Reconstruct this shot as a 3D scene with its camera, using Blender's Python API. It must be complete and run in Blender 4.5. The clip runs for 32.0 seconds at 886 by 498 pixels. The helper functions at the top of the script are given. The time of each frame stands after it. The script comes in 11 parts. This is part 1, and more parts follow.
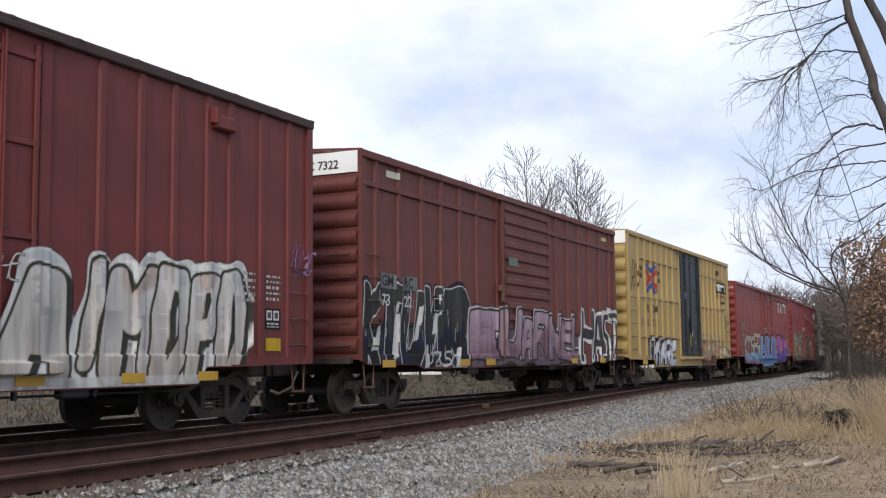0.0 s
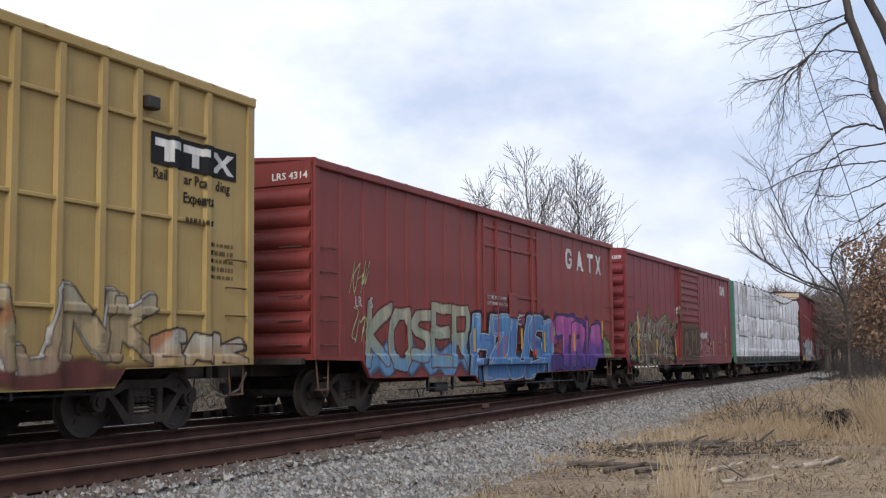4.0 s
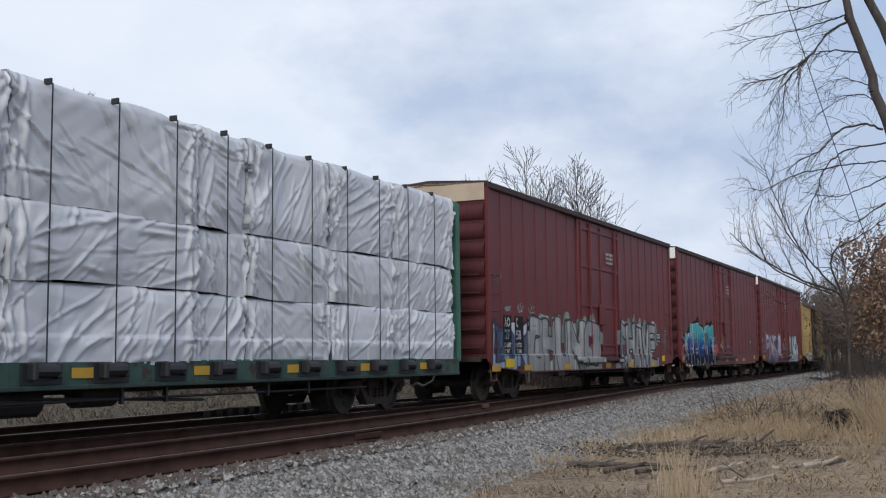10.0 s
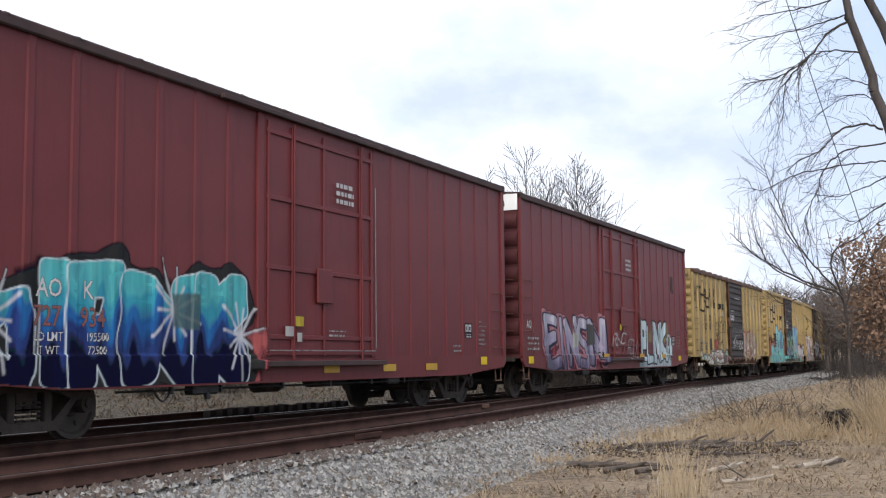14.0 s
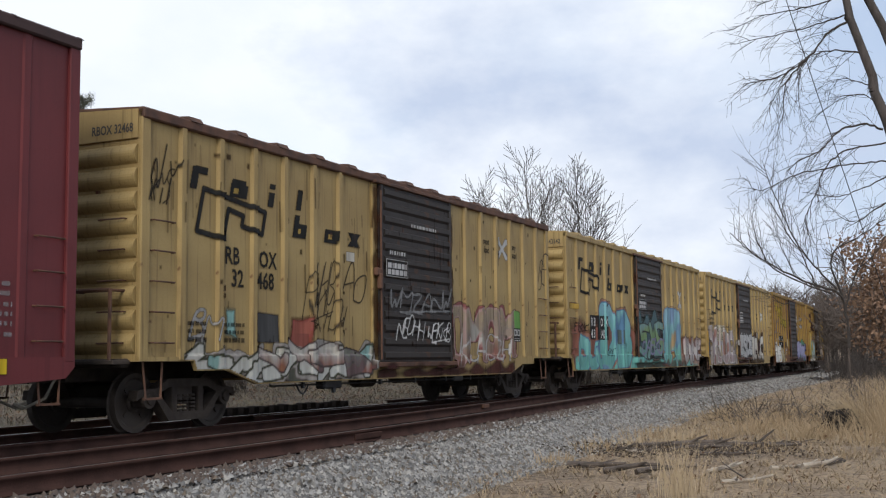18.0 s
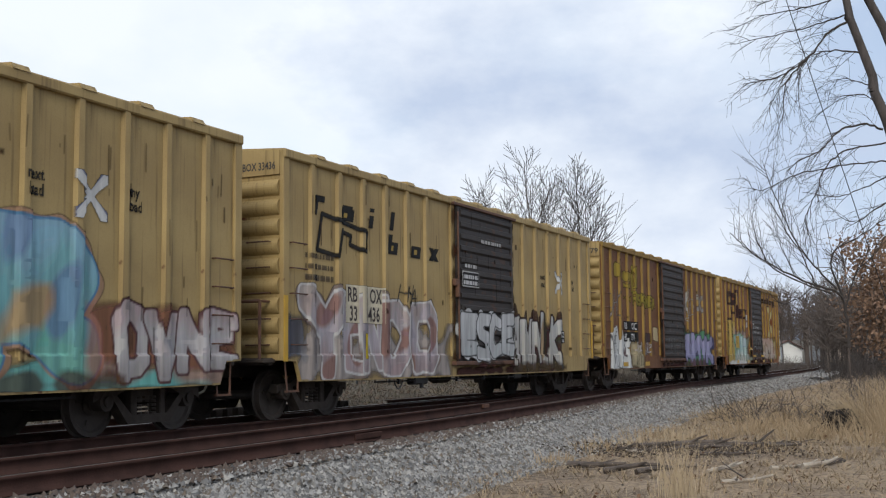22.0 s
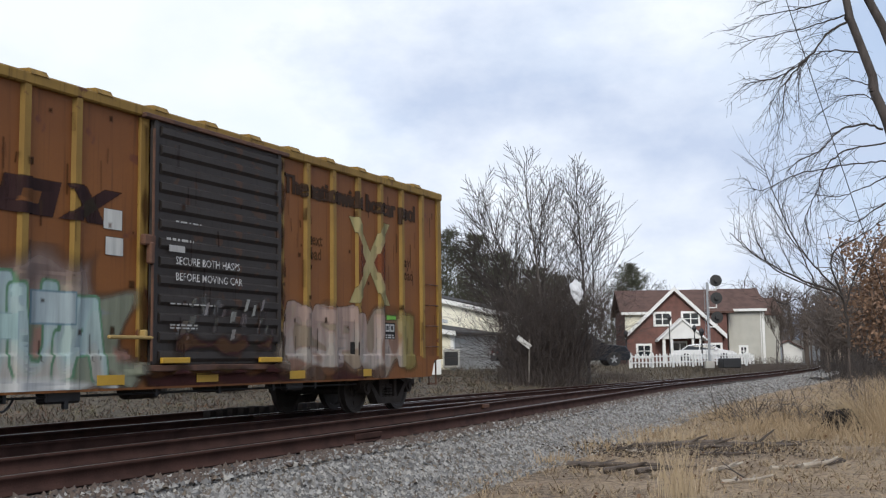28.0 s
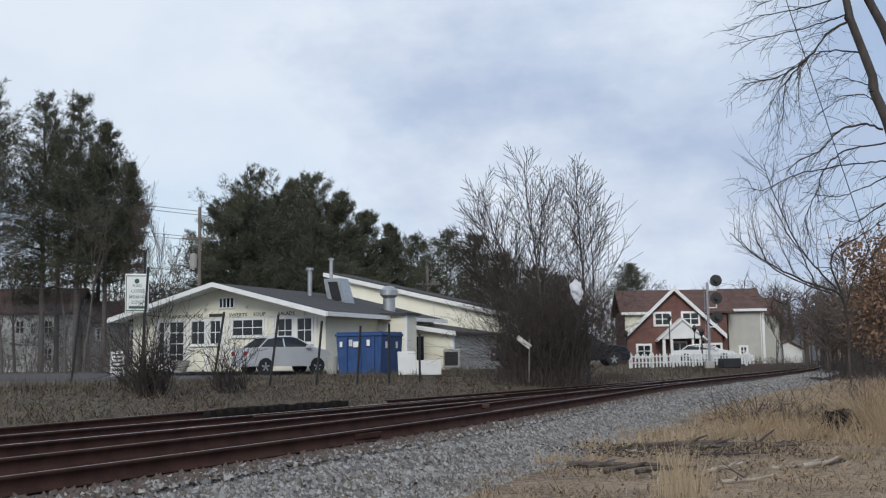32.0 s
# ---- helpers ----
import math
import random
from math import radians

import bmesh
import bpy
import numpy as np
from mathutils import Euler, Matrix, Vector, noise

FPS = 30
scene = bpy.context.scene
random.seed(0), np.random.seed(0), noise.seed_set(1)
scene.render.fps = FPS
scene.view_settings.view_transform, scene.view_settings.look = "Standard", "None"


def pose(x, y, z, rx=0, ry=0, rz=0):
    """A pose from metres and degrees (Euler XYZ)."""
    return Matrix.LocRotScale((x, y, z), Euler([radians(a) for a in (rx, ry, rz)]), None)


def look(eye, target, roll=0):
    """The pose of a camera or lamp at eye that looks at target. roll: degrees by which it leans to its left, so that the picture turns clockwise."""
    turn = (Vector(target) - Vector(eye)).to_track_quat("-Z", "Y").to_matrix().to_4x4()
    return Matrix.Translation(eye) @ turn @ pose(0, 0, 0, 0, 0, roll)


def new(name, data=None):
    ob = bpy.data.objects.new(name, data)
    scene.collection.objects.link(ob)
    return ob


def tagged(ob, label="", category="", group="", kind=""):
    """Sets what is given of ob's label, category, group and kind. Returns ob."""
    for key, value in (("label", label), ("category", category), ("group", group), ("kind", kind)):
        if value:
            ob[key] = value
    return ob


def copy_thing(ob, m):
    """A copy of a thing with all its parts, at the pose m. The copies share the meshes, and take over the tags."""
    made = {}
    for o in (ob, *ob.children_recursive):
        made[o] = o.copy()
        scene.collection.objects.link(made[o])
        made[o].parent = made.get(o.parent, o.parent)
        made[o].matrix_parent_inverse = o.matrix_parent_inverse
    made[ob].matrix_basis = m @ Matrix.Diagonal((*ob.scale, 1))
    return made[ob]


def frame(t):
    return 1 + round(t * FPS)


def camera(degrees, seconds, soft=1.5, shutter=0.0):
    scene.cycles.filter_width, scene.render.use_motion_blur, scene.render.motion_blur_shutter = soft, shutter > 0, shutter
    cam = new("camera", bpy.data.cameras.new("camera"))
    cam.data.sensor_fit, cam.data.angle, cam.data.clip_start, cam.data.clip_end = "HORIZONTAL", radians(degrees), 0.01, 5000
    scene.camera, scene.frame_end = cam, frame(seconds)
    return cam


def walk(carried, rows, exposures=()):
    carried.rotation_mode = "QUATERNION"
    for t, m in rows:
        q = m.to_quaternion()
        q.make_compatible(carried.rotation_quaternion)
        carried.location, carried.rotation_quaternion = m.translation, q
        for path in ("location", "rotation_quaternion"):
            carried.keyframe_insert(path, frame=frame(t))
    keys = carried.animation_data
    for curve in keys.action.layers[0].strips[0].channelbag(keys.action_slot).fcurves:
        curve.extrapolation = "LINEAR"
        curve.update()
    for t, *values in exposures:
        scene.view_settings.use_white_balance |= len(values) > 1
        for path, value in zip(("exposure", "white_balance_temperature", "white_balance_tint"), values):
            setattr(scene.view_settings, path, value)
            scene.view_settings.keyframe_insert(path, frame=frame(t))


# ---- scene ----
# world: z = 0 is the top of the rails, the camera stands at x = y = 0
EYE_Z = 0.961
cam = camera(43.2, 32.0, soft=1.2)
CAM_POSE = Matrix.Translation((0, 0, EYE_Z)) @ pose(0, 0, 0, 90 + 5.705, 0, 0) @ pose(0, 0, 0, 0, 0, -0.69)
walk(cam, [(0.0, CAM_POSE), (32.0, CAM_POSE)],
     exposures=[(0.0, 0.42, 6300, 10), (5.5, 0.28, 6270, 10), (7.5, 0.24, 6270, 9), (9.0, -0.01, 6070, 8), (11.0, 0.12, 6100, 9), (12.0, 0.54, 6300, 10),
                (16.5, 0.58, 6350, 10), (17.2, 0.54, 6400, 10), (18.0, 0.22, 6330, 8), (25.0, 0.18, 6260, 7), (28.0, 0.24, 6240, 8), (29.0, 0.26, 6180, 7), (30.0, 0.02, 6060, 7), (32.0, -0.08, 6000, 7)])

# ---- light ----
world = bpy.data.worlds.new("overcast_sky")
scene.world = world
world.use_nodes = True
wn, wl = world.node_tree.nodes, world.node_tree.links
wn.clear()
SUN_EL, SUN_AZ = 34.0, -171.0      # degrees; azimuth from +y towards +x
w_out = wn.new("ShaderNodeOutputWorld")
w_mix = wn.new("ShaderNodeMixShader")
w_sky = wn.new("ShaderNodeTexSky")
w_sky.sky_type, w_sky.sun_disc = "NISHITA", False
w_sky.sun_elevation, w_sky.sun_rotation = radians(SUN_EL), radians(SUN_AZ)
w_b1, w_b2 = wn.new("ShaderNodeBackground"), wn.new("ShaderNodeBackground")
w_b1.inputs["Strength"].default_value = 0.12
wl.new(w_sky.outputs[0], w_b1.inputs["Color"])
w_co = wn.new("ShaderNodeTexCoord")
w_map = wn.new("ShaderNodeMapping")
w_map.inputs["Scale"].default_value = (1.0, 1.0, 1.7)
w_map.inputs["Location"].default_value = (0.3, 0.1, 0.05)
wl.new(w_co.outputs["Generated"], w_map.inputs["Vector"])
w_n1 = wn.new("ShaderNodeTexNoise")
w_n1.inputs["Scale"].default_value, w_n1.inputs["Detail"].default_value = 3.0, 7.0
w_n1.inputs["Roughness"].default_value = 0.56
wl.new(w_map.outputs[0], w_n1.inputs["Vector"])
w_r1 = wn.new("ShaderNodeValToRGB")
w_r1.color_ramp.elements[0].position, w_r1.color_ramp.elements[0].color = 0.40, (0.545, 0.61, 0.76, 1)
w_r1.color_ramp.elements[1].position, w_r1.color_ramp.elements[1].color = 0.60, (0.89, 0.91, 0.965, 1)
w_dot = wn.new("ShaderNodeVectorMath")
w_dot.operation = "DOT_PRODUCT"
wl.new(w_co.outputs["Generated"], w_dot.inputs[0])
w_dot.inputs[1].default_value = (-0.16, 0.93, 0.33)
w_glow = wn.new("ShaderNodeMapRange")
w_glow.inputs["From Min"].default_value, w_glow.inputs["From Max"].default_value = 0.84, 1.0
w_glow.inputs["To Min"].default_value, w_glow.inputs["To Max"].default_value = -0.06, 0.16
wl.new(w_dot.outputs["Value"], w_glow.inputs["Value"])
w_add = wn.new("ShaderNodeMath")
w_low = wn.new("ShaderNodeVectorMath")
w_low.operation = "DOT_PRODUCT"
wl.new(w_co.outputs["Generated"], w_low.inputs[0])
w_low.inputs[1].default_value = (0.17, 0.955, 0.24)
w_dim = wn.new("ShaderNodeMapRange")
w_dim.inputs["From Min"].default_value, w_dim.inputs["From Max"].default_value = 0.91, 1.0
w_dim.inputs["To Min"].default_value, w_dim.inputs["To Max"].default_value = 0.0, -0.115
wl.new(w_low.outputs["Value"], w_dim.inputs["Value"])
w_sum = wn.new("ShaderNodeMath")
wl.new(w_n1.outputs["Fac"], w_sum.inputs[0])
wl.new(w_dim.outputs[0], w_sum.inputs[1])
wl.new(w_sum.outputs[0], w_add.inputs[0])
wl.new(w_glow.outputs[0], w_add.inputs[1])
wl.new(w_add.outputs[0], w_r1.inputs["Fac"])
wl.new(w_r1.outputs["Color"], w_b2.inputs["Color"])
w_b2.inputs["Strength"].default_value = 0.95
w_n2 = wn.new("ShaderNodeTexNoise")
w_n2.inputs["Scale"].default_value, w_n2.inputs["Detail"].default_value = 2.0, 7.0
wl.new(w_map.outputs[0], w_n2.inputs["Vector"])
w_r2 = wn.new("ShaderNodeValToRGB")
w_r2.color_ramp.elements[0].position, w_r2.color_ramp.elements[0].color = 0.36, (0.62, 0.62, 0.62, 1)
w_r2.color_ramp.elements[1].position, w_r2.color_ramp.elements[1].color = 0.52, (1, 1, 1, 1)
wl.new(w_n2.outputs["Fac"], w_r2.inputs["Fac"])
wl.new(w_r2.outputs["Color"], w_mix.inputs[0])
wl.new(w_b1.outputs[0], w_mix.inputs[1])
wl.new(w_b2.outputs[0], w_mix.inputs[2])
wl.new(w_mix.outputs[0], w_out.inputs["Surface"])

sun = new("sun", bpy.data.lights.new("sun", "SUN"))
sun.data.energy, sun.data.angle, sun.data.color = 2.0, radians(28), (1.0, 0.92, 0.81)
_el, _az = radians(SUN_EL), radians(SUN_AZ)
sun.matrix_world = look((0, 0, 60), (-math.sin(_az) * math.cos(_el) * 60, -math.cos(_az) * math.cos(_el) * 60, 60 - math.sin(_el) * 60))

# ---- the line of the track: s metres along it, lat metres to its far side ----
_S = np.arange(-900.0, 2400.0, 0.25)
_H = 0.44285 + 0.000769 * np.clip(_S, -20, 100) - 1.99127e-5 * np.clip(_S, -20, 100) ** 2
_cx, _cy = np.cumsum(np.sin(_H)) * 0.25, np.cumsum(np.cos(_H)) * 0.25
_i0 = int(np.argmin(abs(_S)))
_cx, _cy = _cx - _cx[_i0] - 3.8498, _cy - _cy[_i0] + 15.4056


def heading(s):
    return np.interp(s, _S, _H)


def place(s, lat):
    """Plan position of a point s along the line of the cars' near sides and lat beyond it."""
    h = heading(s)
    return np.interp(s, _S, _cx) - np.cos(h) * lat, np.interp(s, _S, _cy) + np.sin(h) * lat


MID = 1.5        # the track's middle lies 1.5 m beyond the near sides of the cars


def smooth(a, b, v):
    u = np.clip((np.asarray(v, float) - a) / (b - a), 0, 1)
    return u * u * (3 - 2 * u)


def branch(s):
    """How far the branch track lies on the near side of the main one."""
    return 3.05 * 0.5 * (1 + np.cos(np.pi * np.clip((np.asarray(s, float) + 6) / 48, 0, 1)))


def wob(x, y, f, seed=0.0):
    """Smooth uneven height, about -1 to 1."""
    return (np.sin(x * f * 1.3 + seed) * np.cos(y * f * 1.7 + seed * 2.1) + 0.6 * np.sin((x * 0.7 + y) * f * 2.9 + seed * 3.7)
            + 0.4 * np.cos((x - y * 0.6) * f * 5.3 + seed)) / 2.0


def ground_z(s, lat):
    """Height of the ground."""
    s, lat = np.asarray(s, float), np.asarray(lat, float)
    edge = MID - 0.75 - branch(s) - 0.9            # ballast shoulder on the near side
    z = np.full(np.broadcast(s, lat).shape, -0.24)
    z = z - 0.30 * smooth(0.0, 1.4, edge - lat)      # ballast slope to the grass
    z = z - 0.10 * smooth(3, 12, edge - lat)
    z = z + 0.50 * smooth(7, 26, -8.2 - lat) * smooth(-5, 25, s)   # the rise on the near side
    z = z + 0.55 * smooth(4.6, 15.5, lat) + 0.10 * smooth(16, 60, lat)
    z = z - 0.10 * smooth(3.6, 4.4, lat) * (1 - smooth(4.6, 6.0, lat))
    x, y = place(s, lat)
    rough = smooth(0.0, 1.0, edge - 1.2 - lat) + smooth(4.5, 6, lat) * (1 - smooth(15, 18, lat))
    z = z + rough * 0.05 * wob(x, y, 0.9, 1.0)
    far = smooth(260, 1200, np.hypot(x, y))
    return z + far * 26 * (0.55 + 0.45 * wob(x, y, 0.004, 2.0))


# ---- mesh helpers ----
def box(x0, x1, y0, y1, z0, z1, c=0.0):
    """A box, its edges cut by c."""
    if c <= 0:
        v = [(x, y, z) for x in (x0, x1) for y in (y0, y1) for z in (z0, z1)]
        f = [(0, 1, 3, 2), (4, 6, 7, 5), (0, 4, 5, 1), (2, 3, 7, 6), (0, 2, 6, 4), (1, 5, 7, 3)]
        return v, f
    lo, hi = (x0, y0, z0), (x1, y1, z1)
    v, ix = [], {}
    for sx in (0, 1):
        for sy in (0, 1):
            for sz in (0, 1):
                sg = (sx, sy, sz)
                for ax in range(3):
                    p = []
                    for k in range(3):
                        e = hi[k] if sg[k] else lo[k]
                        p.append(e if k == ax else e + (-c if sg[k] else c))
                    ix[(sx, sy, sz, ax)] = len(v)
                    v.append(tuple(p))
    f = []
    for ax in range(3):
        a, b = [(1, 2), (2, 0), (0, 1)][ax]
        for sg in (0, 1):
            loop = []
            for (p, q) in ((0, 0), (1, 0), (1, 1), (0, 1)):
                k = [0, 0, 0]
                k[ax], k[a], k[b] = sg, p, q
                loop.append(ix[(*k, ax)])
            f.append(tuple(loop if sg else loop[::-1]))
    for ax in range(3):
        a, b = [(1, 2), (2, 0), (0, 1)][ax]
        for p in (0, 1):
            for q in (0, 1):
                k0, k1 = [0, 0, 0], [0, 0, 0]
                k0[ax], k1[ax] = 0, 1
                k0[a] = k1[a] = p
                k0[b] = k1[b] = q
                loop = (ix[(*k0, a)], ix[(*k1, a)], ix[(*k1, b)], ix[(*k0, b)])
                f.append(loop if (p + q) % 2 else loop[::-1])
    for sx in (0, 1):
        for sy in (0, 1):
            for sz in (0, 1):
                loop = tuple(ix[(sx, sy, sz, a)] for a in range(3))
                f.append(loop if (sx + sy + sz) % 2 else loop[::-1])
    return v, f


def cyl(p0, p1, r0, r1=None, n=8, cap=True):
    """A tapered round bar from p0 to p1."""
    r1 = r0 if r1 is None else r1
    a, b = Vector(p0), Vector(p1)
    d = (b - a).normalized()
    u = d.orthogonal().normalized()
    w = d.cross(u)
    v, f = [], []
    for c, r in ((a, r0), (b, r1)):
        for i in range(n):
            t = 2 * math.pi * i / n
            v.append(tuple(c + u * (r * math.cos(t)) + w * (r * math.sin(t))))
    for i in range(n):
        j = (i + 1) % n
        f.append((i, j, n + j, n + i))
    if cap:
        f.append(tuple(range(n - 1, -1, -1)))
        f.append(tuple(range(n, 2 * n)))
    return v, f


def extrude(outline, x0, x1, axis="x"):
    """A prism: outline of (a, b) pairs, run along an axis. x: (y, z); y: (x, z); z: (x, y)."""
    n = len(outline)
    put = {"x": lambda c, a, b: (c, a, b), "y": lambda c, a, b: (a, c, b), "z": lambda c, a, b: (a, b, c)}[axis]
    v = [put(x0, a, b) for a, b in outline] + [put(x1, a, b) for a, b in outline]
    f = [(i, (i + 1) % n, n + (i + 1) % n, n + i) for i in range(n)]
    f += [tuple(range(n - 1, -1, -1)), tuple(range(n, 2 * n))]
    return v, f


def lathe(prof, n=20, axis="y"):
    """A turned shape: prof is (radius, along) pairs."""
    v, f = [], []
    for r, h in prof:
        for i in range(n):
            t = 2 * math.pi * i / n
            c, s = r * math.cos(t), r * math.sin(t)
            v.append({"y": (c, h, s), "z": (c, s, h), "x": (h, c, s)}[axis])
    m = len(prof)
    for k in range(m - 1):
        for i in range(n):
            j = (i + 1) % n
            f.append((k * n + i, k * n + j, (k + 1) * n + j, (k + 1) * n + i))
    f += [tuple(range(n)), tuple(range((m - 1) * n + n - 1, (m - 1) * n - 1, -1))]
    return v, f


def moved(g, m):
    return [tuple(m @ Vector(p)) for p in g[0]], g[1]


def mesh(name, geos, mat, smooth_faces=False):
    """One mesh from several shapes. mat: a material, or a list with one for each shape."""
    v, f, mi = [], [], []
    mats = mat if isinstance(mat, list) else [mat]
    uniq = list(dict.fromkeys(mats))
    for k, (gv, gf) in enumerate(geos):
        o = len(v)
        v.extend(gv)
        f.extend(tuple(i + o for i in q) for q in gf)
        if isinstance(mat, list):
            mi.extend([uniq.index(mats[k])] * len(gf))
    me = bpy.data.meshes.new(name)
    me.from_pydata(v, [], f)
    for m in uniq:
        me.materials.append(m)
    if mi:
        me.polygons.foreach_set("material_index", mi)
    bm = bmesh.new()
    bm.from_mesh(me)
    bmesh.ops.recalc_face_normals(bm, faces=bm.faces)
    bm.to_mesh(me)
    bm.free()
    if smooth_faces:
        me.polygons.foreach_set("use_smooth", [True] * len(me.polygons))
    return me


def big_mesh(name, v, f, mat, smooth_faces=False):
    """A large mesh from arrays; f holds triangles or quads."""
    v, f = np.asarray(v, np.float32), np.asarray(f, np.int32)
    me = bpy.data.meshes.new(name)
    me.vertices.add(len(v))
    me.vertices.foreach_set("co", v.ravel())
    k = f.shape[1]
    me.loops.add(f.size)
    me.loops.foreach_set("vertex_index", f.ravel())
    me.polygons.add(len(f))
    me.polygons.foreach_set("loop_start", np.arange(0, f.size, k, dtype=np.int32))
    me.polygons.foreach_set("loop_total", np.full(len(f), k, np.int32))
    if smooth_faces:
        me.polygons.foreach_set("use_smooth", np.ones(len(f), bool))
    me.materials.append(mat)
    me.update(calc_edges=True)
    return me


def part(name, geos, mat, parent=None, label="", at=None, smooth_faces=False):
    """One mesh object under its thing; geos is a list of shapes or a ready mesh."""
    me = geos if isinstance(geos, bpy.types.Mesh) else mesh(name, geos, mat, smooth_faces)
    ob = new(name, me)
    if parent is not None:
        ob.parent = parent
    if at is not None:
        ob.matrix_basis = at
    return tagged(ob, label=label) if label else ob


def thing(name, m, label, category, group=""):
    ob = new(name)
    ob.empty_display_size = 0.3
    ob.matrix_basis = m
    return tagged(ob, label=label, category=category, group=group)


def setting(name, geos, mat, label="", smooth_faces=False):
    return tagged(part(name, geos, mat, None, label, None, smooth_faces), kind="structure")


def chain(P, R, n=6):
    """One tapered tube through the points P with the radii R, closed at both ends."""
    P = [Vector(p) for p in P]
    v, f = [], []
    for i, (p, r) in enumerate(zip(P, R)):
        d = (P[min(i + 1, len(P) - 1)] - P[max(i - 1, 0)]).normalized()
        u = d.cross(Vector((0, 0, 1)) if abs(d.z) < 0.9 else Vector((1, 0, 0))).normalized()
        w = d.cross(u)
        v += [tuple(p + u * (r * math.cos(2 * math.pi * k / n)) + w * (r * math.sin(2 * math.pi * k / n))) for k in range(n)]
    for i in range(len(P) - 1):
        f += [(i * n + k, i * n + (k + 1) % n, (i + 1) * n + (k + 1) % n, (i + 1) * n + k) for k in range(n)]
    f += [tuple(range(n - 1, -1, -1)), tuple(range((len(P) - 1) * n, len(P) * n))]
    return v, f

# ---- materials ----
def paint(name, base, dark=None, rough=0.6, metal=0.0, scale=3.0, amount=0.5, grain=60.0, bump=0.1, streak=0.0, third=None, third_at=0.62, random=0.0, coord="Object",
          stretch=(1, 1, 1), spec=0.5):
    """A two-scale uneven surface: base colour, darker patches, fine grain, optional streaks that run down, rust or dirt patches as a third colour."""
    m = bpy.data.materials.new(name)
    m.use_nodes = True
    n, l = m.node_tree.nodes, m.node_tree.links
    b = n["Principled BSDF"]
    b.inputs["Roughness"].default_value, b.inputs["Metallic"].default_value = rough, metal
    b.inputs["Specular IOR Level"].default_value = spec
    dark = dark or tuple(c * 0.6 for c in base)
    tc = n.new("ShaderNodeTexCoord")
    mp = n.new("ShaderNodeMapping")
    mp.inputs["Scale"].default_value = stretch
    l.new(tc.outputs[coord], mp.inputs["Vector"])
    oi = n.new("ShaderNodeObjectInfo")
    sh = n.new("ShaderNodeVectorMath")
    sh.operation = "MULTIPLY_ADD"
    l.new(oi.outputs["Random"], sh.inputs[0])
    sh.inputs[1].default_value = (37.0, 11.0, 23.0) if random > 0 else (0, 0, 0)
    l.new(mp.outputs[0], sh.inputs[2])

    def noise_tex(sc, detail, vec):
        t = n.new("ShaderNodeTexNoise")
        t.inputs["Scale"].default_value, t.inputs["Detail"].default_value = sc, detail
        l.new(vec, t.inputs["Vector"])
        return t.outputs["Fac"]

    def ramp(fac, a, c):
        r = n.new("ShaderNodeMapRange")
        r.interpolation_type = "SMOOTHSTEP"
        r.inputs["From Min"].default_value, r.inputs["From Max"].default_value = a, c
        l.new(fac, r.inputs["Value"])
        return r.outputs[0]

    def mix(fac, a, c):
        x = n.new("ShaderNodeMix")
        x.data_type = "RGBA"
        l.new(fac, x.inputs[0]) if not isinstance(fac, float) else setattr(x.inputs[0], "default_value", fac)
        for k, val in ((6, a), (7, c)):
            if isinstance(val, tuple):
                x.inputs[k].default_value = (*val, 1)
            else:
                l.new(val, x.inputs[k])
        return x.outputs[2]

    big = ramp(noise_tex(scale, 5.0, sh.outputs[0]), 0.38, 0.68)
    fine = noise_tex(grain, 3.0, sh.outputs[0])
    f1 = n.new("ShaderNodeMath")
    f1.operation = "MULTIPLY"
    l.new(big, f1.inputs[0])
    f1.inputs[1].default_value = amount
    col = mix(f1.outputs[0], base, dark)
    f2 = n.new("ShaderNodeMath")
    f2.operation = "MULTIPLY"
    l.new(ramp(fine, 0.42, 0.75), f2.inputs[0])
    f2.inputs[1].default_value = amount * 0.55
    col = mix(f2.outputs[0], col, dark)
    if streak > 0:
        ms = n.new("ShaderNodeMapping")
        ms.inputs["Scale"].default_value = (9.0, 9.0, 0.35)
        l.new(tc.outputs[coord], ms.inputs["Vector"])
        st = n.new("ShaderNodeMath")
        st.operation = "MULTIPLY"
        l.new(ramp(noise_tex(1.6, 4.0, ms.outputs[0]), 0.50, 0.75), st.inputs[0])
        st.inputs[1].default_value = streak
        col = mix(st.outputs[0], col, tuple(c * 0.5 for c in dark))
    if third:
        col = mix(ramp(noise_tex(scale * 2.3, 7.0, sh.outputs[0]), third_at, third_at + 0.06), col, third)
    if random > 0:
        hv = n.new("ShaderNodeHueSaturation")
        mr = n.new("ShaderNodeMapRange")
        l.new(oi.outputs["Random"], mr.inputs["Value"])
        mr.inputs["To Min"].default_value, mr.inputs["To Max"].default_value = 1 - random, 1 + random
        l.new(mr.outputs[0], hv.inputs["Value"])
        l.new(col, hv.inputs["Color"])
        col = hv.outputs[0]
    l.new(col, b.inputs["Base Color"])
    if bump > 0:
        bp = n.new("ShaderNodeBump")
        bp.inputs["Strength"].default_value, bp.inputs["Distance"].default_value = bump, 0.02
        l.new(fine, bp.inputs["Height"])
        l.new(bp.outputs[0], b.inputs["Normal"])
    return m


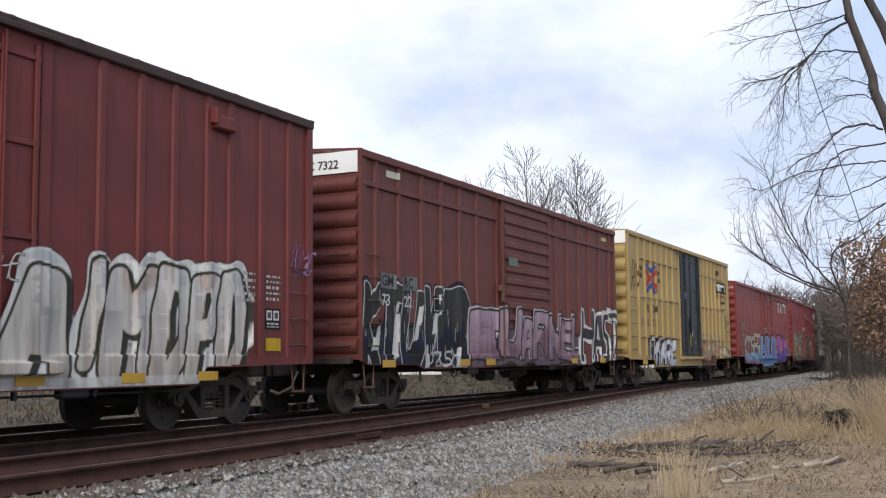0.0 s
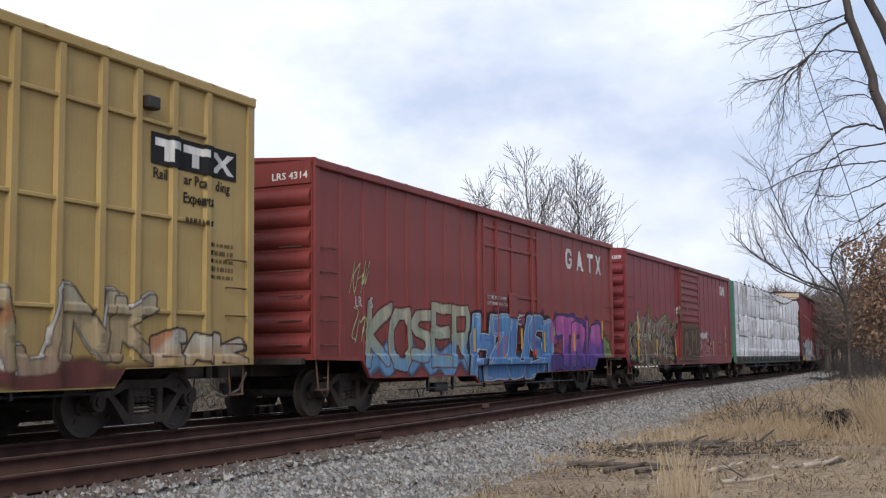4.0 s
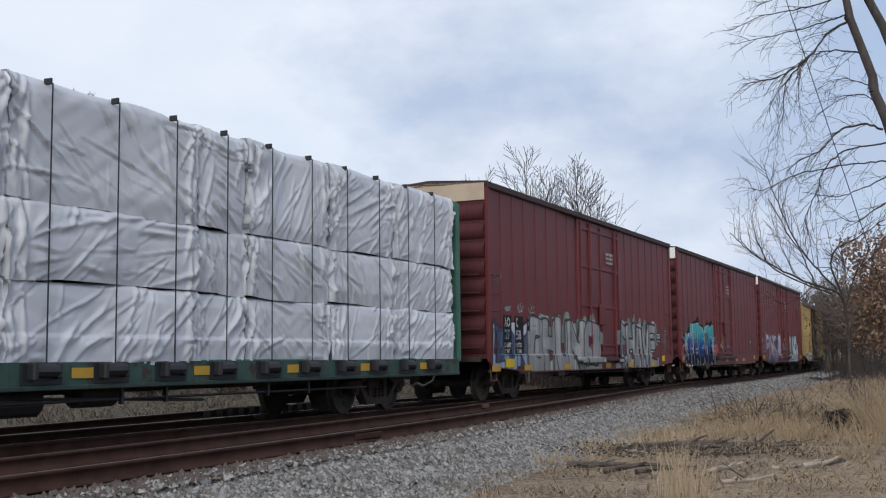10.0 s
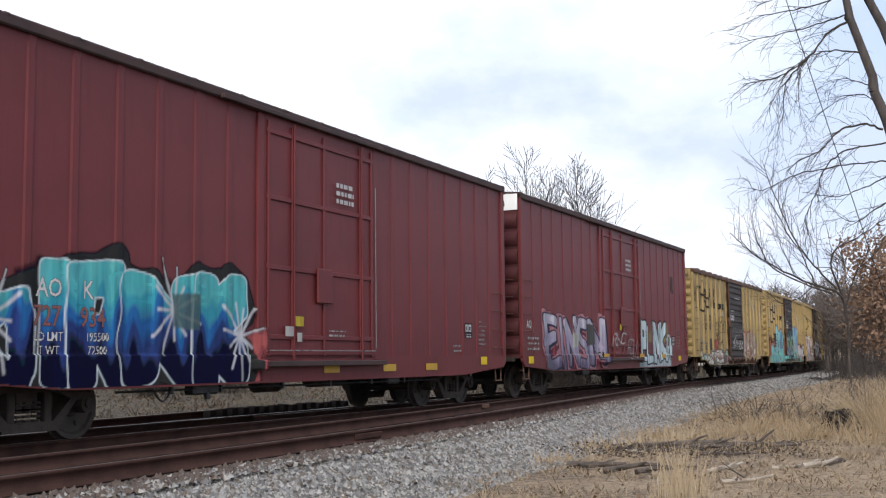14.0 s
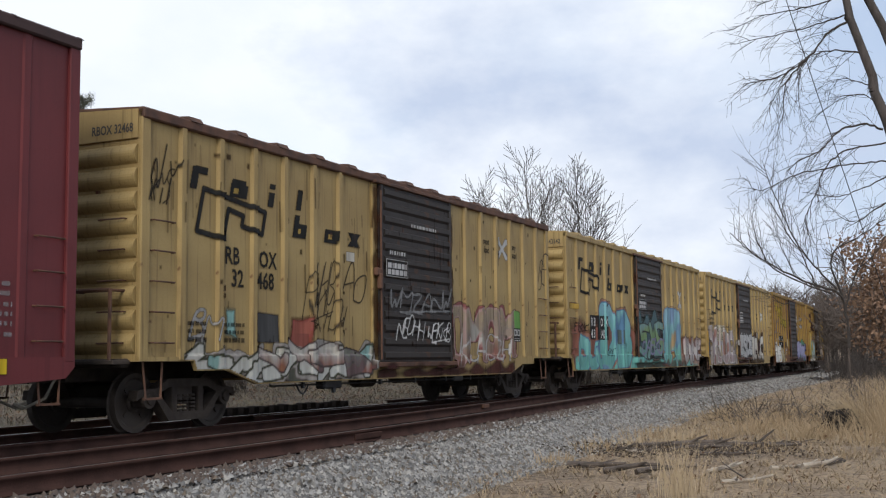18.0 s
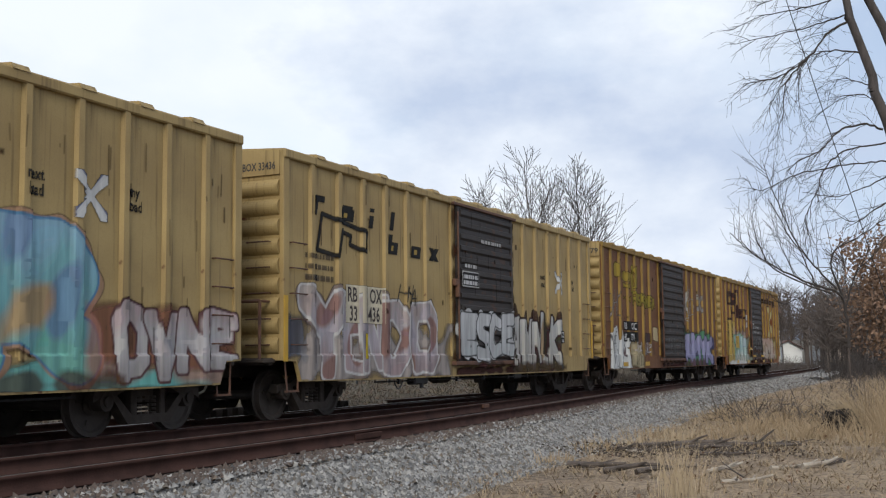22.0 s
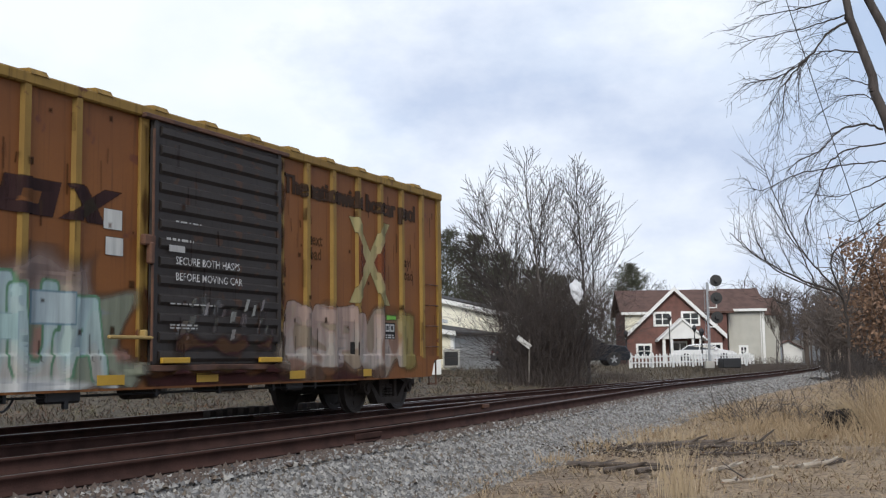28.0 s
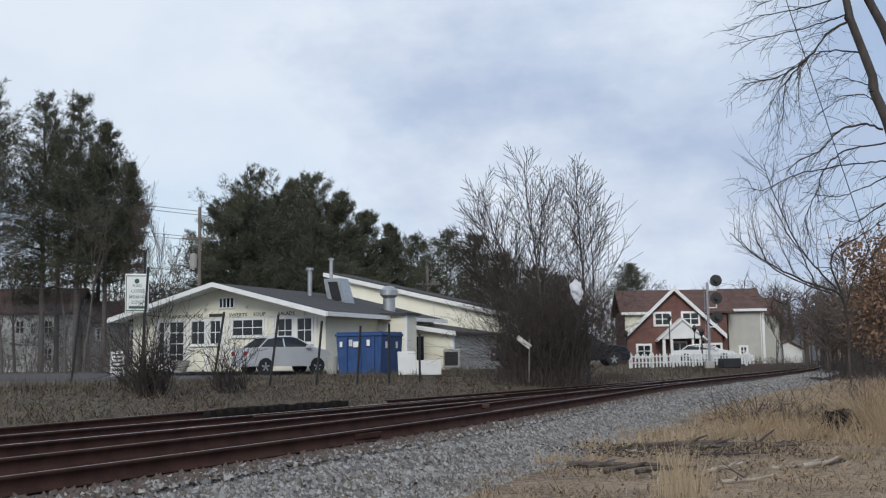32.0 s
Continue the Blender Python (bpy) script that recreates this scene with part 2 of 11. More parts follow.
RED_A = paint("oxide_red_paint", (0.150, 0.034, 0.030), (0.088, 0.022, 0.021), 0.55, streak=0.35, scale=0.9, bump=0.05, spec=0.25)
RED_B = paint("brown_red_paint", (0.135, 0.042, 0.034), (0.080, 0.027, 0.024), 0.6, streak=0.5, scale=1.2, bump=0.05, spec=0.25)
RED_D = paint("bright_red_paint", (0.205, 0.042, 0.037), (0.135, 0.029, 0.026), 0.5, streak=0.3, scale=0.8, bump=0.05, spec=0.25)
RED_E = paint("crimson_paint", (0.185, 0.034, 0.040), (0.130, 0.026, 0.029), 0.5, streak=0.2, scale=0.7, bump=0.04, spec=0.25)
RED_G = paint("maroon_paint", (0.140, 0.028, 0.030), (0.092, 0.020, 0.022), 0.5, streak=0.25, scale=0.7, bump=0.04, spec=0.25)
YEL_C = paint("golden_yellow_paint", (0.385, 0.275, 0.105), (0.27, 0.18, 0.065), 0.5, streak=0.25, scale=0.8, bump=0.04, spec=0.25)
YEL_J = paint("weathered_yellow_paint", (0.365, 0.265, 0.112), (0.22, 0.148, 0.062), 0.6, streak=0.6, scale=0.9, third=(0.10, 0.04, 0.02), third_at=0.66, bump=0.06, spec=0.25)
ORA_M = paint("rusted_ochre_paint", (0.150, 0.066, 0.026), (0.088, 0.038, 0.019), 0.65, streak=0.7, scale=1.0, third=(0.10, 0.035, 0.018), third_at=0.60, bump=0.08, spec=0.25)
ORA_N = paint("faded_orange_paint", (0.205, 0.078, 0.020), (0.130, 0.048, 0.017), 0.6, streak=0.5, scale=0.8, third=(0.12, 0.04, 0.02), third_at=0.64, bump=0.07, spec=0.25)
OCHRE_RIB = paint("dull_ochre_rib", (0.265, 0.165, 0.038), (0.150, 0.085, 0.026), 0.65, streak=0.6, scale=1.2, third=(0.10, 0.04, 0.02), third_at=0.62, bump=0.06, spec=0.25)
BLK = paint("black_door_paint", (0.040, 0.034, 0.031), (0.025, 0.020, 0.018), 0.6, streak=0.4, scale=1.5, third=(0.062, 0.034, 0.022), third_at=0.60, bump=0.05, spec=0.25)
BLK_C = paint("blue_black_door_paint", (0.024, 0.029, 0.034), (0.015, 0.017, 0.019), 0.5, streak=0.3, scale=1.5, bump=0.05, spec=0.25)
ROOFDARK = paint("sooty_roof_edge", (0.055, 0.028, 0.026), (0.025, 0.016, 0.015), 0.8, scale=2.0, amount=0.7, bump=0.1)
RUST = paint("rusty_steel", (0.12, 0.055, 0.03), (0.05, 0.025, 0.018), 0.75, scale=4.0, amount=0.8, bump=0.25)
UNDER = paint("grimy_steel", (0.062, 0.050, 0.042), (0.031, 0.025, 0.021), 0.85, scale=5.0, amount=0.7, bump=0.2, spec=0.2)
WHEEL = paint("wheel_steel", (0.058, 0.046, 0.038), (0.030, 0.024, 0.020), 0.75, 0.2, scale=6.0, bump=0.1)
RAIL = paint("rusty_rail", (0.068, 0.035, 0.027), (0.037, 0.020, 0.016), 0.85, scale=3.0, amount=0.8, bump=0.2, spec=0.12)
POLISH = paint("polished_rail_top", (0.60, 0.58, 0.57), (0.42, 0.39, 0.37), 0.28, 0.9, scale=4.0, bump=0.02)
SHINE = paint("worn_rail_top", (0.14, 0.115, 0.10), (0.07, 0.05, 0.043), 0.42, 0.4, scale=4.0, bump=0.05)
TIE = paint("creosoted_wood", (0.045, 0.033, 0.026), (0.020, 0.016, 0.014), 0.85, scale=5.0, amount=0.8, bump=0.4, random=0.25, stretch=(0.4, 2, 2))
WHITE = paint("white_paint", (0.78, 0.78, 0.76), (0.62, 0.62, 0.60), 0.5, scale=1.5, amount=0.4, bump=0.04)
CREAM = paint("cream_siding", (0.76, 0.73, 0.60), (0.66, 0.62, 0.50), 0.6, scale=1.0, amount=0.4, bump=0.05)
SHINGLE = paint("grey_shingles", (0.058, 0.055, 0.053), (0.032, 0.031, 0.030), 0.9, scale=2.0, grain=30, amount=0.7, bump=0.5)
BRICK = paint("red_brick", (0.165, 0.080, 0.065), (0.105, 0.052, 0.044), 0.85, scale=2.0, grain=18, amount=0.6, bump=0.3)
BROWNROOF = paint("brown_shingles", (0.115, 0.065, 0.05), (0.065, 0.036, 0.03), 0.9, scale=1.5, grain=14, amount=0.7, bump=0.4)
BARK = paint("grey_bark", (0.13, 0.115, 0.105), (0.06, 0.052, 0.048), 0.95, scale=5.0, amount=0.8, bump=0.5, stretch=(2, 2, 0.5))
MTWIG = paint("thicket_twig", (0.105, 0.085, 0.075), (0.055, 0.044, 0.039), 0.95, scale=4.0, amount=0.6, bump=0.0)
THICKET = paint("brown_thicket_stem", (0.078, 0.062, 0.055), (0.042, 0.033, 0.029), 0.95, scale=4.0, amount=0.6, bump=0.0)
DTWIG = paint("dark_twig", (0.052, 0.043, 0.038), (0.028, 0.023, 0.021), 0.95, scale=4.0, amount=0.6, bump=0.0)
TWIG = paint("brown_twig", (0.115, 0.092, 0.078), (0.060, 0.047, 0.040), 0.95, scale=4.0, amount=0.6, bump=0.0)
NEEDLE = paint("pine_needles", (0.108, 0.111, 0.078), (0.062, 0.066, 0.049), 0.9, scale=0.6, grain=9, amount=0.6, bump=0.0, spec=0.12)
LEAF = paint("dead_oak_leaf", (0.20, 0.115, 0.065), (0.10, 0.055, 0.033), 0.8, scale=6.0, amount=0.7, bump=0.0)
STRAW = paint("dry_straw", (0.365, 0.272, 0.166), (0.205, 0.150, 0.090), 0.85, scale=3.0, amount=0.7, bump=0.0)
WEED = paint("dead_weeds", (0.125, 0.102, 0.072), (0.065, 0.053, 0.040), 0.9, scale=2.0, amount=0.8, bump=0.0)
GLASS_D = paint("dark_window_glass", (0.02, 0.024, 0.028), (0.012, 0.014, 0.016), 0.08, scale=2.0, amount=0.4, bump=0.0)
ASPHALT = paint("worn_asphalt", (0.075, 0.075, 0.078), (0.048, 0.048, 0.05), 0.9, scale=0.8, amount=0.6, bump=0.2)
BLUE = paint("dumpster_blue", (0.030, 0.075, 0.21), (0.018, 0.045, 0.13), 0.5, scale=2.0, streak=0.4, third=(0.08, 0.04, 0.025), third_at=0.68, bump=0.05)
DGREEN = paint("grimy_green_sill", (0.030, 0.055, 0.045), (0.016, 0.022, 0.02), 0.7, scale=2.0, streak=0.5, third=(0.06, 0.035, 0.025), third_at=0.6, bump=0.1)
GREEN = paint("faded_green_paint", (0.050, 0.150, 0.105), (0.03, 0.085, 0.062), 0.6, scale=1.2, streak=0.4, third=(0.09, 0.045, 0.028), third_at=0.63, bump=0.05)
WRAP = paint("white_plastic_wrap", (0.60, 0.61, 0.635), (0.50, 0.51, 0.54), 0.45, scale=0.8, amount=0.5, bump=0.05)
STRAP = paint("black_strap", (0.015, 0.015, 0.016), None, 0.6, scale=5.0, bump=0.0)
YMARK = paint("reflective_yellow", (0.47, 0.28, 0.022), (0.33, 0.19, 0.018), 0.5, scale=4.0, amount=0.4, bump=0.0)
LETTER_W = paint("white_lettering", (0.62, 0.61, 0.58), (0.45, 0.43, 0.40), 0.6, scale=4.0, amount=0.6, bump=0.0)
LETTER_K = paint("black_lettering", (0.028, 0.026, 0.024), (0.05, 0.045, 0.035), 0.6, scale=4.0, amount=0.6, bump=0.0)
BLACKMETAL = paint("black_metal", (0.018, 0.018, 0.019), None, 0.5, scale=5.0, bump=0.05)
ALU = paint("galvanised_metal", (0.46, 0.47, 0.48), (0.30, 0.31, 0.32), 0.42, 0.7, scale=4.0, amount=0.5, bump=0.05)
POLEWOOD = paint("weathered_pole_wood", (0.20, 0.175, 0.15), (0.12, 0.10, 0.085), 0.9, scale=4.0, amount=0.6, bump=0.3, stretch=(3, 3, 0.3))

# ---- ground, ballast and track ----
def cover_material():
    """Ground in four covers, mixed by the sheet's own cover map: ballast, straw and dirt, bank litter, meadow beyond."""
    m = bpy.data.materials.new("ground_cover")
    m.use_nodes = True
    n, l = m.node_tree.nodes, m.node_tree.links
    b = n["Principled BSDF"]
    b.inputs["Roughness"].default_value = 0.95
    at = n.new("ShaderNodeAttribute")
    at.attribute_name = "cover"
    sep = n.new("ShaderNodeSeparateColor")
    l.new(at.outputs["Color"], sep.inputs[0])
    tc = n.new("ShaderNodeTexCoord")

    def tex(scale, detail=6.0):
        t = n.new("ShaderNodeTexNoise")
        t.inputs["Scale"].default_value, t.inputs["Detail"].default_value = scale, detail
        l.new(tc.outputs["Object"], t.inputs["Vector"])
        return t.outputs["Fac"]

    def ramp(fac, *stops):
        r = n.new("ShaderNodeValToRGB")
        while len(r.color_ramp.elements) < len(stops):
            r.color_ramp.elements.new(0.5)
        for e, (p, c) in zip(r.color_ramp.elements, stops):
            e.position, e.color = p, (*c, 1)
        l.new(fac, r.inputs["Fac"])
        return r.outputs["Color"]

    def mix(f, a, c):
        x = n.new("ShaderNodeMix")
        x.data_type = "RGBA"
        l.new(f, x.inputs[0])
        l.new(a, x.inputs[6])
        l.new(c, x.inputs[7])
        return x.outputs[2]
    v = n.new("ShaderNodeTexVoronoi")
    v.inputs["Scale"].default_value = 26.0
    l.new(tc.outputs["Object"], v.inputs["Vector"])
    stones = n.new("ShaderNodeMix")
    stones.data_type, stones.blend_type = "RGBA", "MULTIPLY"
    stones.inputs[0].default_value = 0.8
    l.new(ramp(v.outputs["Color"], (0.1, (0.05, 0.047, 0.043)), (0.5, (0.10, 0.095, 0.088)), (0.9, (0.19, 0.182, 0.17))), stones.inputs[6])
    l.new(ramp(v.outputs["Distance"], (0.2, (1, 1, 1)), (0.75, (0.25, 0.25, 0.25))), stones.inputs[7])
    straw = mix(ramp(tex(0.7), (0.42, (0, 0, 0)), (0.58, (1, 1, 1))), ramp(tex(14.0), (0.3, (0.105, 0.074, 0.047)), (0.5, (0.27, 0.198, 0.126)), (0.72, (0.41, 0.31, 0.205))),
                ramp(tex(9.0), (0.3, (0.06, 0.043, 0.03)), (0.55, (0.195, 0.14, 0.091)), (0.8, (0.35, 0.26, 0.17))))
    bank = ramp(tex(7.0), (0.3, (0.035, 0.029, 0.022)), (0.5, (0.085, 0.07, 0.048)), (0.68, (0.14, 0.115, 0.08)), (0.8, (0.20, 0.16, 0.11)))
    far = ramp(tex(0.12), (0.3, (0.07, 0.06, 0.045)), (0.7, (0.13, 0.115, 0.075)))
    col = mix(sep.outputs[2], far, bank)
    col = mix(sep.outputs[1], col, straw)
    col = mix(sep.outputs[0], col, stones.outputs[2])
    l.new(col, b.inputs["Base Color"])
    bp = n.new("ShaderNodeBump")
    bp.inputs["Strength"].default_value, bp.inputs["Distance"].default_value = 0.7, 0.03
    l.new(tex(24.0), bp.inputs["Height"])
    l.new(bp.outputs[0], b.inputs["Normal"])
    return m


COVER = cover_material()


def steps(parts):
    return np.unique(np.round(np.concatenate([np.arange(*p) for p in parts]), 3))


gs = steps([(-800, -60, 40), (-60, -16, 4), (-16, 60, 0.4), (60, 160, 4), (160, 500, 30), (500, 2301, 150)])
gl = steps([(-700, -60, 60), (-60, -16, 3), (-16, 19, 0.25), (19, 60, 3), (60, 300, 30), (300, 1601, 130)])
SS, LL = np.meshgrid(gs, gl, indexing="ij")
GX, GY = place(SS, LL)
GZ = ground_z(SS, LL)
nv = len(gl)
ii, jj = np.meshgrid(np.arange(len(gs) - 1), np.arange(nv - 1), indexing="ij")
qa = (ii * nv + jj).ravel()
me = big_mesh("ground", np.stack([GX, GY, GZ], -1).reshape(-1, 3), np.stack([qa + 1, qa + nv + 1, qa + nv, qa], -1), COVER, True)
edge_l = MID - 0.75 - branch(SS) - 0.9
jag = 0.35 * wob(GX, GY, 1.1, 4.0)
c_bal = smooth(-1.75, -1.25, LL - edge_l + jag) * (1 - smooth(3.9, 4.6, LL + jag))
c_str = (1 - smooth(-1.75, -1.25, LL - edge_l + jag)) * smooth(-60, -30, LL)
c_bank = smooth(3.9, 4.6, LL + jag) * (1 - smooth(40, 70, LL))
at = me.color_attributes.new("cover", "FLOAT_COLOR", "POINT")
at.data.foreach_set("color", np.stack([c_bal, c_str, c_bank, np.ones_like(c_bal)], -1).astype(np.float32).ravel())
ground = tagged(new("ground", me), label="grey ballast, straw-coloured grass and leaf-strewn bank", kind="structure")


def rail_run(latf, s0, s1, step=1.0, z=0.0, top=None):
    """A steel rail along the line: foot, web and head."""
    ss = np.arange(s0, s1 + step, step)
    lat = latf(ss)
    prof = [(-0.07, -0.178), (-0.07, -0.165), (-0.012, -0.14), (-0.010, -0.045), (-0.036, -0.035), (-0.036, -0.006), (-0.03, 0.0),
            (0.03, 0.0), (0.036, -0.006), (0.036, -0.035), (0.010, -0.045), (0.012, -0.14), (0.07, -0.165), (0.07, -0.178)]
    k = len(prof)
    V = []
    for a, b in prof:
        x, y = place(ss, lat + a)
        V.append(np.stack([x, y, np.full_like(x, b + z)], -1))
    V = np.stack(V, 1).reshape(-1, 3)
    i, j = np.meshgrid(np.arange(len(ss) - 1), np.arange(k), indexing="ij")
    j2 = (j + 1) % k
    F = np.stack([i * k + j, (i + 1) * k + j, (i + 1) * k + j2, i * k + j2], -1).reshape(-1, 4)
    me = big_mesh("rail", V, F, RAIL)
    me.materials.append(top or SHINE)
    me.polygons.foreach_set("material_index", np.where(j.ravel() == 6, 1, 0).astype(np.int32))
    return me


bs = np.arange(-30.0, 150.0, 1.0)
bv = []
for latf, z in ((-1.25, -0.34), (-1.0, -0.195), (1.9, -0.20), (2.5, -0.34)):
    off = -branch(bs) if latf < 0 else 0 * bs
    x, y = place(bs, MID + latf + off)
    bv.append(np.stack([x, y, np.full_like(x, z)], -1))
bv = np.stack(bv, 1).reshape(-1, 3)
i_, j_ = np.meshgrid(np.arange(len(bs) - 1), np.arange(3), indexing="ij")
SOIL = paint("oily_track_ballast", (0.082, 0.065, 0.055), (0.041, 0.032, 0.027), 0.95, scale=5.0, grain=25, amount=0.8, bump=0.8)
track_bed = setting("track_bed", big_mesh("track_bed", bv, np.stack([i_ * 4 + j_ + 1, (i_ + 1) * 4 + j_ + 1, (i_ + 1) * 4 + j_, i_ * 4 + j_], -1).reshape(-1, 4), SOIL), SOIL, "dark oily ballast of a railway junction")
for g_ in (-0.75, 0.75):
    setting("rail_main", rail_run(lambda s: MID + g_ + 0 * s, -40, 200, top=POLISH), RAIL, "rusty steel rail with a worn bright top")
    setting("rail_branch", rail_run(lambda s: MID + g_ - branch(s), -40, 40), RAIL, "rusty brown steel rail of the branch track")
setting("guard_rail", rail_run(lambda s: MID + 0.53 + 0 * s, 5, 17, z=-0.015), RAIL, "short rusty guard rail beside the running rail")
setting("guard_rail", rail_run(lambda s: MID - 0.53 - branch(s), 8, 18, z=-0.015), RAIL, "short rusty guard rail beside the running rail")
setting("spare_rail", rail_run(lambda s: 3.35 + 0.09 * (s + 5), -22, 6.2, z=0.0), RAIL, "old rail lying beside the track")
setting("spare_rail", rail_run(lambda s: 3.70 - 0.02 * (s - 13), 13.2, 42, z=-0.02), RAIL, "old rail lying beside the track")
tie_me = {}
for k in range(112):
    s = -15 + k * 0.56
    br = float(branch(s))
    w = round((2.6 + br) * 4) / 4
    if w not in tie_me:
        tie_me[w] = mesh("tie", [box(-0.115, 0.115, -w / 2, w / 2, -0.17, 0.0, 0.012)], TIE)
    x, y = place(s, MID - br / 2 + random.uniform(-0.05, 0.05))
    h = math.degrees(float(heading(s)))
    part("tie", tie_me[w], TIE, track_bed, at=pose(float(x), float(y), -0.178 + random.uniform(-0.008, 0.0), 0, 0, 90 - h + random.uniform(-1, 1)))
OLDTIE = paint("charred_wood", (0.022, 0.018, 0.016), (0.011, 0.009, 0.008), 0.95, scale=5.0, amount=0.8, bump=0.4, spec=0.15)
old_tie = tagged(part("old_tie", [box(-0.10, 0.10, -0.10, 0.10, -0.14, 0.08, 0.015)], OLDTIE, None), label="dark creosoted tie end standing beside the rail", category="railway tie", group="row of old ties")
for k in range(15):
    s = 6.35 + k * 0.375
    x, y = place(s, 4.05 + 0.0 * k)
    m = pose(float(x), float(y), -0.05 + random.uniform(-0.015, 0.015), random.uniform(-3, 3), 0, 90 - math.degrees(float(heading(s))) + random.uniform(-6, 6))
    if k == 0:
        old_tie.matrix_basis = m
    else:
        copy_thing(old_tie, m)
# joint bars and a switch machine plate on the near rails
for s in (1.9,):
    lat = MID - 0.75 - float(branch(s))
    x, y = place(s, lat - 0.03)
    part("joint_bar", [box(-0.38, 0.38, -0.025, 0.025, -0.13, -0.05, 0.008)], RAIL, track_bed, at=pose(float(x), float(y), 0, 0, 0, 90 - math.degrees(float(heading(s)))))
for s, la in ((2.2, 0.95), (11.0, 0.15)):
    x, y = place(s, la)
    part("tie_plate", [box(-0.14, 0.14, -0.2, 0.2, -0.10, -0.02, 0.01)], RUST, track_bed, at=pose(float(x), float(y), 0.0, 0, 0, 60))


def scatter_stones(name, count, s_rng, lat_fn, size, mat, seed, label, power=1.0, floor=-9.0):
    """Loose stones: eight-sided lumps, each of its own shape."""
    r = np.random.RandomState(seed)
    s = s_rng[0] + (s_rng[1] - s_rng[0]) * r.rand(count) ** power
    lat = lat_fn(s, r)
    x, y = place(s, lat)
    z = np.maximum(ground_z(s, lat), floor)
    sz = size * (0.55 + 0.9 * r.rand(count) ** 2)
    base = np.array([(1, 0, 0), (-1, 0, 0), (0, 1, 0), (0, -1, 0), (0, 0, 1), (0, 0, -1)], float)
    base[:4, 2] = -0.45      # the belt of a stone lies low, its underside in the ground
    V = base[None] * (0.6 + 0.8 * r.rand(count, 6, 1)) + 0.35 * (r.rand(count, 6, 3) - 0.5)
    a = r.rand(count) * 6.28
    ca, sa = np.cos(a)[:, None], np.sin(a)[:, None]
    tl = (r.rand(count) - 0.5) * 1.6
    ct, st = np.cos(tl)[:, None], np.sin(tl)[:, None]
    V = np.stack([V[..., 0], V[..., 1] * ct - V[..., 2] * st, V[..., 1] * st + V[..., 2] * ct], -1)
    V = np.stack([V[..., 0] * ca - V[..., 1] * sa, V[..., 0] * sa + V[..., 1] * ca, V[..., 2] * 0.8], -1) * sz[:, None, None]
    V += np.stack([x, y, z + sz * 0.15], -1)[:, None]
    f = np.array([(0, 2, 4), (2, 1, 4), (1, 3, 4), (3, 0, 4)])
    F = (f[None] + 6 * np.arange(count)[:, None, None]).reshape(-1, 3)
    return tagged(new(name, big_mesh(name, V.reshape(-1, 3), F, mat)), label=label, category="gravel", kind="stuff")


def island_stone():
    m = paint("loose_ballast", (0.196, 0.188, 0.174), (0.100, 0.095, 0.087), 0.85, scale=12.0, bump=0.2)
    n, l = m.node_tree.nodes, m.node_tree.links
    b = n["Principled BSDF"]
    src = b.inputs["Base Color"].links[0].from_socket
    geo = n.new("ShaderNodeNewGeometry")
    r = n.new("ShaderNodeValToRGB")
    e = r.color_ramp.elements
    e[0].position, e[0].color = 0.0, (0.28, 0.27, 0.26, 1)
    e[1].position, e[1].color = 1.0, (2.1, 2.1, 2.1, 1)
    k = e.new(0.08)
    k.color = (0.9, 0.72, 0.55, 1)
    k = e.new(0.2)
    k.color = (0.6, 0.6, 0.62, 1)
    l.new(geo.outputs["Random Per Island"], r.inputs["Fac"])
    x = n.new("ShaderNodeMix")
    x.data_type, x.blend_type = "RGBA", "MULTIPLY"
    x.inputs[0].default_value = 1.0
    l.new(src, x.inputs[6])
    l.new(r.outputs["Color"], x.inputs[7])
    l.new(x.outputs[2], b.inputs["Base Color"])
    return m


LOOSE = island_stone()


def shoulder(s, r):
    e = MID - 0.75 - branch(s) - 0.9
    return e + 0.80 - 2.5 * r.rand(len(s)) ** 0.9


scatter_stones("ballast_stones", 52000, (-9, 14), shoulder, 0.034, LOOSE, 3, "loose grey crushed-stone ballast on the shoulder")
scatter_stones("ballast_stones", 26000, (14, 60), shoulder, 0.042, LOOSE, 4, "loose grey crushed-stone ballast on the shoulder", 1.4)
scatter_stones("track_stones", 7000, (-9, 40), lambda s, r: -1.2 - branch(s) + (5.8 + branch(s)) * r.rand(len(s)), 0.035, SOIL, 5, "dark oily stones between the rails", 1.2)
RUSTY = paint("rust_stained_stone", (0.115, 0.085, 0.068), (0.055, 0.040, 0.032), 0.9, scale=9.0, bump=0.3)
scatter_stones("ballast_stones", 9000, (-9, 30), lambda s, r: MID - 0.75 - branch(s) - 0.10 - 0.75 * r.rand(len(s)) ** 0.8, 0.032, RUSTY, 6, "rust-stained ballast stones along the near rail", 1.2, -0.185)
scatter_stones("ballast_stones", 3500, (-9, 30), lambda s, r: MID - 0.75 - branch(s) - 0.25 - 0.7 * r.rand(len(s)) ** 0.6, 0.030, LOOSE, 8, "grey ballast stones spilled over the tie ends", 1.2, -0.18)
scatter_stones("ballast_stones", 7000, (-9, 40), lambda s, r: MID - 0.75 - branch(s) - 0.30 - 0.5 * r.rand(len(s)), 0.036, LOOSE, 9, "grey ballast stones at the foot of the track bed", 1.2, -0.27)
scatter_stones("ballast_stones", 9000, (58, 120), lambda s, r: MID - 0.9 - branch(s) - 2.3 * r.rand(len(s)), 0.07, LOOSE, 12, "grey crushed-stone ballast further down the line", 1.2, -0.27)
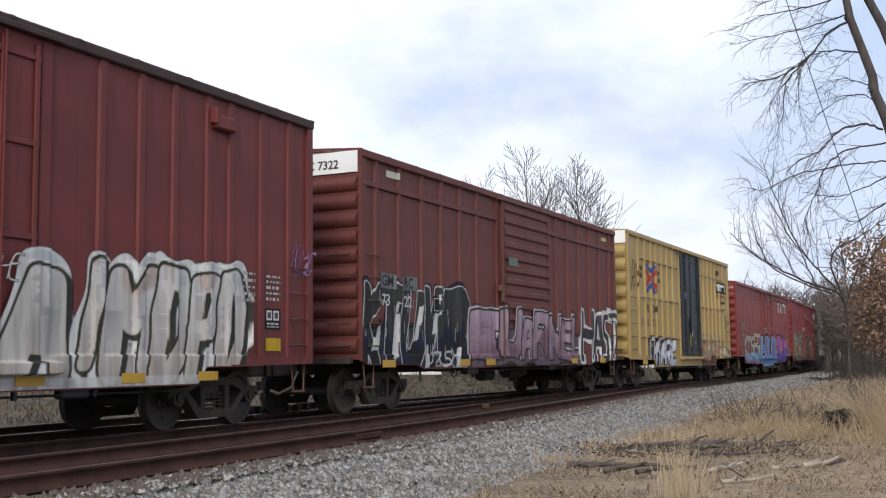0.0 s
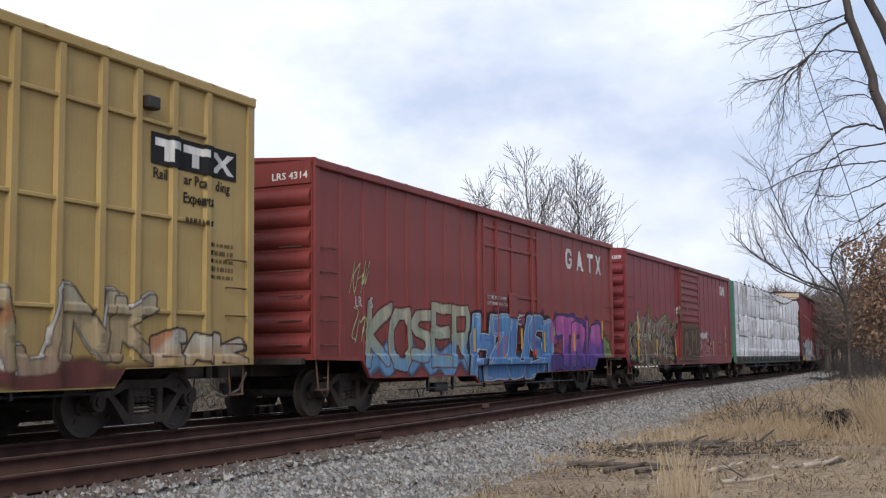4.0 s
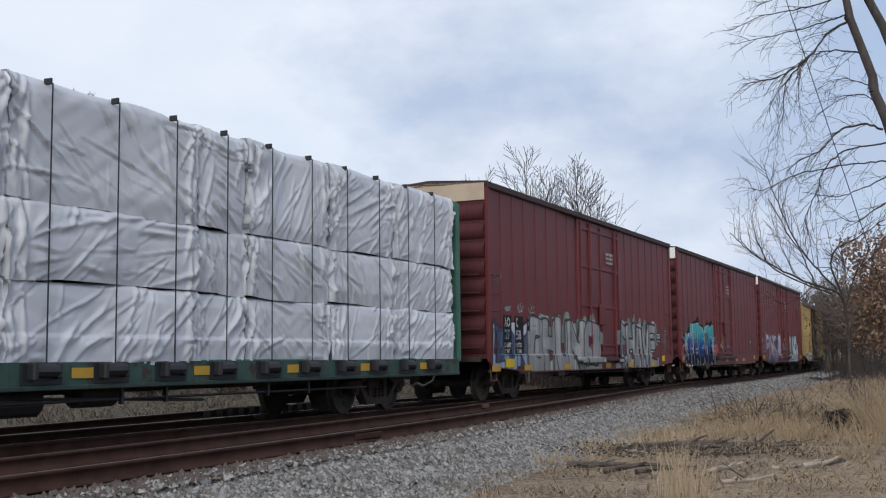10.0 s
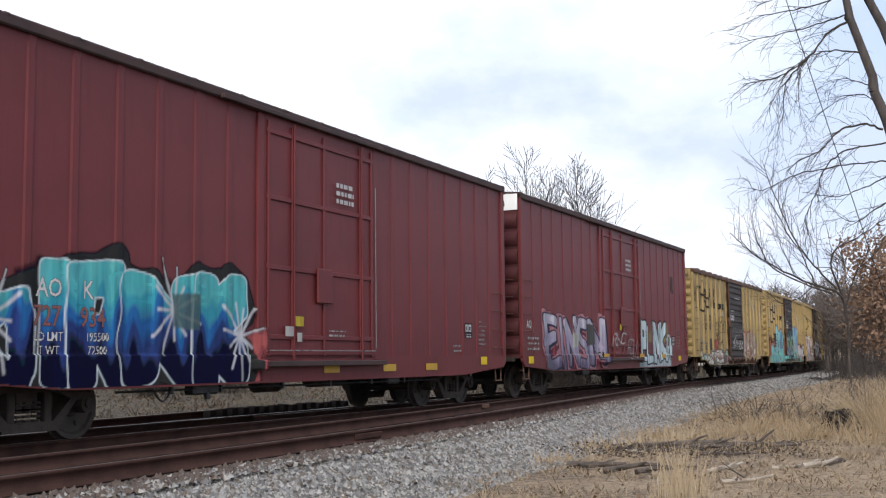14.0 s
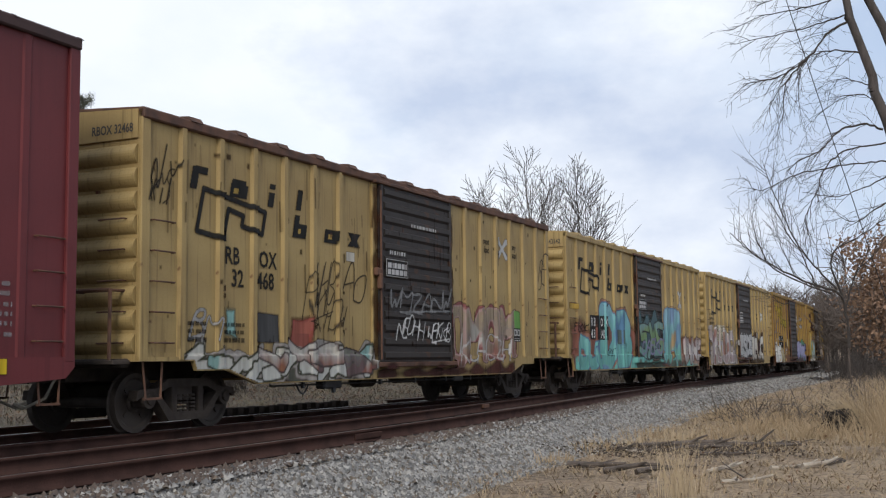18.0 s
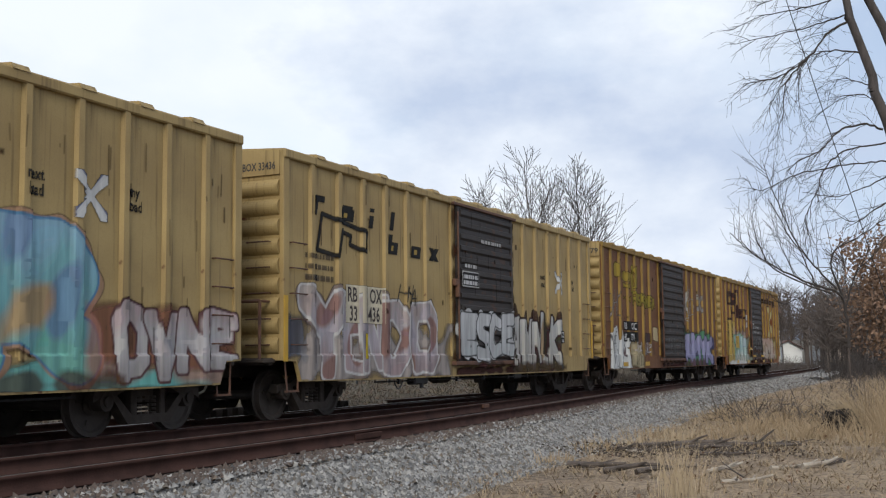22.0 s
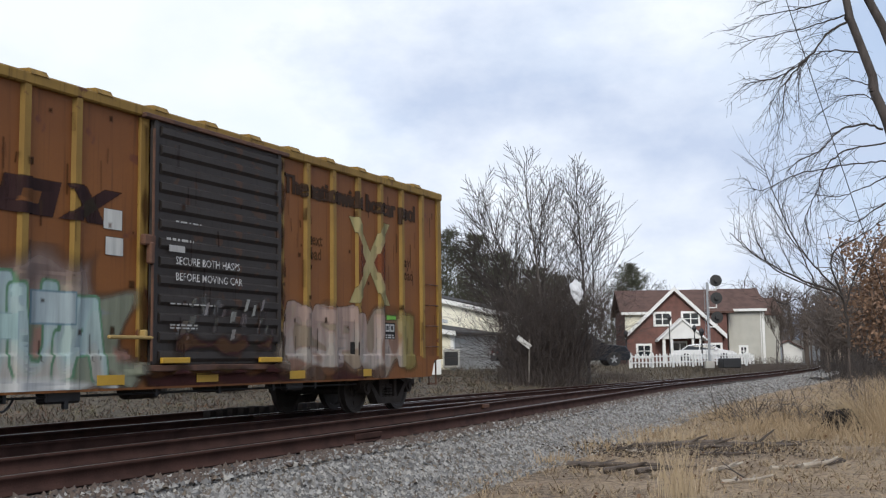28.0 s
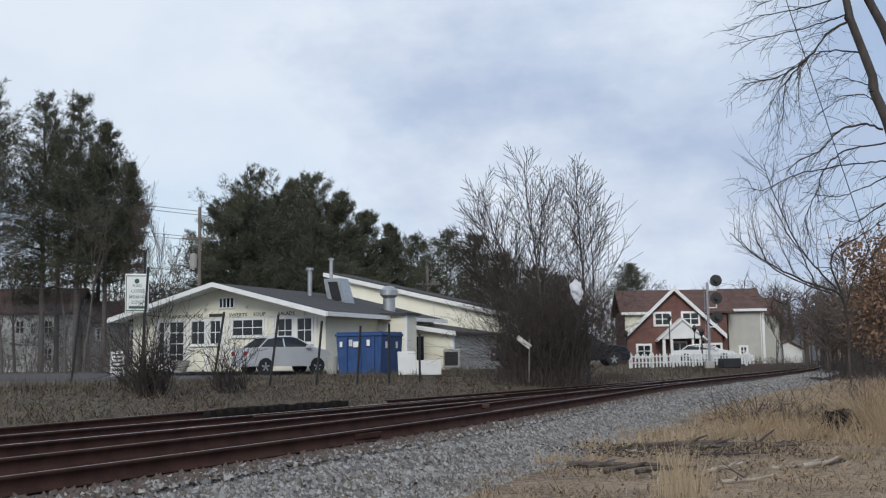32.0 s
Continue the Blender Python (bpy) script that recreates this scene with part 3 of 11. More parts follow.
# street beyond the deli
rs = np.arange(-800.0, 160.0, 8.0)
rv = []
for la in (33.6, 41.0):
    x, y = place(rs, la)
    rv.append(np.stack([x, y, ground_z(rs, np.full_like(rs, la)) + 0.05], -1))
rv = np.stack(rv, 1).reshape(-1, 3)
i_ = np.arange(len(rs) - 1) * 2
setting("road", big_mesh("road", rv, np.stack([i_ + 1, i_ + 3, i_ + 2, i_], -1), ASPHALT), ASPHALT, "worn grey asphalt street")
lv = []
ls = np.arange(24.0, 60.0, 2.0)
for la in np.arange(15.6, 35.1, 2.0):
    x, y = place(ls, np.full_like(ls, la))
    lv.append(np.stack([x, y, ground_z(ls, np.full_like(ls, la)) + 0.035], -1))
lv = np.stack(lv, 1)
nl = lv.shape[1]
i_, j_ = np.meshgrid(np.arange(len(ls) - 1), np.arange(nl - 1), indexing="ij")
a_ = (i_ * nl + j_).ravel()
setting("parking_lot", big_mesh("parking_lot", lv.reshape(-1, 3), np.stack([a_ + 1, a_ + nl + 1, a_ + nl, a_], -1), ASPHALT), ASPHALT, "worn asphalt parking lot by the deli")

# ---- painted marks on the cars: shapes laid on a fine grid that follows the car's side ----
def _spray_material():
    m = bpy.data.materials.new("sprayed_paint")
    m.use_nodes = True
    n, l = m.node_tree.nodes, m.node_tree.links
    b = n["Principled BSDF"]
    b.inputs["Roughness"].default_value = 0.7
    b.inputs["Specular IOR Level"].default_value = 0.12
    at = n.new("ShaderNodeAttribute")
    at.attribute_name = "spray"
    tc = n.new("ShaderNodeTexCoord")
    mp = n.new("ShaderNodeMapping")
    mp.inputs["Scale"].default_value = (5, 5, 0.6)
    l.new(tc.outputs["Object"], mp.inputs["Vector"])
    t = n.new("ShaderNodeTexNoise")
    t.inputs["Scale"].default_value, t.inputs["Detail"].default_value = 1.5, 6.0
    l.new(mp.outputs[0], t.inputs["Vector"])
    r = n.new("ShaderNodeMapRange")
    r.inputs["From Min"].default_value, r.inputs["From Max"].default_value = 0.35, 0.7
    r.inputs["To Min"].default_value, r.inputs["To Max"].default_value = 1.0, 0.62
    l.new(t.outputs["Fac"], r.inputs["Value"])
    h = n.new("ShaderNodeHueSaturation")
    l.new(at.outputs["Color"], h.inputs["Color"])
    l.new(r.outputs[0], h.inputs["Value"])
    l.new(h.outputs[0], b.inputs["Base Color"])
    l.new(at.outputs["Alpha"], b.inputs["Alpha"])
    return m


SPRAY = _spray_material()
_text_cache = {}


def text_tris(body, weight=0.0):
    """Triangles of a line of writing, one unit high, from x = 0."""
    key = (body, weight)
    if key not in _text_cache:
        cu = bpy.data.curves.new("writing", "FONT")
        cu.body, cu.size, cu.resolution_u, cu.offset = body, 1.0, 2, weight
        ob = new("writing", cu)
        me = bpy.data.meshes.new_from_object(ob.evaluated_get(bpy.context.evaluated_depsgraph_get()))
        me.calc_loop_triangles()
        co = np.array([v.co[:2] for v in me.vertices]) if len(me.vertices) else np.zeros((0, 2))
        tr = np.array([t.vertices[:] for t in me.loop_triangles])
        bpy.data.objects.remove(ob)
        bpy.data.meshes.remove(me)
        _text_cache[key] = co[tr] if len(tr) else np.zeros((0, 3, 2))
    return _text_cache[key]


def nz(u, v, f, seed):
    """Cheap smooth noise on arrays, about -1 to 1."""
    r = np.random.RandomState(int(seed * 77) % 99991)
    a = np.zeros(np.broadcast(u, v).shape)
    for k in range(7):
        an, ph, ff = r.rand() * 6.28, r.rand() * 6.28, f * (0.5 + 1.6 * r.rand())
        a = a + np.sin(ff * (u * math.cos(an) + v * math.sin(an)) + ph)
    return a / 3.2


class Layer:
    """A sheet of paint on a car's side; u runs from the car's leading end, z up from the rail."""

    def __init__(self, u0, u1, z0, z1, res=0.02):
        self.u = np.arange(u0, u1 + res, res)
        self.z = np.arange(z0, z1 + res, res)
        self.res = res
        self.c = np.zeros((len(self.z), len(self.u), 3))
        self.a = np.zeros((len(self.z), len(self.u)))

    def win(self, u0, u1, z0, z1):
        i0, i1 = np.searchsorted(self.u, [u0, u1])
        j0, j1 = np.searchsorted(self.z, [z0, z1])
        return slice(j0, j1), slice(i0, i1)

    def put(self, w, cov, color):
        cov = np.clip(cov, 0, 1)
        col = np.asarray(color, float)
        self.c[w] = self.c[w] * (1 - cov[..., None]) + col * cov[..., None]
        self.a[w] = np.maximum(self.a[w], cov)

    def grid(self, w):
        return np.meshgrid(self.u[w[1]], self.z[w[0]])

    def rect(self, u0, u1, z0, z1, color, a=1.0):
        w = self.win(u0, u1, z0, z1)
        self.put(w, np.full(self.a[w].shape, a), color)

    def cloud(self, u0, u1, z0, z1, color, soft=0.2, seed=1.0, a=1.0, f=4.0):
        w = self.win(u0 - soft, u1 + soft, z0 - soft, z1 + soft)
        U, Z = self.grid(w)
        du = np.minimum(U - u0, u1 - U)
        dz = np.minimum(Z - z0, z1 - Z)
        d = np.minimum(du, dz) + soft * 0.8 * nz(U, Z, f, seed)
        self.put(w, np.clip(d / (soft + 1e-3) + 0.5, 0, 1) * a, color)

    def field(self, pts, reach):
        P = np.asarray(pts, float)
        w = self.win(P[:, 0].min() - reach, P[:, 0].max() + reach, P[:, 1].min() - reach, P[:, 1].max() + reach)
        U, Z = self.grid(w)
        if reach > 0.08:
            U, Z = U + 0.025 * nz(U, Z, 5.0, 17.0), Z + 0.025 * nz(U, Z, 5.0, 29.0)
        d = np.full(U.shape, 9.0)
        for (a, b), (c, e) in zip(P[:-1], P[1:]):
            vx, vz = c - a, e - b
            t = np.clip(((U - a) * vx + (Z - b) * vz) / (vx * vx + vz * vz + 1e-9), 0, 1)
            if reach > 0.08:
                d = np.minimum(d, ((U - a - t * vx) ** 4 + (Z - b - t * vz) ** 4) ** 0.25)
            else:
                d = np.minimum(d, np.hypot(U - a - t * vx, Z - b - t * vz))
        return w, d

    def line(self, pts, width, color, soft=0.012, a=1.0):
        w, d = self.field(pts, width + soft * 2)
        self.put(w, np.clip((width - d) / soft + 0.5, 0, 1) * a, color)

    def poly(self, pts, color, a=1.0):
        P = np.asarray(pts, float)
        w = self.win(P[:, 0].min(), P[:, 0].max() + self.res, P[:, 1].min(), P[:, 1].max() + self.res)
        U, Z = self.grid(w)
        ins = np.zeros(U.shape, bool)
        for (x0, y0), (x1, y1) in zip(P, np.roll(P, -1, 0)):
            ins ^= ((y0 > Z) != (y1 > Z)) & (U < (x1 - x0) * (Z - y0) / (y1 - y0 + 1e-12) + x0)
        self.put(w, ins * a, color)

    def text(self, body, u, z, h, color, squeeze=1.0, a=0.95):
        T = text_tris(body, 0.02) * (h / 0.70)
        T = T * np.array([squeeze, 1.0]) + np.array([u, z])
        for t in T:
            w = self.win(t[:, 0].min() - self.res, t[:, 0].max() + self.res, t[:, 1].min() - self.res, t[:, 1].max() + self.res)
            U, Z = self.grid(w)
            s = []
            for k in range(3):
                p, q = t[k], t[(k + 1) % 3]
                s.append((q[0] - p[0]) * (Z - p[1]) - (q[1] - p[1]) * (U - p[0]))
            s = np.array(s)
            ins = (s >= -1e-9).all(0) | (s <= 1e-9).all(0)
            self.put(w, ins * a, color)

    def bars(self, u0, u1, z0, z1, rows, color, seed=0, a=0.8, gap=0.5):
        """Small writing that cannot be read: rows of short bars."""
        r = random.Random(seed)
        h = (z1 - z0) / rows
        for k in range(rows):
            u = u0
            while u < u1 - 0.02:
                l = min(r.uniform(0.04, 0.16), u1 - u)
                self.rect(u, u + l, z0 + k * h, z0 + k * h + h * gap, color, a)
                u += l + 0.03

    # strokes of the letters on a 9 x 9 grid, as pairs of digits
    STROKES = {"A": "00386890 1383", "B": "00096987650565937000", "C": "882906022081", "D": "00095996935000", "E": "99090090 0575", "F": "990900 0575", "G": "8829060220808454",
               "H": "0009 9099 0595", "I": "5059", "J": "9992701002", "K": "0009 990590", "L": "090090", "M": "0009459990", "N": "00099099", "O": "200207297997927020", "P": "000979977404",
               "R": "000979977404 4490", "S": "9929072574927000", "T": "0999 5950", "U": "090220709299", "V": "094099", "W": "0920457099", "X": "0099 0990", "Y": "095599 5550", "Z": "09990090"}

    def word(self, letters, fills, edge, fat=0.17, rim=0.035, seed=1, back=None, back_w=0.08, drop=None, drop_by=(0.07, -0.05), shine=None, lean=0.0, a=1.0, wild=0.03, patch=None, norm=4):
        """Painted letters that crowd each other; letters: (letter, u0, u1, z0, z1)."""
        r = random.Random(seed)
        shapes = []
        for ch, u0, u1, z0, z1 in letters:
            w = fat * 0.66 * (u1 - u0) * r.uniform(0.92, 1.08)
            j = lambda: r.uniform(-1, 1) * wild
            strokes = []
            for st in self.STROKES[ch].split():
                P = [(int(st[k]) / 9, int(st[k + 1]) / 9) for k in range(0, len(st), 2)]
                strokes.append([(u0 + w + x * (u1 - u0 - 2 * w) + (y - 0.5) * lean + j(), z0 + w + y * (z1 - z0 - 2 * w) + j()) for x, y in P])
            shapes.append((strokes, w, r.uniform(1, 99)))

        def dist(strokes, w, sd, du=0.0, dz=0.0):
            Q = np.array([p for st in strokes for p in st])
            m = w + 0.3
            win = self.win(Q[:, 0].min() - m, Q[:, 0].max() + m, Q[:, 1].min() - m, Q[:, 1].max() + m)
            U, Z = self.grid(win)
            x, z = U - du + 0.03 * nz(U, Z, 5.0, sd), Z - dz + 0.03 * nz(U, Z, 4.5, sd + 7)
            d = np.full(U.shape, 9.0)
            for st in strokes:
                for (p, q), (c, e) in zip(st[:-1], st[1:]):
                    vx, vz = c - p, e - q
                    t = np.clip(((x - p) * vx + (z - q) * vz) / (vx * vx + vz * vz + 1e-9), 0, 1)
                    d = np.minimum(d, (np.abs(x - p - t * vx) ** norm + np.abs(z - q - t * vz) ** norm) ** (1 / norm))
            return win, U, Z, d - w

        for sh in shapes:
            if back:
                win, U, Z, d = dist(*sh)
                self.put(win, np.clip((rim + back_w - d + 0.06 * nz(U, Z, 6.0, seed + 2)) / 0.03 + .5, 0, 1) * a, back)
            if drop:
                win, U, Z, d = dist(*sh, *drop_by)
                self.put(win, np.clip((rim - d) / 0.02 + .5, 0, 1) * a, drop)
        F = np.array(fills, float)
        zlo, zhi = min(l[3] for l in letters), max(l[4] for l in letters)
        for sh in shapes:
            win, U, Z, d = dist(*sh)
            self.put(win, np.clip((rim - d) / 0.014 + .5, 0, 1) * a, edge)
            cov = np.clip(-d / 0.014 + .5, 0, 1) * a
            # roller and can marks, with drips where two tones meet
            tt = np.clip((Z - zlo) / (zhi - zlo) + 0.14 * nz(U * 3.0, Z * 0.5, 4.0, seed + 3) + 0.03 * nz(U, Z, 9.0, seed + 4), 0, 0.999) * (len(fills) - 1)
            k = tt.astype(int)
            fr = np.clip(((tt - k)[..., None] - 0.25) * 2.0, 0, 1)
            col = F[k] * (1 - fr) + F[np.minimum(k + 1, len(fills) - 1)] * fr
            col = col * (1 + 0.05 * np.clip(nz(U * 0.6, Z * 1.2, 3.0, sh[2]), -1, 1))[..., None]
            if patch:
                m = np.clip((nz(U, Z, 3.2, sh[2] + 5) - 0.55) / 0.2, 0, 1)[..., None] * 0.8
                col = col * (1 - m) + np.array(patch) * m
            cv = cov[..., None]
            self.c[win] = self.c[win] * (1 - cv) + col * cv
            self.a[win] = np.maximum(self.a[win], cov)
            if shine:
                self.put(win, np.exp(-((d + 0.055) / 0.016) ** 2) * (nz(U, Z, 2.6, seed + 5) > 0.0) * a, shine)

    def row(self, body, us, z0, z1, seed=1, dip=0.08):
        """Letters side by side: us holds their edges; heights vary a little."""
        r = random.Random(seed)
        return [(ch, p - 0.04, q + 0.04, z0 + r.uniform(0, dip), z1 - r.uniform(0, dip)) for ch, p, q in zip(body, us[:-1], us[1:])]

    def jag(self, u0, u1, z0, z1, color, n, seed=1, a=1.0, edge=None):
        """A patch of paint with a torn, flame-like upper edge."""
        r = random.Random(seed)
        top = []
        for k in range(n):
            hh, w = r.uniform(0.35, 1.0), r.uniform(0.25, 0.6)
            for i in range(9):
                f = i / 9
                bump = max(0.0, 1 - ((f - 0.5) / w) ** 2) ** 0.6
                top.append((u0 + (u1 - u0) * (k + f) / n, z0 + (z1 - z0) * (0.35 + (hh - 0.35) * bump + r.uniform(-.02, .02))))
        top.append((u1, z0 + (z1 - z0) * 0.3))
        P = [(u0, z0)] + top + [(u1, z0)]
        self.poly(P, color, a)
        if edge:
            self.line(top, 0.018, edge, 0.012, a)

    def tag(self, u0, u1, z0, z1, color, seed=1, width=0.018, n=6, a=0.9):
        """A quick scribble: slanted, rounded letters of uneven height."""
        r = random.Random(seed)
        c, h = (u1 - u0) / n, z1 - z0
        for i in range(n):
            b = u0 + c * i
            k, lift, fat = r.uniform(0.7, 1.15), r.uniform(-0.12, 0.12) * h, r.uniform(0.8, 1.2)
            for st in self.STROKES[r.choice("AKMSERWNZYOCHUGB")].split():
                P = [(b + int(st[q]) / 9 * c * 0.95 * fat + int(st[q + 1]) / 9 * h * 0.30 + r.uniform(-.09, .09) * c, z0 + lift + (int(st[q + 1]) / 9 * k + r.uniform(-.1, .1)) * h) for q in range(0, len(st), 2)]
                for _ in range(2):
                    P = [P[0]] + [w for p, q in zip(P[:-1], P[1:]) for w in ((p[0] * .75 + q[0] * .25, p[1] * .75 + q[1] * .25), (p[0] * .25 + q[0] * .75, p[1] * .25 + q[1] * .75))] + [P[-1]]
                self.line(P, width * r.uniform(0.7, 1.1), color, 0.012, a)
        if n > 3 and r.random() < 0.6:
            self.line([(u1, z0 + 0.1 * h), (u0 + c, z0 - 0.12 * h), (u0 + 2 * c, z0 - 0.2 * h)], width * 0.7, color, 0.012, a)

    def build(self, name, car, prof, L, label=""):
        """Keeps the painted cells as one thin mesh over the side."""
        U, Z = np.meshgrid(self.u, self.z)
        Yp = prof(U, Z)
        D = Yp.copy()
        for k in (1, -1):
            D = np.minimum(D, np.roll(Yp, k, 1))
            D = np.minimum(D, np.roll(Yp, k, 0))
        nu = len(self.u)
        A = self.a
        if name == "graffiti":      # paint ends at the lower edge of the sill
            edge = np.interp(np.minimum(U, L - U), [p[0] for p in prof.sill], [p[1] for p in prof.sill])
            A = np.where((Z < edge + 0.012) | (U < 0.01) | (U > L - 0.01), 0.0, A)
        m = (A[:-1, :-1] + A[1:, :-1] + A[:-1, 1:] + A[1:, 1:]) > 0.12
        if name == "graffiti":
            m &= np.minimum(np.minimum(A[:-1, :-1], A[1:, :-1]), np.minimum(A[:-1, 1:], A[1:, 1:])) + (Z[:-1, :-1] > edge[:-1, :-1] + 0.012) > 0
        # runs of cells of one tint become one face
        tint = np.concatenate([np.round(self.c * (44 if name == "graffiti" else 100)), np.round(A * 16)[..., None], np.round(D * 300)[..., None]], -1)
        self.c = np.round(self.c * (44 if name == "graffiti" else 100)) / (44 if name == "graffiti" else 100)
        same = (tint[:-1, :-1] == tint[1:, :-1]).all(-1) & (tint[:-1, 1:] == tint[1:, 1:]).all(-1) & (tint[:-1, :-1] == tint[:-1, 1:]).all(-1) & m
        q = []
        for r_ in range(m.shape[0]):
            cells = np.nonzero(m[r_])[0]
            if len(cells) == 0:
                continue
            go = same[r_, cells]
            joint = np.concatenate([[True], ~((np.diff(cells) == 1) & go[1:] & go[:-1])])
            first = cells[joint]
            last = cells[np.concatenate([np.nonzero(joint)[0][1:] - 1, [len(cells) - 1]])]
            q.append(np.stack([r_ * nu + first, r_ * nu + last + 1, (r_ + 1) * nu + last + 1, (r_ + 1) * nu + first], -1))
        q = np.concatenate(q)
        used, inv = np.unique(q, return_inverse=True)
        V = np.stack([U.ravel()[used] - L / 2, D.ravel()[used] - (0.006 if name == "graffiti" else 0.012), Z.ravel()[used]], -1)
        me = big_mesh(name, V, inv.reshape(-1, 4), SPRAY)
        at = me.color_attributes.new("spray", "FLOAT_COLOR", "POINT")
        C = np.concatenate([self.c.reshape(-1, 3)[used], A.ravel()[used, None]], 1).astype(np.float32)
        at.data.foreach_set("color", C.ravel())
        return part(name, me, SPRAY, car, label)


# ---- running gear, shared by all cars ----
WR = 0.42


def wheelset_mesh():
    g = []
    for sgn in (-1, 1):
        # tread, flange, dished plate and hub
        pr = [(0.10, 0.0), (0.13, 0.02), (0.13, 0.05), (0.33, 0.035), (0.36, 0.0), (WR, 0.0), (WR, 0.10), (WR + 0.025, 0.115), (WR + 0.022, 0.135), (0.36, 0.135), (0.33, 0.10), (0.13, 0.115), (0.12, 0.15)]
        v, f = lathe(pr, 28, "y")
        g.append(([(x, sgn * (-y + 0.82), z) for x, y, z in v], f))
        # small marks on the face that show the turning
        for k in range(4):
            a = k * math.pi / 2
            g.append(moved(box(-0.02, 0.02, -0.012, 0.012, 0.20, 0.27), Matrix.Translation((0, sgn * 0.785, 0)) @ Matrix.Rotation(a, 4, "Y")))
    g.append(cyl((0, -1.02, 0), (0, 1.02, 0), 0.075, n=12))
    return mesh("wheelset", g, WHEEL, False)


def bearing_mesh():
    return mesh("bearing", [cyl((0, -0.09, 0), (0, 0.09, 0), 0.13, n=14), cyl((0, -0.12, 0), (0, -0.09, 0), 0.075, n=10)], UNDER)


AX = 0.88


def side_frame_mesh():
    out = [(-1.12, 0.50), (-1.08, 0.60), (-0.72, 0.62), (-0.46, 0.74), (0.46, 0.74), (0.72, 0.62), (1.08, 0.60), (1.12, 0.50), (1.0, 0.48), (0.80, 0.48), (0.72, 0.44),
           (0.42, 0.16), (-0.42, 0.16), (-0.72, 0.44), (-0.80, 0.48), (-1.0, 0.48)]
    g = []
    # top member, bottom member and columns of the casting, with the openings left free
    g.append(extrude([(-1.12, 0.46), (-1.10, 0.60), (-0.70, 0.62), (-0.46, 0.75), (0.46, 0.75), (0.70, 0.62), (1.10, 0.60), (1.12, 0.46), (0.98, 0.52), (0.72, 0.52), (0.44, 0.63), (-0.44, 0.63), (-0.72, 0.52), (-0.98, 0.52)], -0.08, 0.08, "y"))
    g.append(extrude([(-0.78, 0.54), (-0.66, 0.54), (-0.36, 0.27), (0.36, 0.27), (0.66, 0.54), (0.78, 0.54), (0.44, 0.15), (-0.44, 0.15)], -0.09, 0.09, "y"))
    for x in (-0.30, 0.30):
        g.append(box(x - 0.06, x + 0.06, -0.08, 0.08, 0.26, 0.66, 0.015))
    return mesh("side_frame", g, UNDER)


def spring_mesh():
    g = []
    for x in (-0.15, 0.0, 0.15):
        for k in range(5):
            g.append(cyl((x, 0, 0.27 + k * 0.055), (x, 0, 0.30 + k * 0.055), 0.065, n=10))
    return mesh("spring_group", g, UNDER)


WHEELSET, BEARING, FRAME_M, SPRING = wheelset_mesh(), bearing_mesh(), side_frame_mesh(), spring_mesh()
BOLSTER = mesh("truck", [box(-0.20, 0.20, -1.0, 1.0, 0.44, 0.66, 0.03), cyl((0, 0, 0.66), (0, 0, 0.74), 0.20, n=14), box(-0.75, -0.62, -0.7, 0.7, 0.36, 0.46, 0.02), box(0.62, 0.75, -0.7, 0.7, 0.36, 0.46, 0.02)], UNDER)
COUPLER = mesh("coupler", [box(-0.62, 0.1, -0.11, 0.11, 0.72, 0.98, 0.03), extrude([(-0.62, -0.13), (-0.86, -0.16), (-0.88, -0.02), (-0.76, 0.02), (-0.78, 0.14), (-0.60, 0.16)], 0.72, 0.97, "z")], UNDER)
OLDHOSE = paint("chalky_hose", (0.30, 0.27, 0.21), (0.14, 0.12, 0.095), 0.8, scale=9.0, amount=0.7, bump=0.1)
HOSE = mesh("brake_hose", [cyl((-0.25, -0.28, 0.80), (-0.40, -0.24, 0.52), 0.022, n=6), cyl((-0.40, -0.24, 0.52), (-0.62, -0.10, 0.40), 0.022, n=6), cyl((-0.62, -0.10, 0.40), (-0.74, -0.02, 0.46), 0.03, n=6)], OLDHOSE)
GRAB = mesh("grab_iron", [cyl((-0.22, -0.07, 0), (0.22, -0.07, 0), 0.012, n=6), cyl((-0.22, 0.0, 0), (-0.22, -0.07, 0), 0.012, n=6), cyl((0.22, 0.0, 0), (0.22, -0.07, 0), 0.012, n=6)], RUST)
STIRRUP = mesh("stirrup_step", [cyl((-0.20, 0, 0), (-0.15, -0.02, -0.50), 0.017, n=6), cyl((0.20, 0, 0), (0.15, -0.02, -0.50), 0.017, n=6), box(-0.17, 0.17, -0.04, 0.02, -0.52, -0.49)], RUST)
SPINNERS = []      # wheelsets to turn


def add_truck(car, x, axle=AX):
    t = part("truck", BOLSTER, UNDER, car, at=pose(x, 0, 0))
    for sg in (-1, 1):
        fr = part("side_frame", FRAME_M, UNDER, t, at=pose(0, sg * 0.99, 0))
        part("spring_group", SPRING, UNDER, t, at=pose(0, sg * 0.99, 0))
    for sx in (-1, 1):
        w = part("wheelset", WHEELSET, WHEEL, t, at=pose(sx * axle, 0, WR))
        SPINNERS.append((w, sx * axle))
        for sg in (-1, 1):
            part("bearing", BEARING, UNDER, t, at=pose(sx * axle, sg * 0.99, 0.47, 0, 0, 0 if sg < 0 else 180))
    return t


def end_gear(car, L):
    for sg in (-1, 1):
        turn = pose(sg * L / 2, 0, 0, 0, 0, 0 if sg < 0 else 180)
        part("coupler", COUPLER, UNDER, car, at=turn)
        part("brake_hose", HOSE, OLDHOSE, car, "chalky grey rubber air hose", at=turn)


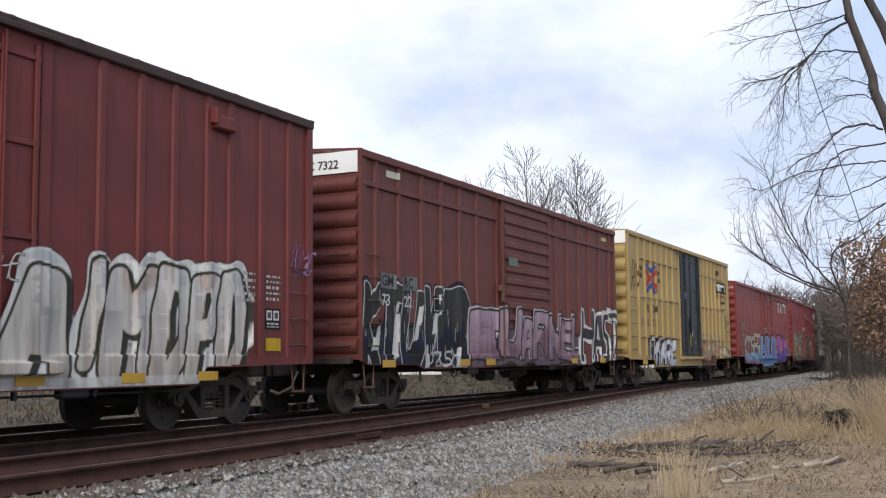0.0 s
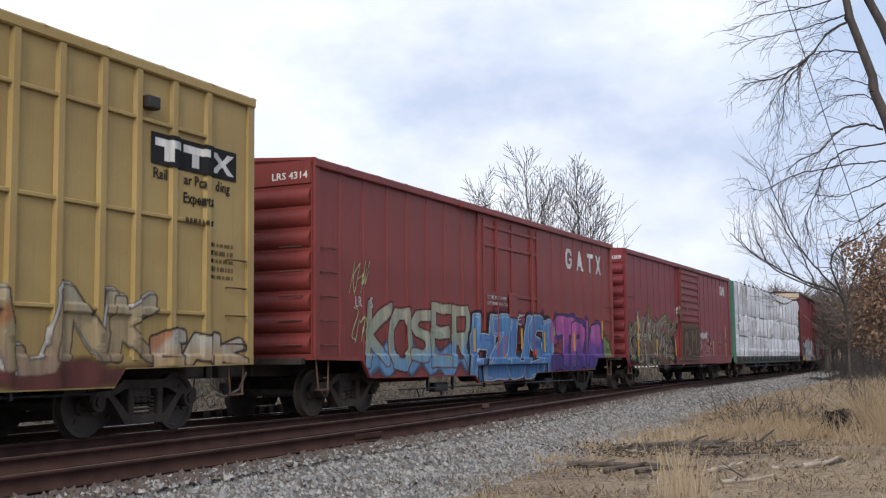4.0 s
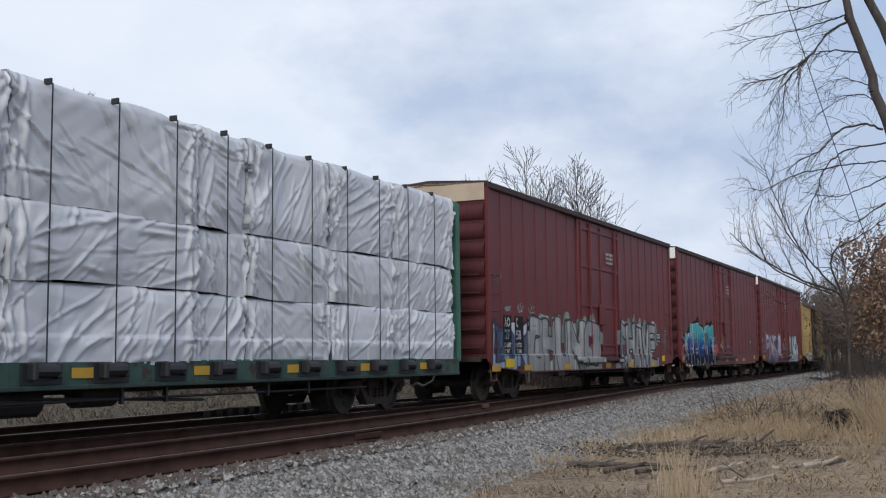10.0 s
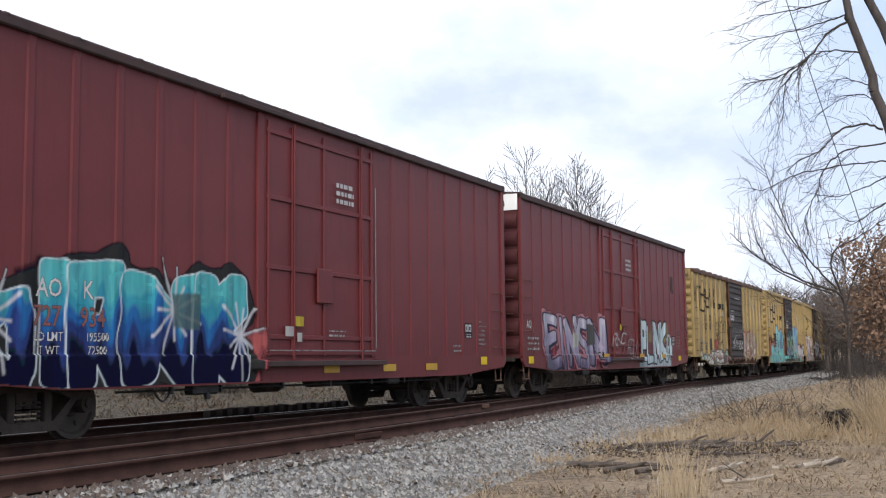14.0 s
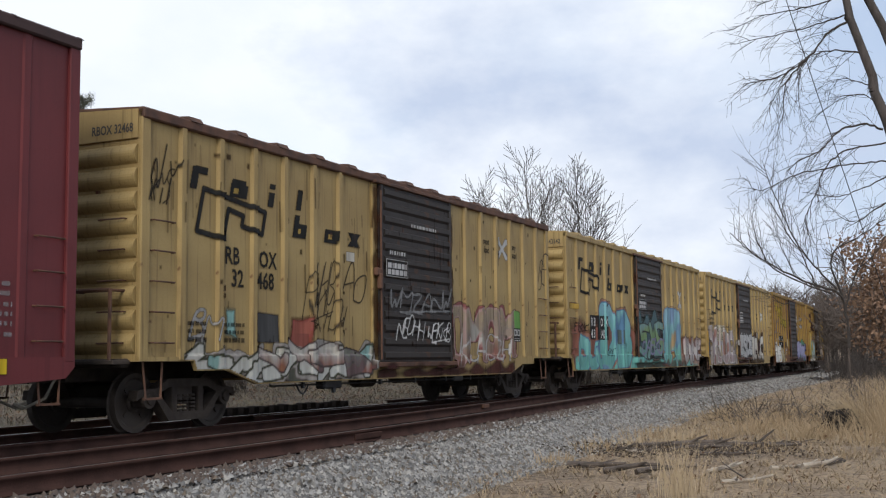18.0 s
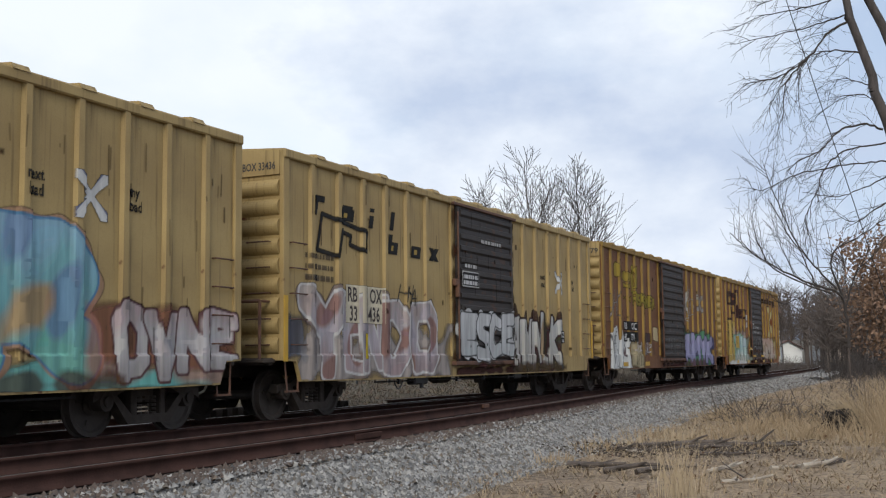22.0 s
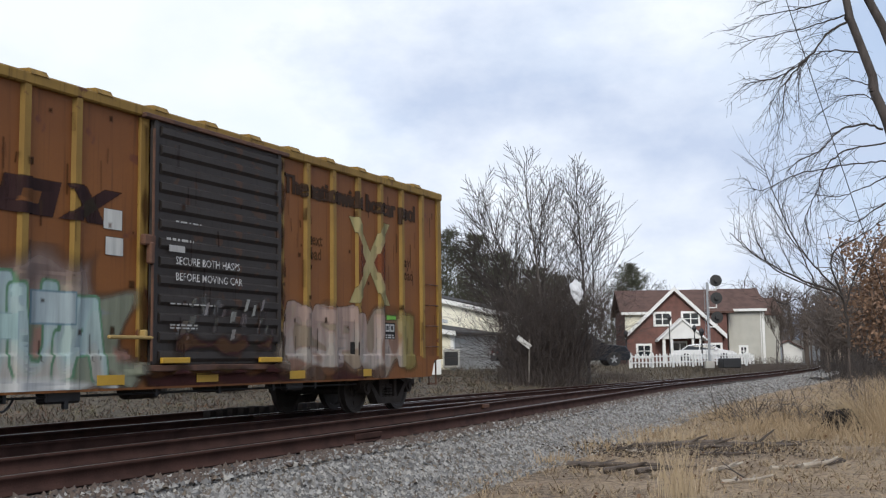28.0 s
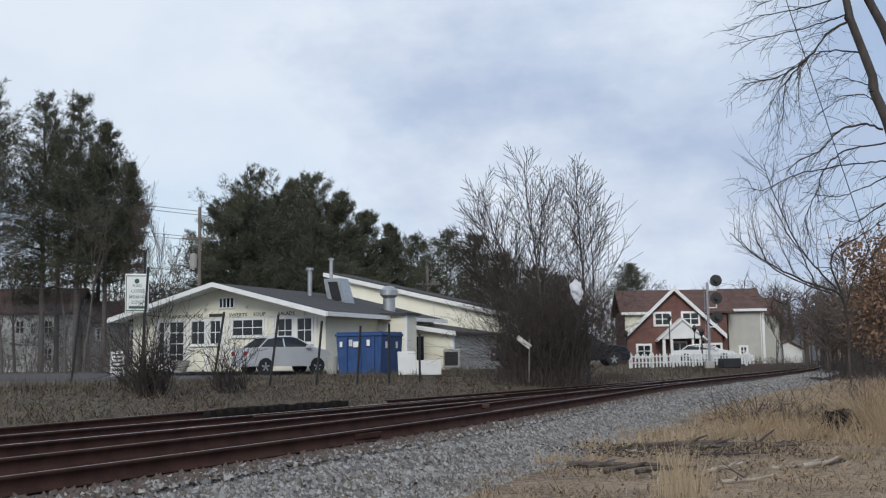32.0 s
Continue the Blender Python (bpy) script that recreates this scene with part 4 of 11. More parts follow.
def sill_mesh(L, pts, y0=-1.50, y1=-1.44, mat=None):
    """The long side sill, deeper between the trucks: pts from the leading end to the middle as (u, z)."""
    half = [(u - L / 2, z) for u, z in pts]
    out = half + [(-x, z) for x, z in half[::-1]]
    out = out + [(L / 2, 1.06), (-L / 2, 1.06)]
    return mesh("side_sill", [extrude(out, y0, y1, "y")], mat)


def boxcar(s0, s1, eave, mat, ribs, door, door_kind, door_mat, sill, truck_u, label, rib_mat=None, header=None, rails=(), end_ribs=9, rib_w=0.10, seams=True, trim=None, axle=AX,
           post_w=0.18, end_mat=None, rib_d=0.06):
    """A boxcar; ribs and door are given by u, the distance from its leading end."""
    L = s1 - s0
    rib_mat, trim, end_mat = rib_mat or mat, trim or mat, end_mat or mat
    car = thing("boxcar", pose(0, 0, 0), label, "boxcar", "cars of the freight train")
    P0, P1 = -1.43, -1.46                # inner and outer face of the side sheets
    X = lambda u: u - L / 2
    allribs = sorted(ribs + [round(L - r, 3) for r in ribs]) if len(ribs) < 9 else sorted(ribs)
    allribs = [r for r in allribs if not (door[0] - 0.15 < r < door[1] + 0.15)]
    edges = [0.0] + [r for r in allribs if r < door[0]] + [door[0]]
    edges2 = [door[1]] + [r for r in allribs if r > door[1]] + [L]
    sheet_cache = {}
    rib_me = mesh("side_post", [extrude([(-rib_w / 2 - 0.025, P1), (-rib_w / 2, P1 - rib_d), (rib_w / 2, P1 - rib_d), (rib_w / 2 + 0.025, P1)], 1.02, eave - 0.13, "z")], rib_mat)
    post_me = mesh("corner_post", [box(-post_w / 2, post_w / 2, P1 - 0.045, P1 + 0.02, 1.0, eave - 0.02, 0.012)], rib_mat)
    for side in (0, 1):
        flip = pose(0, 0, 0, 0, 0, 180 * side)
        for ed in (edges, edges2):
            for a, b in zip(ed[:-1], ed[1:]):
                key = round(b - a, 2)
                if key not in sheet_cache:
                    sheet_cache[key] = mesh("side_panel", [box(0, b - a, P1, P0, 1.02, eave - 0.06)], mat)
                part("side_panel", sheet_cache[key], mat, car, at=flip @ pose(X(a), 0, 0))
        for r in allribs:
            part("side_post", rib_me, rib_mat, car, at=flip @ pose(X(r), 0, 0))
        for u in (post_w / 2, L - post_w / 2, door[0] - 0.10, door[1] + 0.10):
            part("corner_post", post_me, rib_mat, car, at=flip @ pose(X(u), 0, 0))
        part("top_chord", [box(-L / 2, L / 2, P1 - 0.075, P0 + 0.02, eave - 0.15, eave, 0.02)], trim, car, at=flip)
        part("side_sill", sill_mesh(L, sill, mat=mat), mat, car, at=flip)
        for z, a, b, hh in rails:
            part("side_rail", [box(X(a), X(b), P1 - 0.05, P1 + 0.01, z - hh / 2, z + hh / 2, 0.012)], rib_mat, car, at=flip)
        # door
        d0, d1 = X(door[0]), X(door[1])
        if door_kind == "slide":
            dr = part("door", [box(d0, d1, -1.545, -1.50, 0.95, eave - 0.16, 0.008)], door_mat, car, at=flip)
            n = 13
            hz = (eave - 0.16 - 0.95) / n
            rb = mesh("door_rib", [extrude([(-1.545, 0.0), (-1.585, 0.05), (-1.585, hz * 0.52), (-1.545, hz * 0.62)], d0 + 0.16, d1 - 0.10, "x")], door_mat)
            for k in range(n):
                part("door_rib", rb, door_mat, dr, at=pose(0, 0, 0.95 + 0.14 * hz + k * hz))
            for xx in (d0 + 0.06, d1 - 0.05):
                part("door_edge", [box(xx - 0.05, xx + 0.05, -1.575, -1.54, 0.95, eave - 0.16, 0.01)], door_mat, dr)
            part("door_track", [box(d0 - 0.2, d1 + 0.2, -1.60, -1.46, 0.86, 0.95, 0.01)], RUST if side == 0 else UNDER, car, at=flip)
            part("door_guide", [box(d0 - 0.2, d1 + 0.2, -1.60, -1.46, eave - 0.165, eave - 0.10, 0.01)], RUST, car, at=flip)
            part("lock_rod", [cyl((d0 - 0.03, -1.60, 1.0), (d0 - 0.03, -1.60, eave - 0.3), 0.02, n=6)], RUST, dr)
            part("door_hasp", [box(d0 - 0.22, d0 + 0.02, -1.62, -1.53, 2.55, 2.70, 0.02), box(d0 - 0.12, d0 - 0.02, -1.64, -1.55, 2.30, 2.60, 0.02)], RUST, dr)
        else:
            dr = part("door", [box(d0, d1, -1.50, -1.43, 1.02, eave - 0.16, 0.008)], door_mat, car, at=flip)
            w = d1 - d0
            for z in (1.12, 1.37, 2.48, 3.60, eave - 0.42):
                part("door_rail", [box(d0 + 0.02, d1 - 0.02, -1.53, -1.50, z - 0.04, z + 0.04, 0.01)], door_mat, dr)
            for xx in (d0 + 0.08, d0 + w * 0.5, d1 - 0.08, d0 + w * 0.22, d1 - w * 0.14):
                part("door_stile", [box(xx - 0.035, xx + 0.035, -1.535, -1.50, 1.06, eave - 0.25, 0.01)], door_mat, dr)
            for xx in (d0 + w * 0.22, d1 - w * 0.14):
                part("lock_rod", [cyl((xx, -1.553, 1.0), (xx, -1.553, eave - 0.2), 0.016, n=6)], door_mat, dr)
            part("lock_box", [box(d0 + w * 0.42, d0 + w * 0.56, -1.575, -1.53, 1.95, 2.55, 0.02)], door_mat, dr)
            part("door_track", [box(d0 - 0.3, d1 + 0.3, -1.64, -1.46, 0.90, 0.99, 0.01)], trim, car, at=flip)
            part("door_guide", [box(d0 - 1.2, d1 + 0.3, -1.60, -1.46, eave - 0.165, eave - 0.09, 0.01)], trim, car, at=flip)
    # roof
    n = max(8, int(L / 1.1))
    w = L / n
    rs_ = 1.0 if seams else 0.3
    roof_me = mesh("roof_panel", [extrude([(-1.52, eave), (0, eave + 0.11), (1.52, eave), (1.52, eave - 0.03), (0, eave + 0.07), (-1.52, eave - 0.03)], 0.004, w - 0.004, "x")], trim)
    seam_me = mesh("roof_seam", [extrude([(-1.55, eave - 0.02), (-1.50, eave + 0.055 * rs_), (0, eave + 0.11 + 0.055 * rs_), (1.50, eave + 0.055 * rs_), (1.55, eave - 0.02)], -0.14 if seams else -0.03, 0.14 if seams else 0.03, "x")], trim)
    for k in range(n):
        part("roof_panel", roof_me, trim, car, at=pose(-L / 2 + k * w, 0, 0))
    for k in range(n + 1) if not seams else range(1, n):
        part("roof_seam", seam_me, trim, car, at=pose(-L / 2 + min(max(k * w, 0.03), L - 0.03), 0, 0))
    # ends
    hz = (eave - 0.45 - 1.1) / end_ribs
    er = mesh("end_rib", [extrude([(-0.085 * math.sin(math.pi * i / 8) ** 0.8, hz * 0.86 * i / 8) for i in range(9)], -1.405, 1.405, "y")], end_mat, False)
    for side in (0, 1):
        flip = pose(0, 0, 0, 0, 0, 180 * side)
        en = part("end_wall", [box(-L / 2 + 0.03, -L / 2 + 0.07, -1.43, 1.43, 1.0, eave - 0.02)], end_mat, car, at=flip)
        for k in range(end_ribs):
            part("end_rib", er, end_mat, en, at=pose(-L / 2 + 0.03, 0, 1.1 + k * hz))
        part("header_plate", [extrude([(-1.42, eave - 0.42), (1.42, eave - 0.42), (1.42, eave - 0.02), (0, eave + 0.06), (-1.42, eave - 0.02)], -L / 2 + 0.0, -L / 2 + 0.03, "x")], header or end_mat, en)
        for k in range(5):
            part("grab_iron", GRAB, RUST, car, at=flip @ pose(-L / 2 + 0.46, P1, 1.25 + k * 0.42))
            part("grab_iron", GRAB, RUST, car, at=flip @ pose(-L / 2 - 0.02, -1.05, 1.25 + k * 0.42, 0, 0, -90))
            if k < 4:
                part("grab_iron", GRAB, RUST, car, at=flip @ pose(L / 2 - 0.46, P1, 1.25 + k * 0.42))
        part("stirrup_step", STIRRUP, RUST, car, at=flip @ pose(-L / 2 + 0.36, -1.42, 1.0))
        part("stirrup_step", STIRRUP, RUST, car, at=flip @ pose(L / 2 - 0.36, -1.42, 1.0))
        part("brake_platform" if side else "cross_sill", [box(-L / 2 - 0.12, -L / 2 + 0.03, -1.3, 1.3, 0.92, 1.04, 0.015)], UNDER, car, at=flip)
    # frame beneath
    part("centre_sill", [box(-L / 2, L / 2, -0.22, 0.22, 0.72, 1.02, 0.02)], UNDER, car)
    part("floor", [box(-L / 2 + 0.05, L / 2 - 0.05, -1.43, 1.43, 1.0, 1.08)], UNDER, car)
    for u in (0.30, 0.5, 0.7):
        part("cross_bearer", [box(L * u - L / 2 - 0.08, L * u - L / 2 + 0.08, -1.4, 1.4, 0.78, 1.0, 0.02)], UNDER, car)
    part("brake_cylinder", [cyl((-0.9, -0.75, 0.62), (-0.3, -0.75, 0.62), 0.15, n=12), box(-0.95, -0.25, -0.8, -0.7, 0.62, 1.0)], UNDER, car)
    part("air_tank", [cyl((0.9, -0.65, 0.68), (2.0, -0.65, 0.68), 0.17, n=12)], UNDER, car)
    # brake rod along the lower edge, its brackets, levers and a slack chain
    zr = min(p[1] for p in sill) - 0.05
    part("brake_rod", [cyl((-L / 2 + 3.3, -1.33, zr), (L / 2 - 3.3, -1.33, zr - 0.02), 0.017, n=5)], BLACKMETAL, car)
    for u in (0.27, 0.34, 0.44, 0.53, 0.62, 0.70):
        part("rod_hanger", [box(L * u - L / 2 - 0.03, L * u - L / 2 + 0.03, -1.36, -1.30, zr - 0.06, zr + 0.30, 0.008)], BLACKMETAL, car)
    part("brake_lever", [box(-L / 2 + 4.9, -L / 2 + 5.5, -1.36, -1.16, zr - 0.09, zr + 0.10, 0.03), box(-L / 2 + 5.2, -L / 2 + 5.28, -1.36, -1.30, zr - 0.16, zr, 0.01)], BLACKMETAL, car)
    part("brake_lever", [box(L / 2 - 5.6, L / 2 - 5.1, -1.36, -1.2, zr - 0.07, zr + 0.08, 0.03)], BLACKMETAL, car)
    links = [(-L / 2 + 4.05 + 0.045 * k, -1.34, zr - 0.15 * math.sin(math.pi * k / 8)) for k in range(9)]
    part("slack_chain", [cyl(a, b, 0.016, n=5) for a, b in zip(links[:-1], links[1:])], BLACKMETAL, car)
    add_truck(car, -L / 2 + truck_u, axle)
    add_truck(car, L / 2 - truck_u, axle)
    end_gear(car, L)

    def prof(U, Z):
        y = np.full(U.shape, P1)
        for r in allribs:
            y = np.where(abs(U - r) < rib_w / 2 + 0.03, np.minimum(y, P1 - rib_d), y)
        for u in (post_w / 2, L - post_w / 2, door[0] - 0.10, door[1] + 0.10):
            y = np.where(abs(U - u) < post_w / 2 + 0.01, np.minimum(y, P1 - 0.047), y)
        ind = (U > door[0]) & (U < door[1]) & (Z > 0.95)
        if door_kind == "slide":
            y = np.where(ind, -1.588, y)
            y = np.where((U > door[0] - 0.22) & (U < door[1] + 0.22) & (Z > 0.84) & (Z < 0.97), -1.602, y)
        else:
            y = np.where(ind & (Z > 1.0), -1.542, y)
            y = np.where((U > door[0] - 0.32) & (U < door[1] + 0.32) & (Z > 0.88) & (Z < 1.0), -1.642, y)
        y = np.where((Z < 1.07), np.minimum(y, -1.502), y)
        y = np.where(Z > eave - 0.16, np.minimum(y, P1 - 0.077), y)
        for z, a, b, hh in rails:
            y = np.where((U > a) & (U < b) & (abs(Z - z) < hh / 2 + 0.01), np.minimum(y, P1 - 0.052), y)
        return y
    prof.sill = sill
    return car, (s0 + s1) / 2, L, prof


TRAIN = []       # (car, middle at 16 s)

# ---- the cars, from the first to the last ----
KW, KB = (0.66, 0.65, 0.63), (0.022, 0.022, 0.024)
PLATE_F_RIBS = [0.86, 1.59, 2.34, 3.15, 3.95, 4.78, 5.56]
RB_RIBS = [0.88, 1.76, 2.62, 3.47, 4.35, 5.20]
DEEP = [(0, 1.0), (1.15, 1.0), (1.22, 0.86), (1.95, 0.86), (2.70, 0.64)]
SHALLOW = [(0, 0.98), (0.2, 0.90), (2.2, 0.88), (2.5, 0.80)]
PF_SILL = [(0, 0.94), (2.9, 0.90), (3.1, 0.66)]
LONG_SILL = [(0, 0.94), (0.15, 0.80), (1.3, 0.73), (2.2, 0.66), (3.1, 0.65)]
POOL_SILL = [(0, 1.0), (0.38, 0.98), (0.52, 0.65), (2.7, 0.63)]


def consist_plate(l, u, z, col=KW, seed=1):
    """Small stencilled data: a framed plate and rows of bars beside it."""
    l.rect(u, u + 0.42, z, z + 0.32, KB)
    for k in range(2):
        l.rect(u + 0.03 + k * 0.19, u + 0.19 + k * 0.19, z + 0.14, z + 0.29, col, 0.9)
        l.rect(u + 0.06 + k * 0.19, u + 0.16 + k * 0.19, z + 0.17, z + 0.26, KB, 0.9)
    l.bars(u + 0.04, u + 0.38, z + 0.02, z + 0.11, 2, col, seed)


def yellow_marks(car, prof, L, us, z=0.80, w=0.5, h=0.15):
    me = mesh("reflector", [box(0, w, -0.004, 0.004, 0, h)], YMARK)
    for u in us:
        y = float(prof(np.array([[u + w / 2]]), np.array([[z + h / 2]]))[0, 0])
        part("reflector", me, YMARK, car, "yellow reflective strip", at=pose(u - L / 2, y - 0.012, z))


# A: leading oxide-red high boxcar
car, mid, L, prof = boxcar(-149.8, -133.1, 5.07, RED_A, [0.7, 1.48, 2.31, 2.86, 3.63, 4.34, 5.11], (6.2, 10.5), "plug", RED_A, PF_SILL, 2.1,
                           "dark oxide-red ribbed steel boxcar with white bubble graffiti", header=WHITE, seams=False, trim=ROOFDARK, rib_d=0.035)
TRAIN.append((car, mid))
g = Layer(9.6, 14.9, 0.56, 2.6)
g.cloud(10.2, 14.5, 0.62, 1.3, (0.50, 0.47, 0.42), 0.14, 3, 0.95)
g.word(g.row("AIMDPD", (10.0, 11.15, 11.75, 12.7, 13.45, 14.1, 14.75), 0.62, 2.42, 11, 0.25), [(0.46, 0.41, 0.36), (0.56, 0.53, 0.49), (0.60, 0.585, 0.56)], (0.04, 0.036, 0.034), 0.28, 0.05, 11, back=(0.66, 0.65, 0.63), back_w=0.11,
       drop=(0.05, 0.045, 0.045), lean=0.25, patch=(0.50, 0.40, 0.34), norm=2.4)
g.rect(9.6, 14.6, 0.68, 0.82, (0.55, 0.54, 0.50), 0.8)
g.build("graffiti", car, prof, L, "white and grey bubble lettering in spray paint")
m = Layer(9.6, 16.7, 0.9, 3.2, 0.014)
consist_plate(m, 15.33, 1.50)
m.bars(14.72, 15.05, 1.9, 2.42, 5, KW, 3)
m.bars(15.35, 15.75, 1.95, 2.40, 5, KW, 4)
m.rect(15.33, 15.77, 1.14, 1.36, (0.50, 0.32, 0.03))
m.tag(16.0, 16.6, 2.45, 3.0, (0.36, 0.20, 0.36), 5, 0.016, 4)
m.tag(9.7, 10.15, 2.0, 2.3, KW, 8, 0.014, 3)
m.build("stencilling", car, prof, L)
yellow_marks(car, prof, L, (10.2, 12.0, 13.6), 0.72, 0.45, 0.13)
part("vent_hood", [box(13.9 - L / 2, 14.40 - L / 2, -1.58, -1.46, 4.44, 4.66, 0.03), box(13.85 - L / 2, 13.92 - L / 2, -1.60, -1.46, 4.50, 4.75, 0.02)], RED_A, car)

# B: older brown-red boxcar with a ribbed sliding door
car, mid, L, prof = boxcar(-131.46, -115.81, 4.88, RED_B, [0.59, 1.51, 2.49, 3.40, 4.33, 5.24], (6.50, 9.70), "slide", RED_B, SHALLOW, 1.46,
                           "weathered brown-red boxcar with black and lilac graffiti", header=WHITE, rails=[(4.27, 0.0, 6.4, 0.11), (4.27, 9.8, 15.65, 0.11)], end_ribs=10, axle=0.92, seams=False, rib_d=0.045)
TRAIN.append((car, mid))
g = Layer(0, 15.65, 0.72, 2.95)
g.cloud(0.1, 4.7, 0.78, 1.7, (0.035, 0.036, 0.04), 0.2, 5)
g.word(g.row("KTUVR", (0.02, 0.72, 1.55, 2.5, 3.3, 4.75), 0.78, 2.55, 21, 0.2), [(0.028, 0.03, 0.034), (0.045, 0.045, 0.05)], (0.64, 0.64, 0.62), 0.31, 0.024, 21, back=(0.033, 0.033, 0.036), back_w=0.04, lean=0.2)
for u_, z_, h_, l_ in ((0.5, 1.15, 0.5, 0.15), (1.3, 1.0, 0.9, 0.1), (2.2, 1.35, 0.75, 0.25), (2.62, 0.8, 0.5, 0.08), (3.05, 1.5, 0.85, 0.22), (4.1, 0.84, 0.42, 0.12)):
    g.poly([(u_ - 0.11, z_), (u_ + 0.10, z_ + 0.04), (u_ + l_ + 0.06, z_ + h_), (u_ + l_ - 0.07, z_ + h_ * 0.92)], (0.60, 0.60, 0.58), 0.95)
r_ = random.Random(6)
for _ in range(26):
    u_, z_ = r_.uniform(0.1, 4.6), r_.uniform(0.9, 2.3)
    g.line([(u_, z_), (u_ + r_.uniform(-.02, .02), z_ - r_.uniform(0.08, 0.35))], r_.uniform(0.006, 0.014), (0.58, 0.58, 0.56), 0.012, 0.85)
g.tag(2.9, 4.2, 0.84, 1.1, KW, 6, 0.018, 3)
g.cloud(4.9, 12.4, 0.80, 1.75, (0.14, 0.10, 0.115), 0.16, 9)
g.word(g.row("EUARNEL", (4.85, 6.4, 7.55, 8.4, 9.5, 10.75, 11.6, 12.4), 0.86, 2.2, 33, 0.2), [(0.22, 0.14, 0.17), (0.33, 0.23, 0.28), (0.40, 0.30, 0.36)], (0.030, 0.026, 0.029), 0.20, 0.05, 33, back=(0.08, 0.06, 0.065), back_w=0.03,
       drop=(0.50, 0.47, 0.48), drop_by=(-0.07, 0.04), lean=0.12, patch=(0.16, 0.09, 0.11))
g.word(g.row("HAST", (12.35, 13.5, 14.3, 14.95, 15.62), 0.84, 2.36, 42, 0.12), [(0.035, 0.035, 0.038), (0.06, 0.058, 0.06)], (0.64, 0.64, 0.62), 0.17, 0.055, 42, back=(0.62, 0.62, 0.60), back_w=0.04, lean=0.1)
g.build("graffiti", car, prof, L, "black letters with white rims over lilac spray paint")
m = Layer(0.4, 15.65, 1.8, 4.75, 0.014)
m.rect(0.67, 1.42, 2.34, 2.64, (0.20, 0.21, 0.21), 0.9)
m.rect(1.60, 2.28, 2.34, 2.64, (0.20, 0.21, 0.21), 0.9)
m.text("GM", 0.80, 2.40, 0.20, KB, 1.1)
m.text("RC", 1.70, 2.40, 0.20, KB, 1.1)
m.text("73", 0.80, 2.02, 0.22, KW, 1.1)
m.text("22", 1.70, 2.02, 0.22, KW, 1.1)
m.rect(3.0, 3.42, 1.95, 2.30, KB)
m.rect(3.04, 3.38, 1.99, 2.26, KW, 0.9)
m.rect(3.06, 3.36, 2.01, 2.24, KB)
m.rect(14.4, 14.85, 4.48, 4.60, (0.55, 0.52, 0.30))
m.rect(1.0, 1.5, 4.50, 4.64, (0.50, 0.50, 0.40))
m.rect(6.8, 7.4, 3.2, 3.4, (0.30, 0.40, 0.36), 0.7)
m.build("stencilling", car, prof, L)
yellow_marks(car, prof, L, (0.75, 4.2, 5.6, 11.4, 13.9), 0.85, 0.5, 0.14)

# C: golden-yellow high boxcar with a black plug door
car, mid, L, prof = boxcar(-114.38, -98.76, 5.10, YEL_C, [1.17, 1.95, 2.71, 3.39, 4.14, 4.88, 5.69], (6.76, 9.91), "plug", BLK_C, PF_SILL, 1.96,
                           "golden-yellow high-cube boxcar with a black plug door", header=WHITE,
                           rails=[(z, a, b, 0.06) for z in (4.29, 3.0, 1.68) for a, b in ((1.2, 6.5), (10.1, 14.4))], end_ribs=8, axle=0.95, seams=False)
TRAIN.append((car, mid))
g = Layer(2.2, 15.62, 0.56, 2.3)
g.word(g.row("OYEARZ", (2.35, 2.75, 3.4, 3.8, 4.4, 4.95, 5.75), 0.58, 1.72, 51, 0.14), [(0.40, 0.42, 0.50), (0.50, 0.51, 0.56), (0.58, 0.58, 0.59)], (0.05, 0.05, 0.055), 0.20, 0.035, 51, drop=(0.045, 0.045, 0.05), drop_by=(-0.08, 0.03), lean=0.22)
g.cloud(10.0, 13.4, 0.70, 0.98, (0.17, 0.06, 0.05), 0.12, 61, 0.8)
g.word(g.row("AJNK", (10.0, 10.9, 11.6, 12.5, 13.3), 0.86, 1.98, 57, 0.15), [(0.34, 0.24, 0.17), (0.44, 0.34, 0.19), (0.48, 0.42, 0.30)], (0.10, 0.07, 0.05), 0.17, 0.025, 57, drop=(0.56, 0.54, 0.48), drop_by=(-0.05, 0.03), lean=0.12, a=0.9, patch=(0.38, 0.14, 0.05))
g.word(g.row("EAK", (13.3, 14.0, 14.7, 15.35), 0.86, 1.42, 63, 0.1), [(0.44, 0.30, 0.16), (0.46, 0.42, 0.34)], (0.06, 0.05, 0.04), 0.17, 0.03, 63, patch=(0.42, 0.14, 0.04))
g.build("graffiti", car, prof, L, "white and grey spray-painted letters with dark rims")
m = Layer(0.3, 15.6, 1.3, 4.5, 0.014)
R_, B_ = (0.42, 0.04, 0.05), (0.05, 0.09, 0.30)
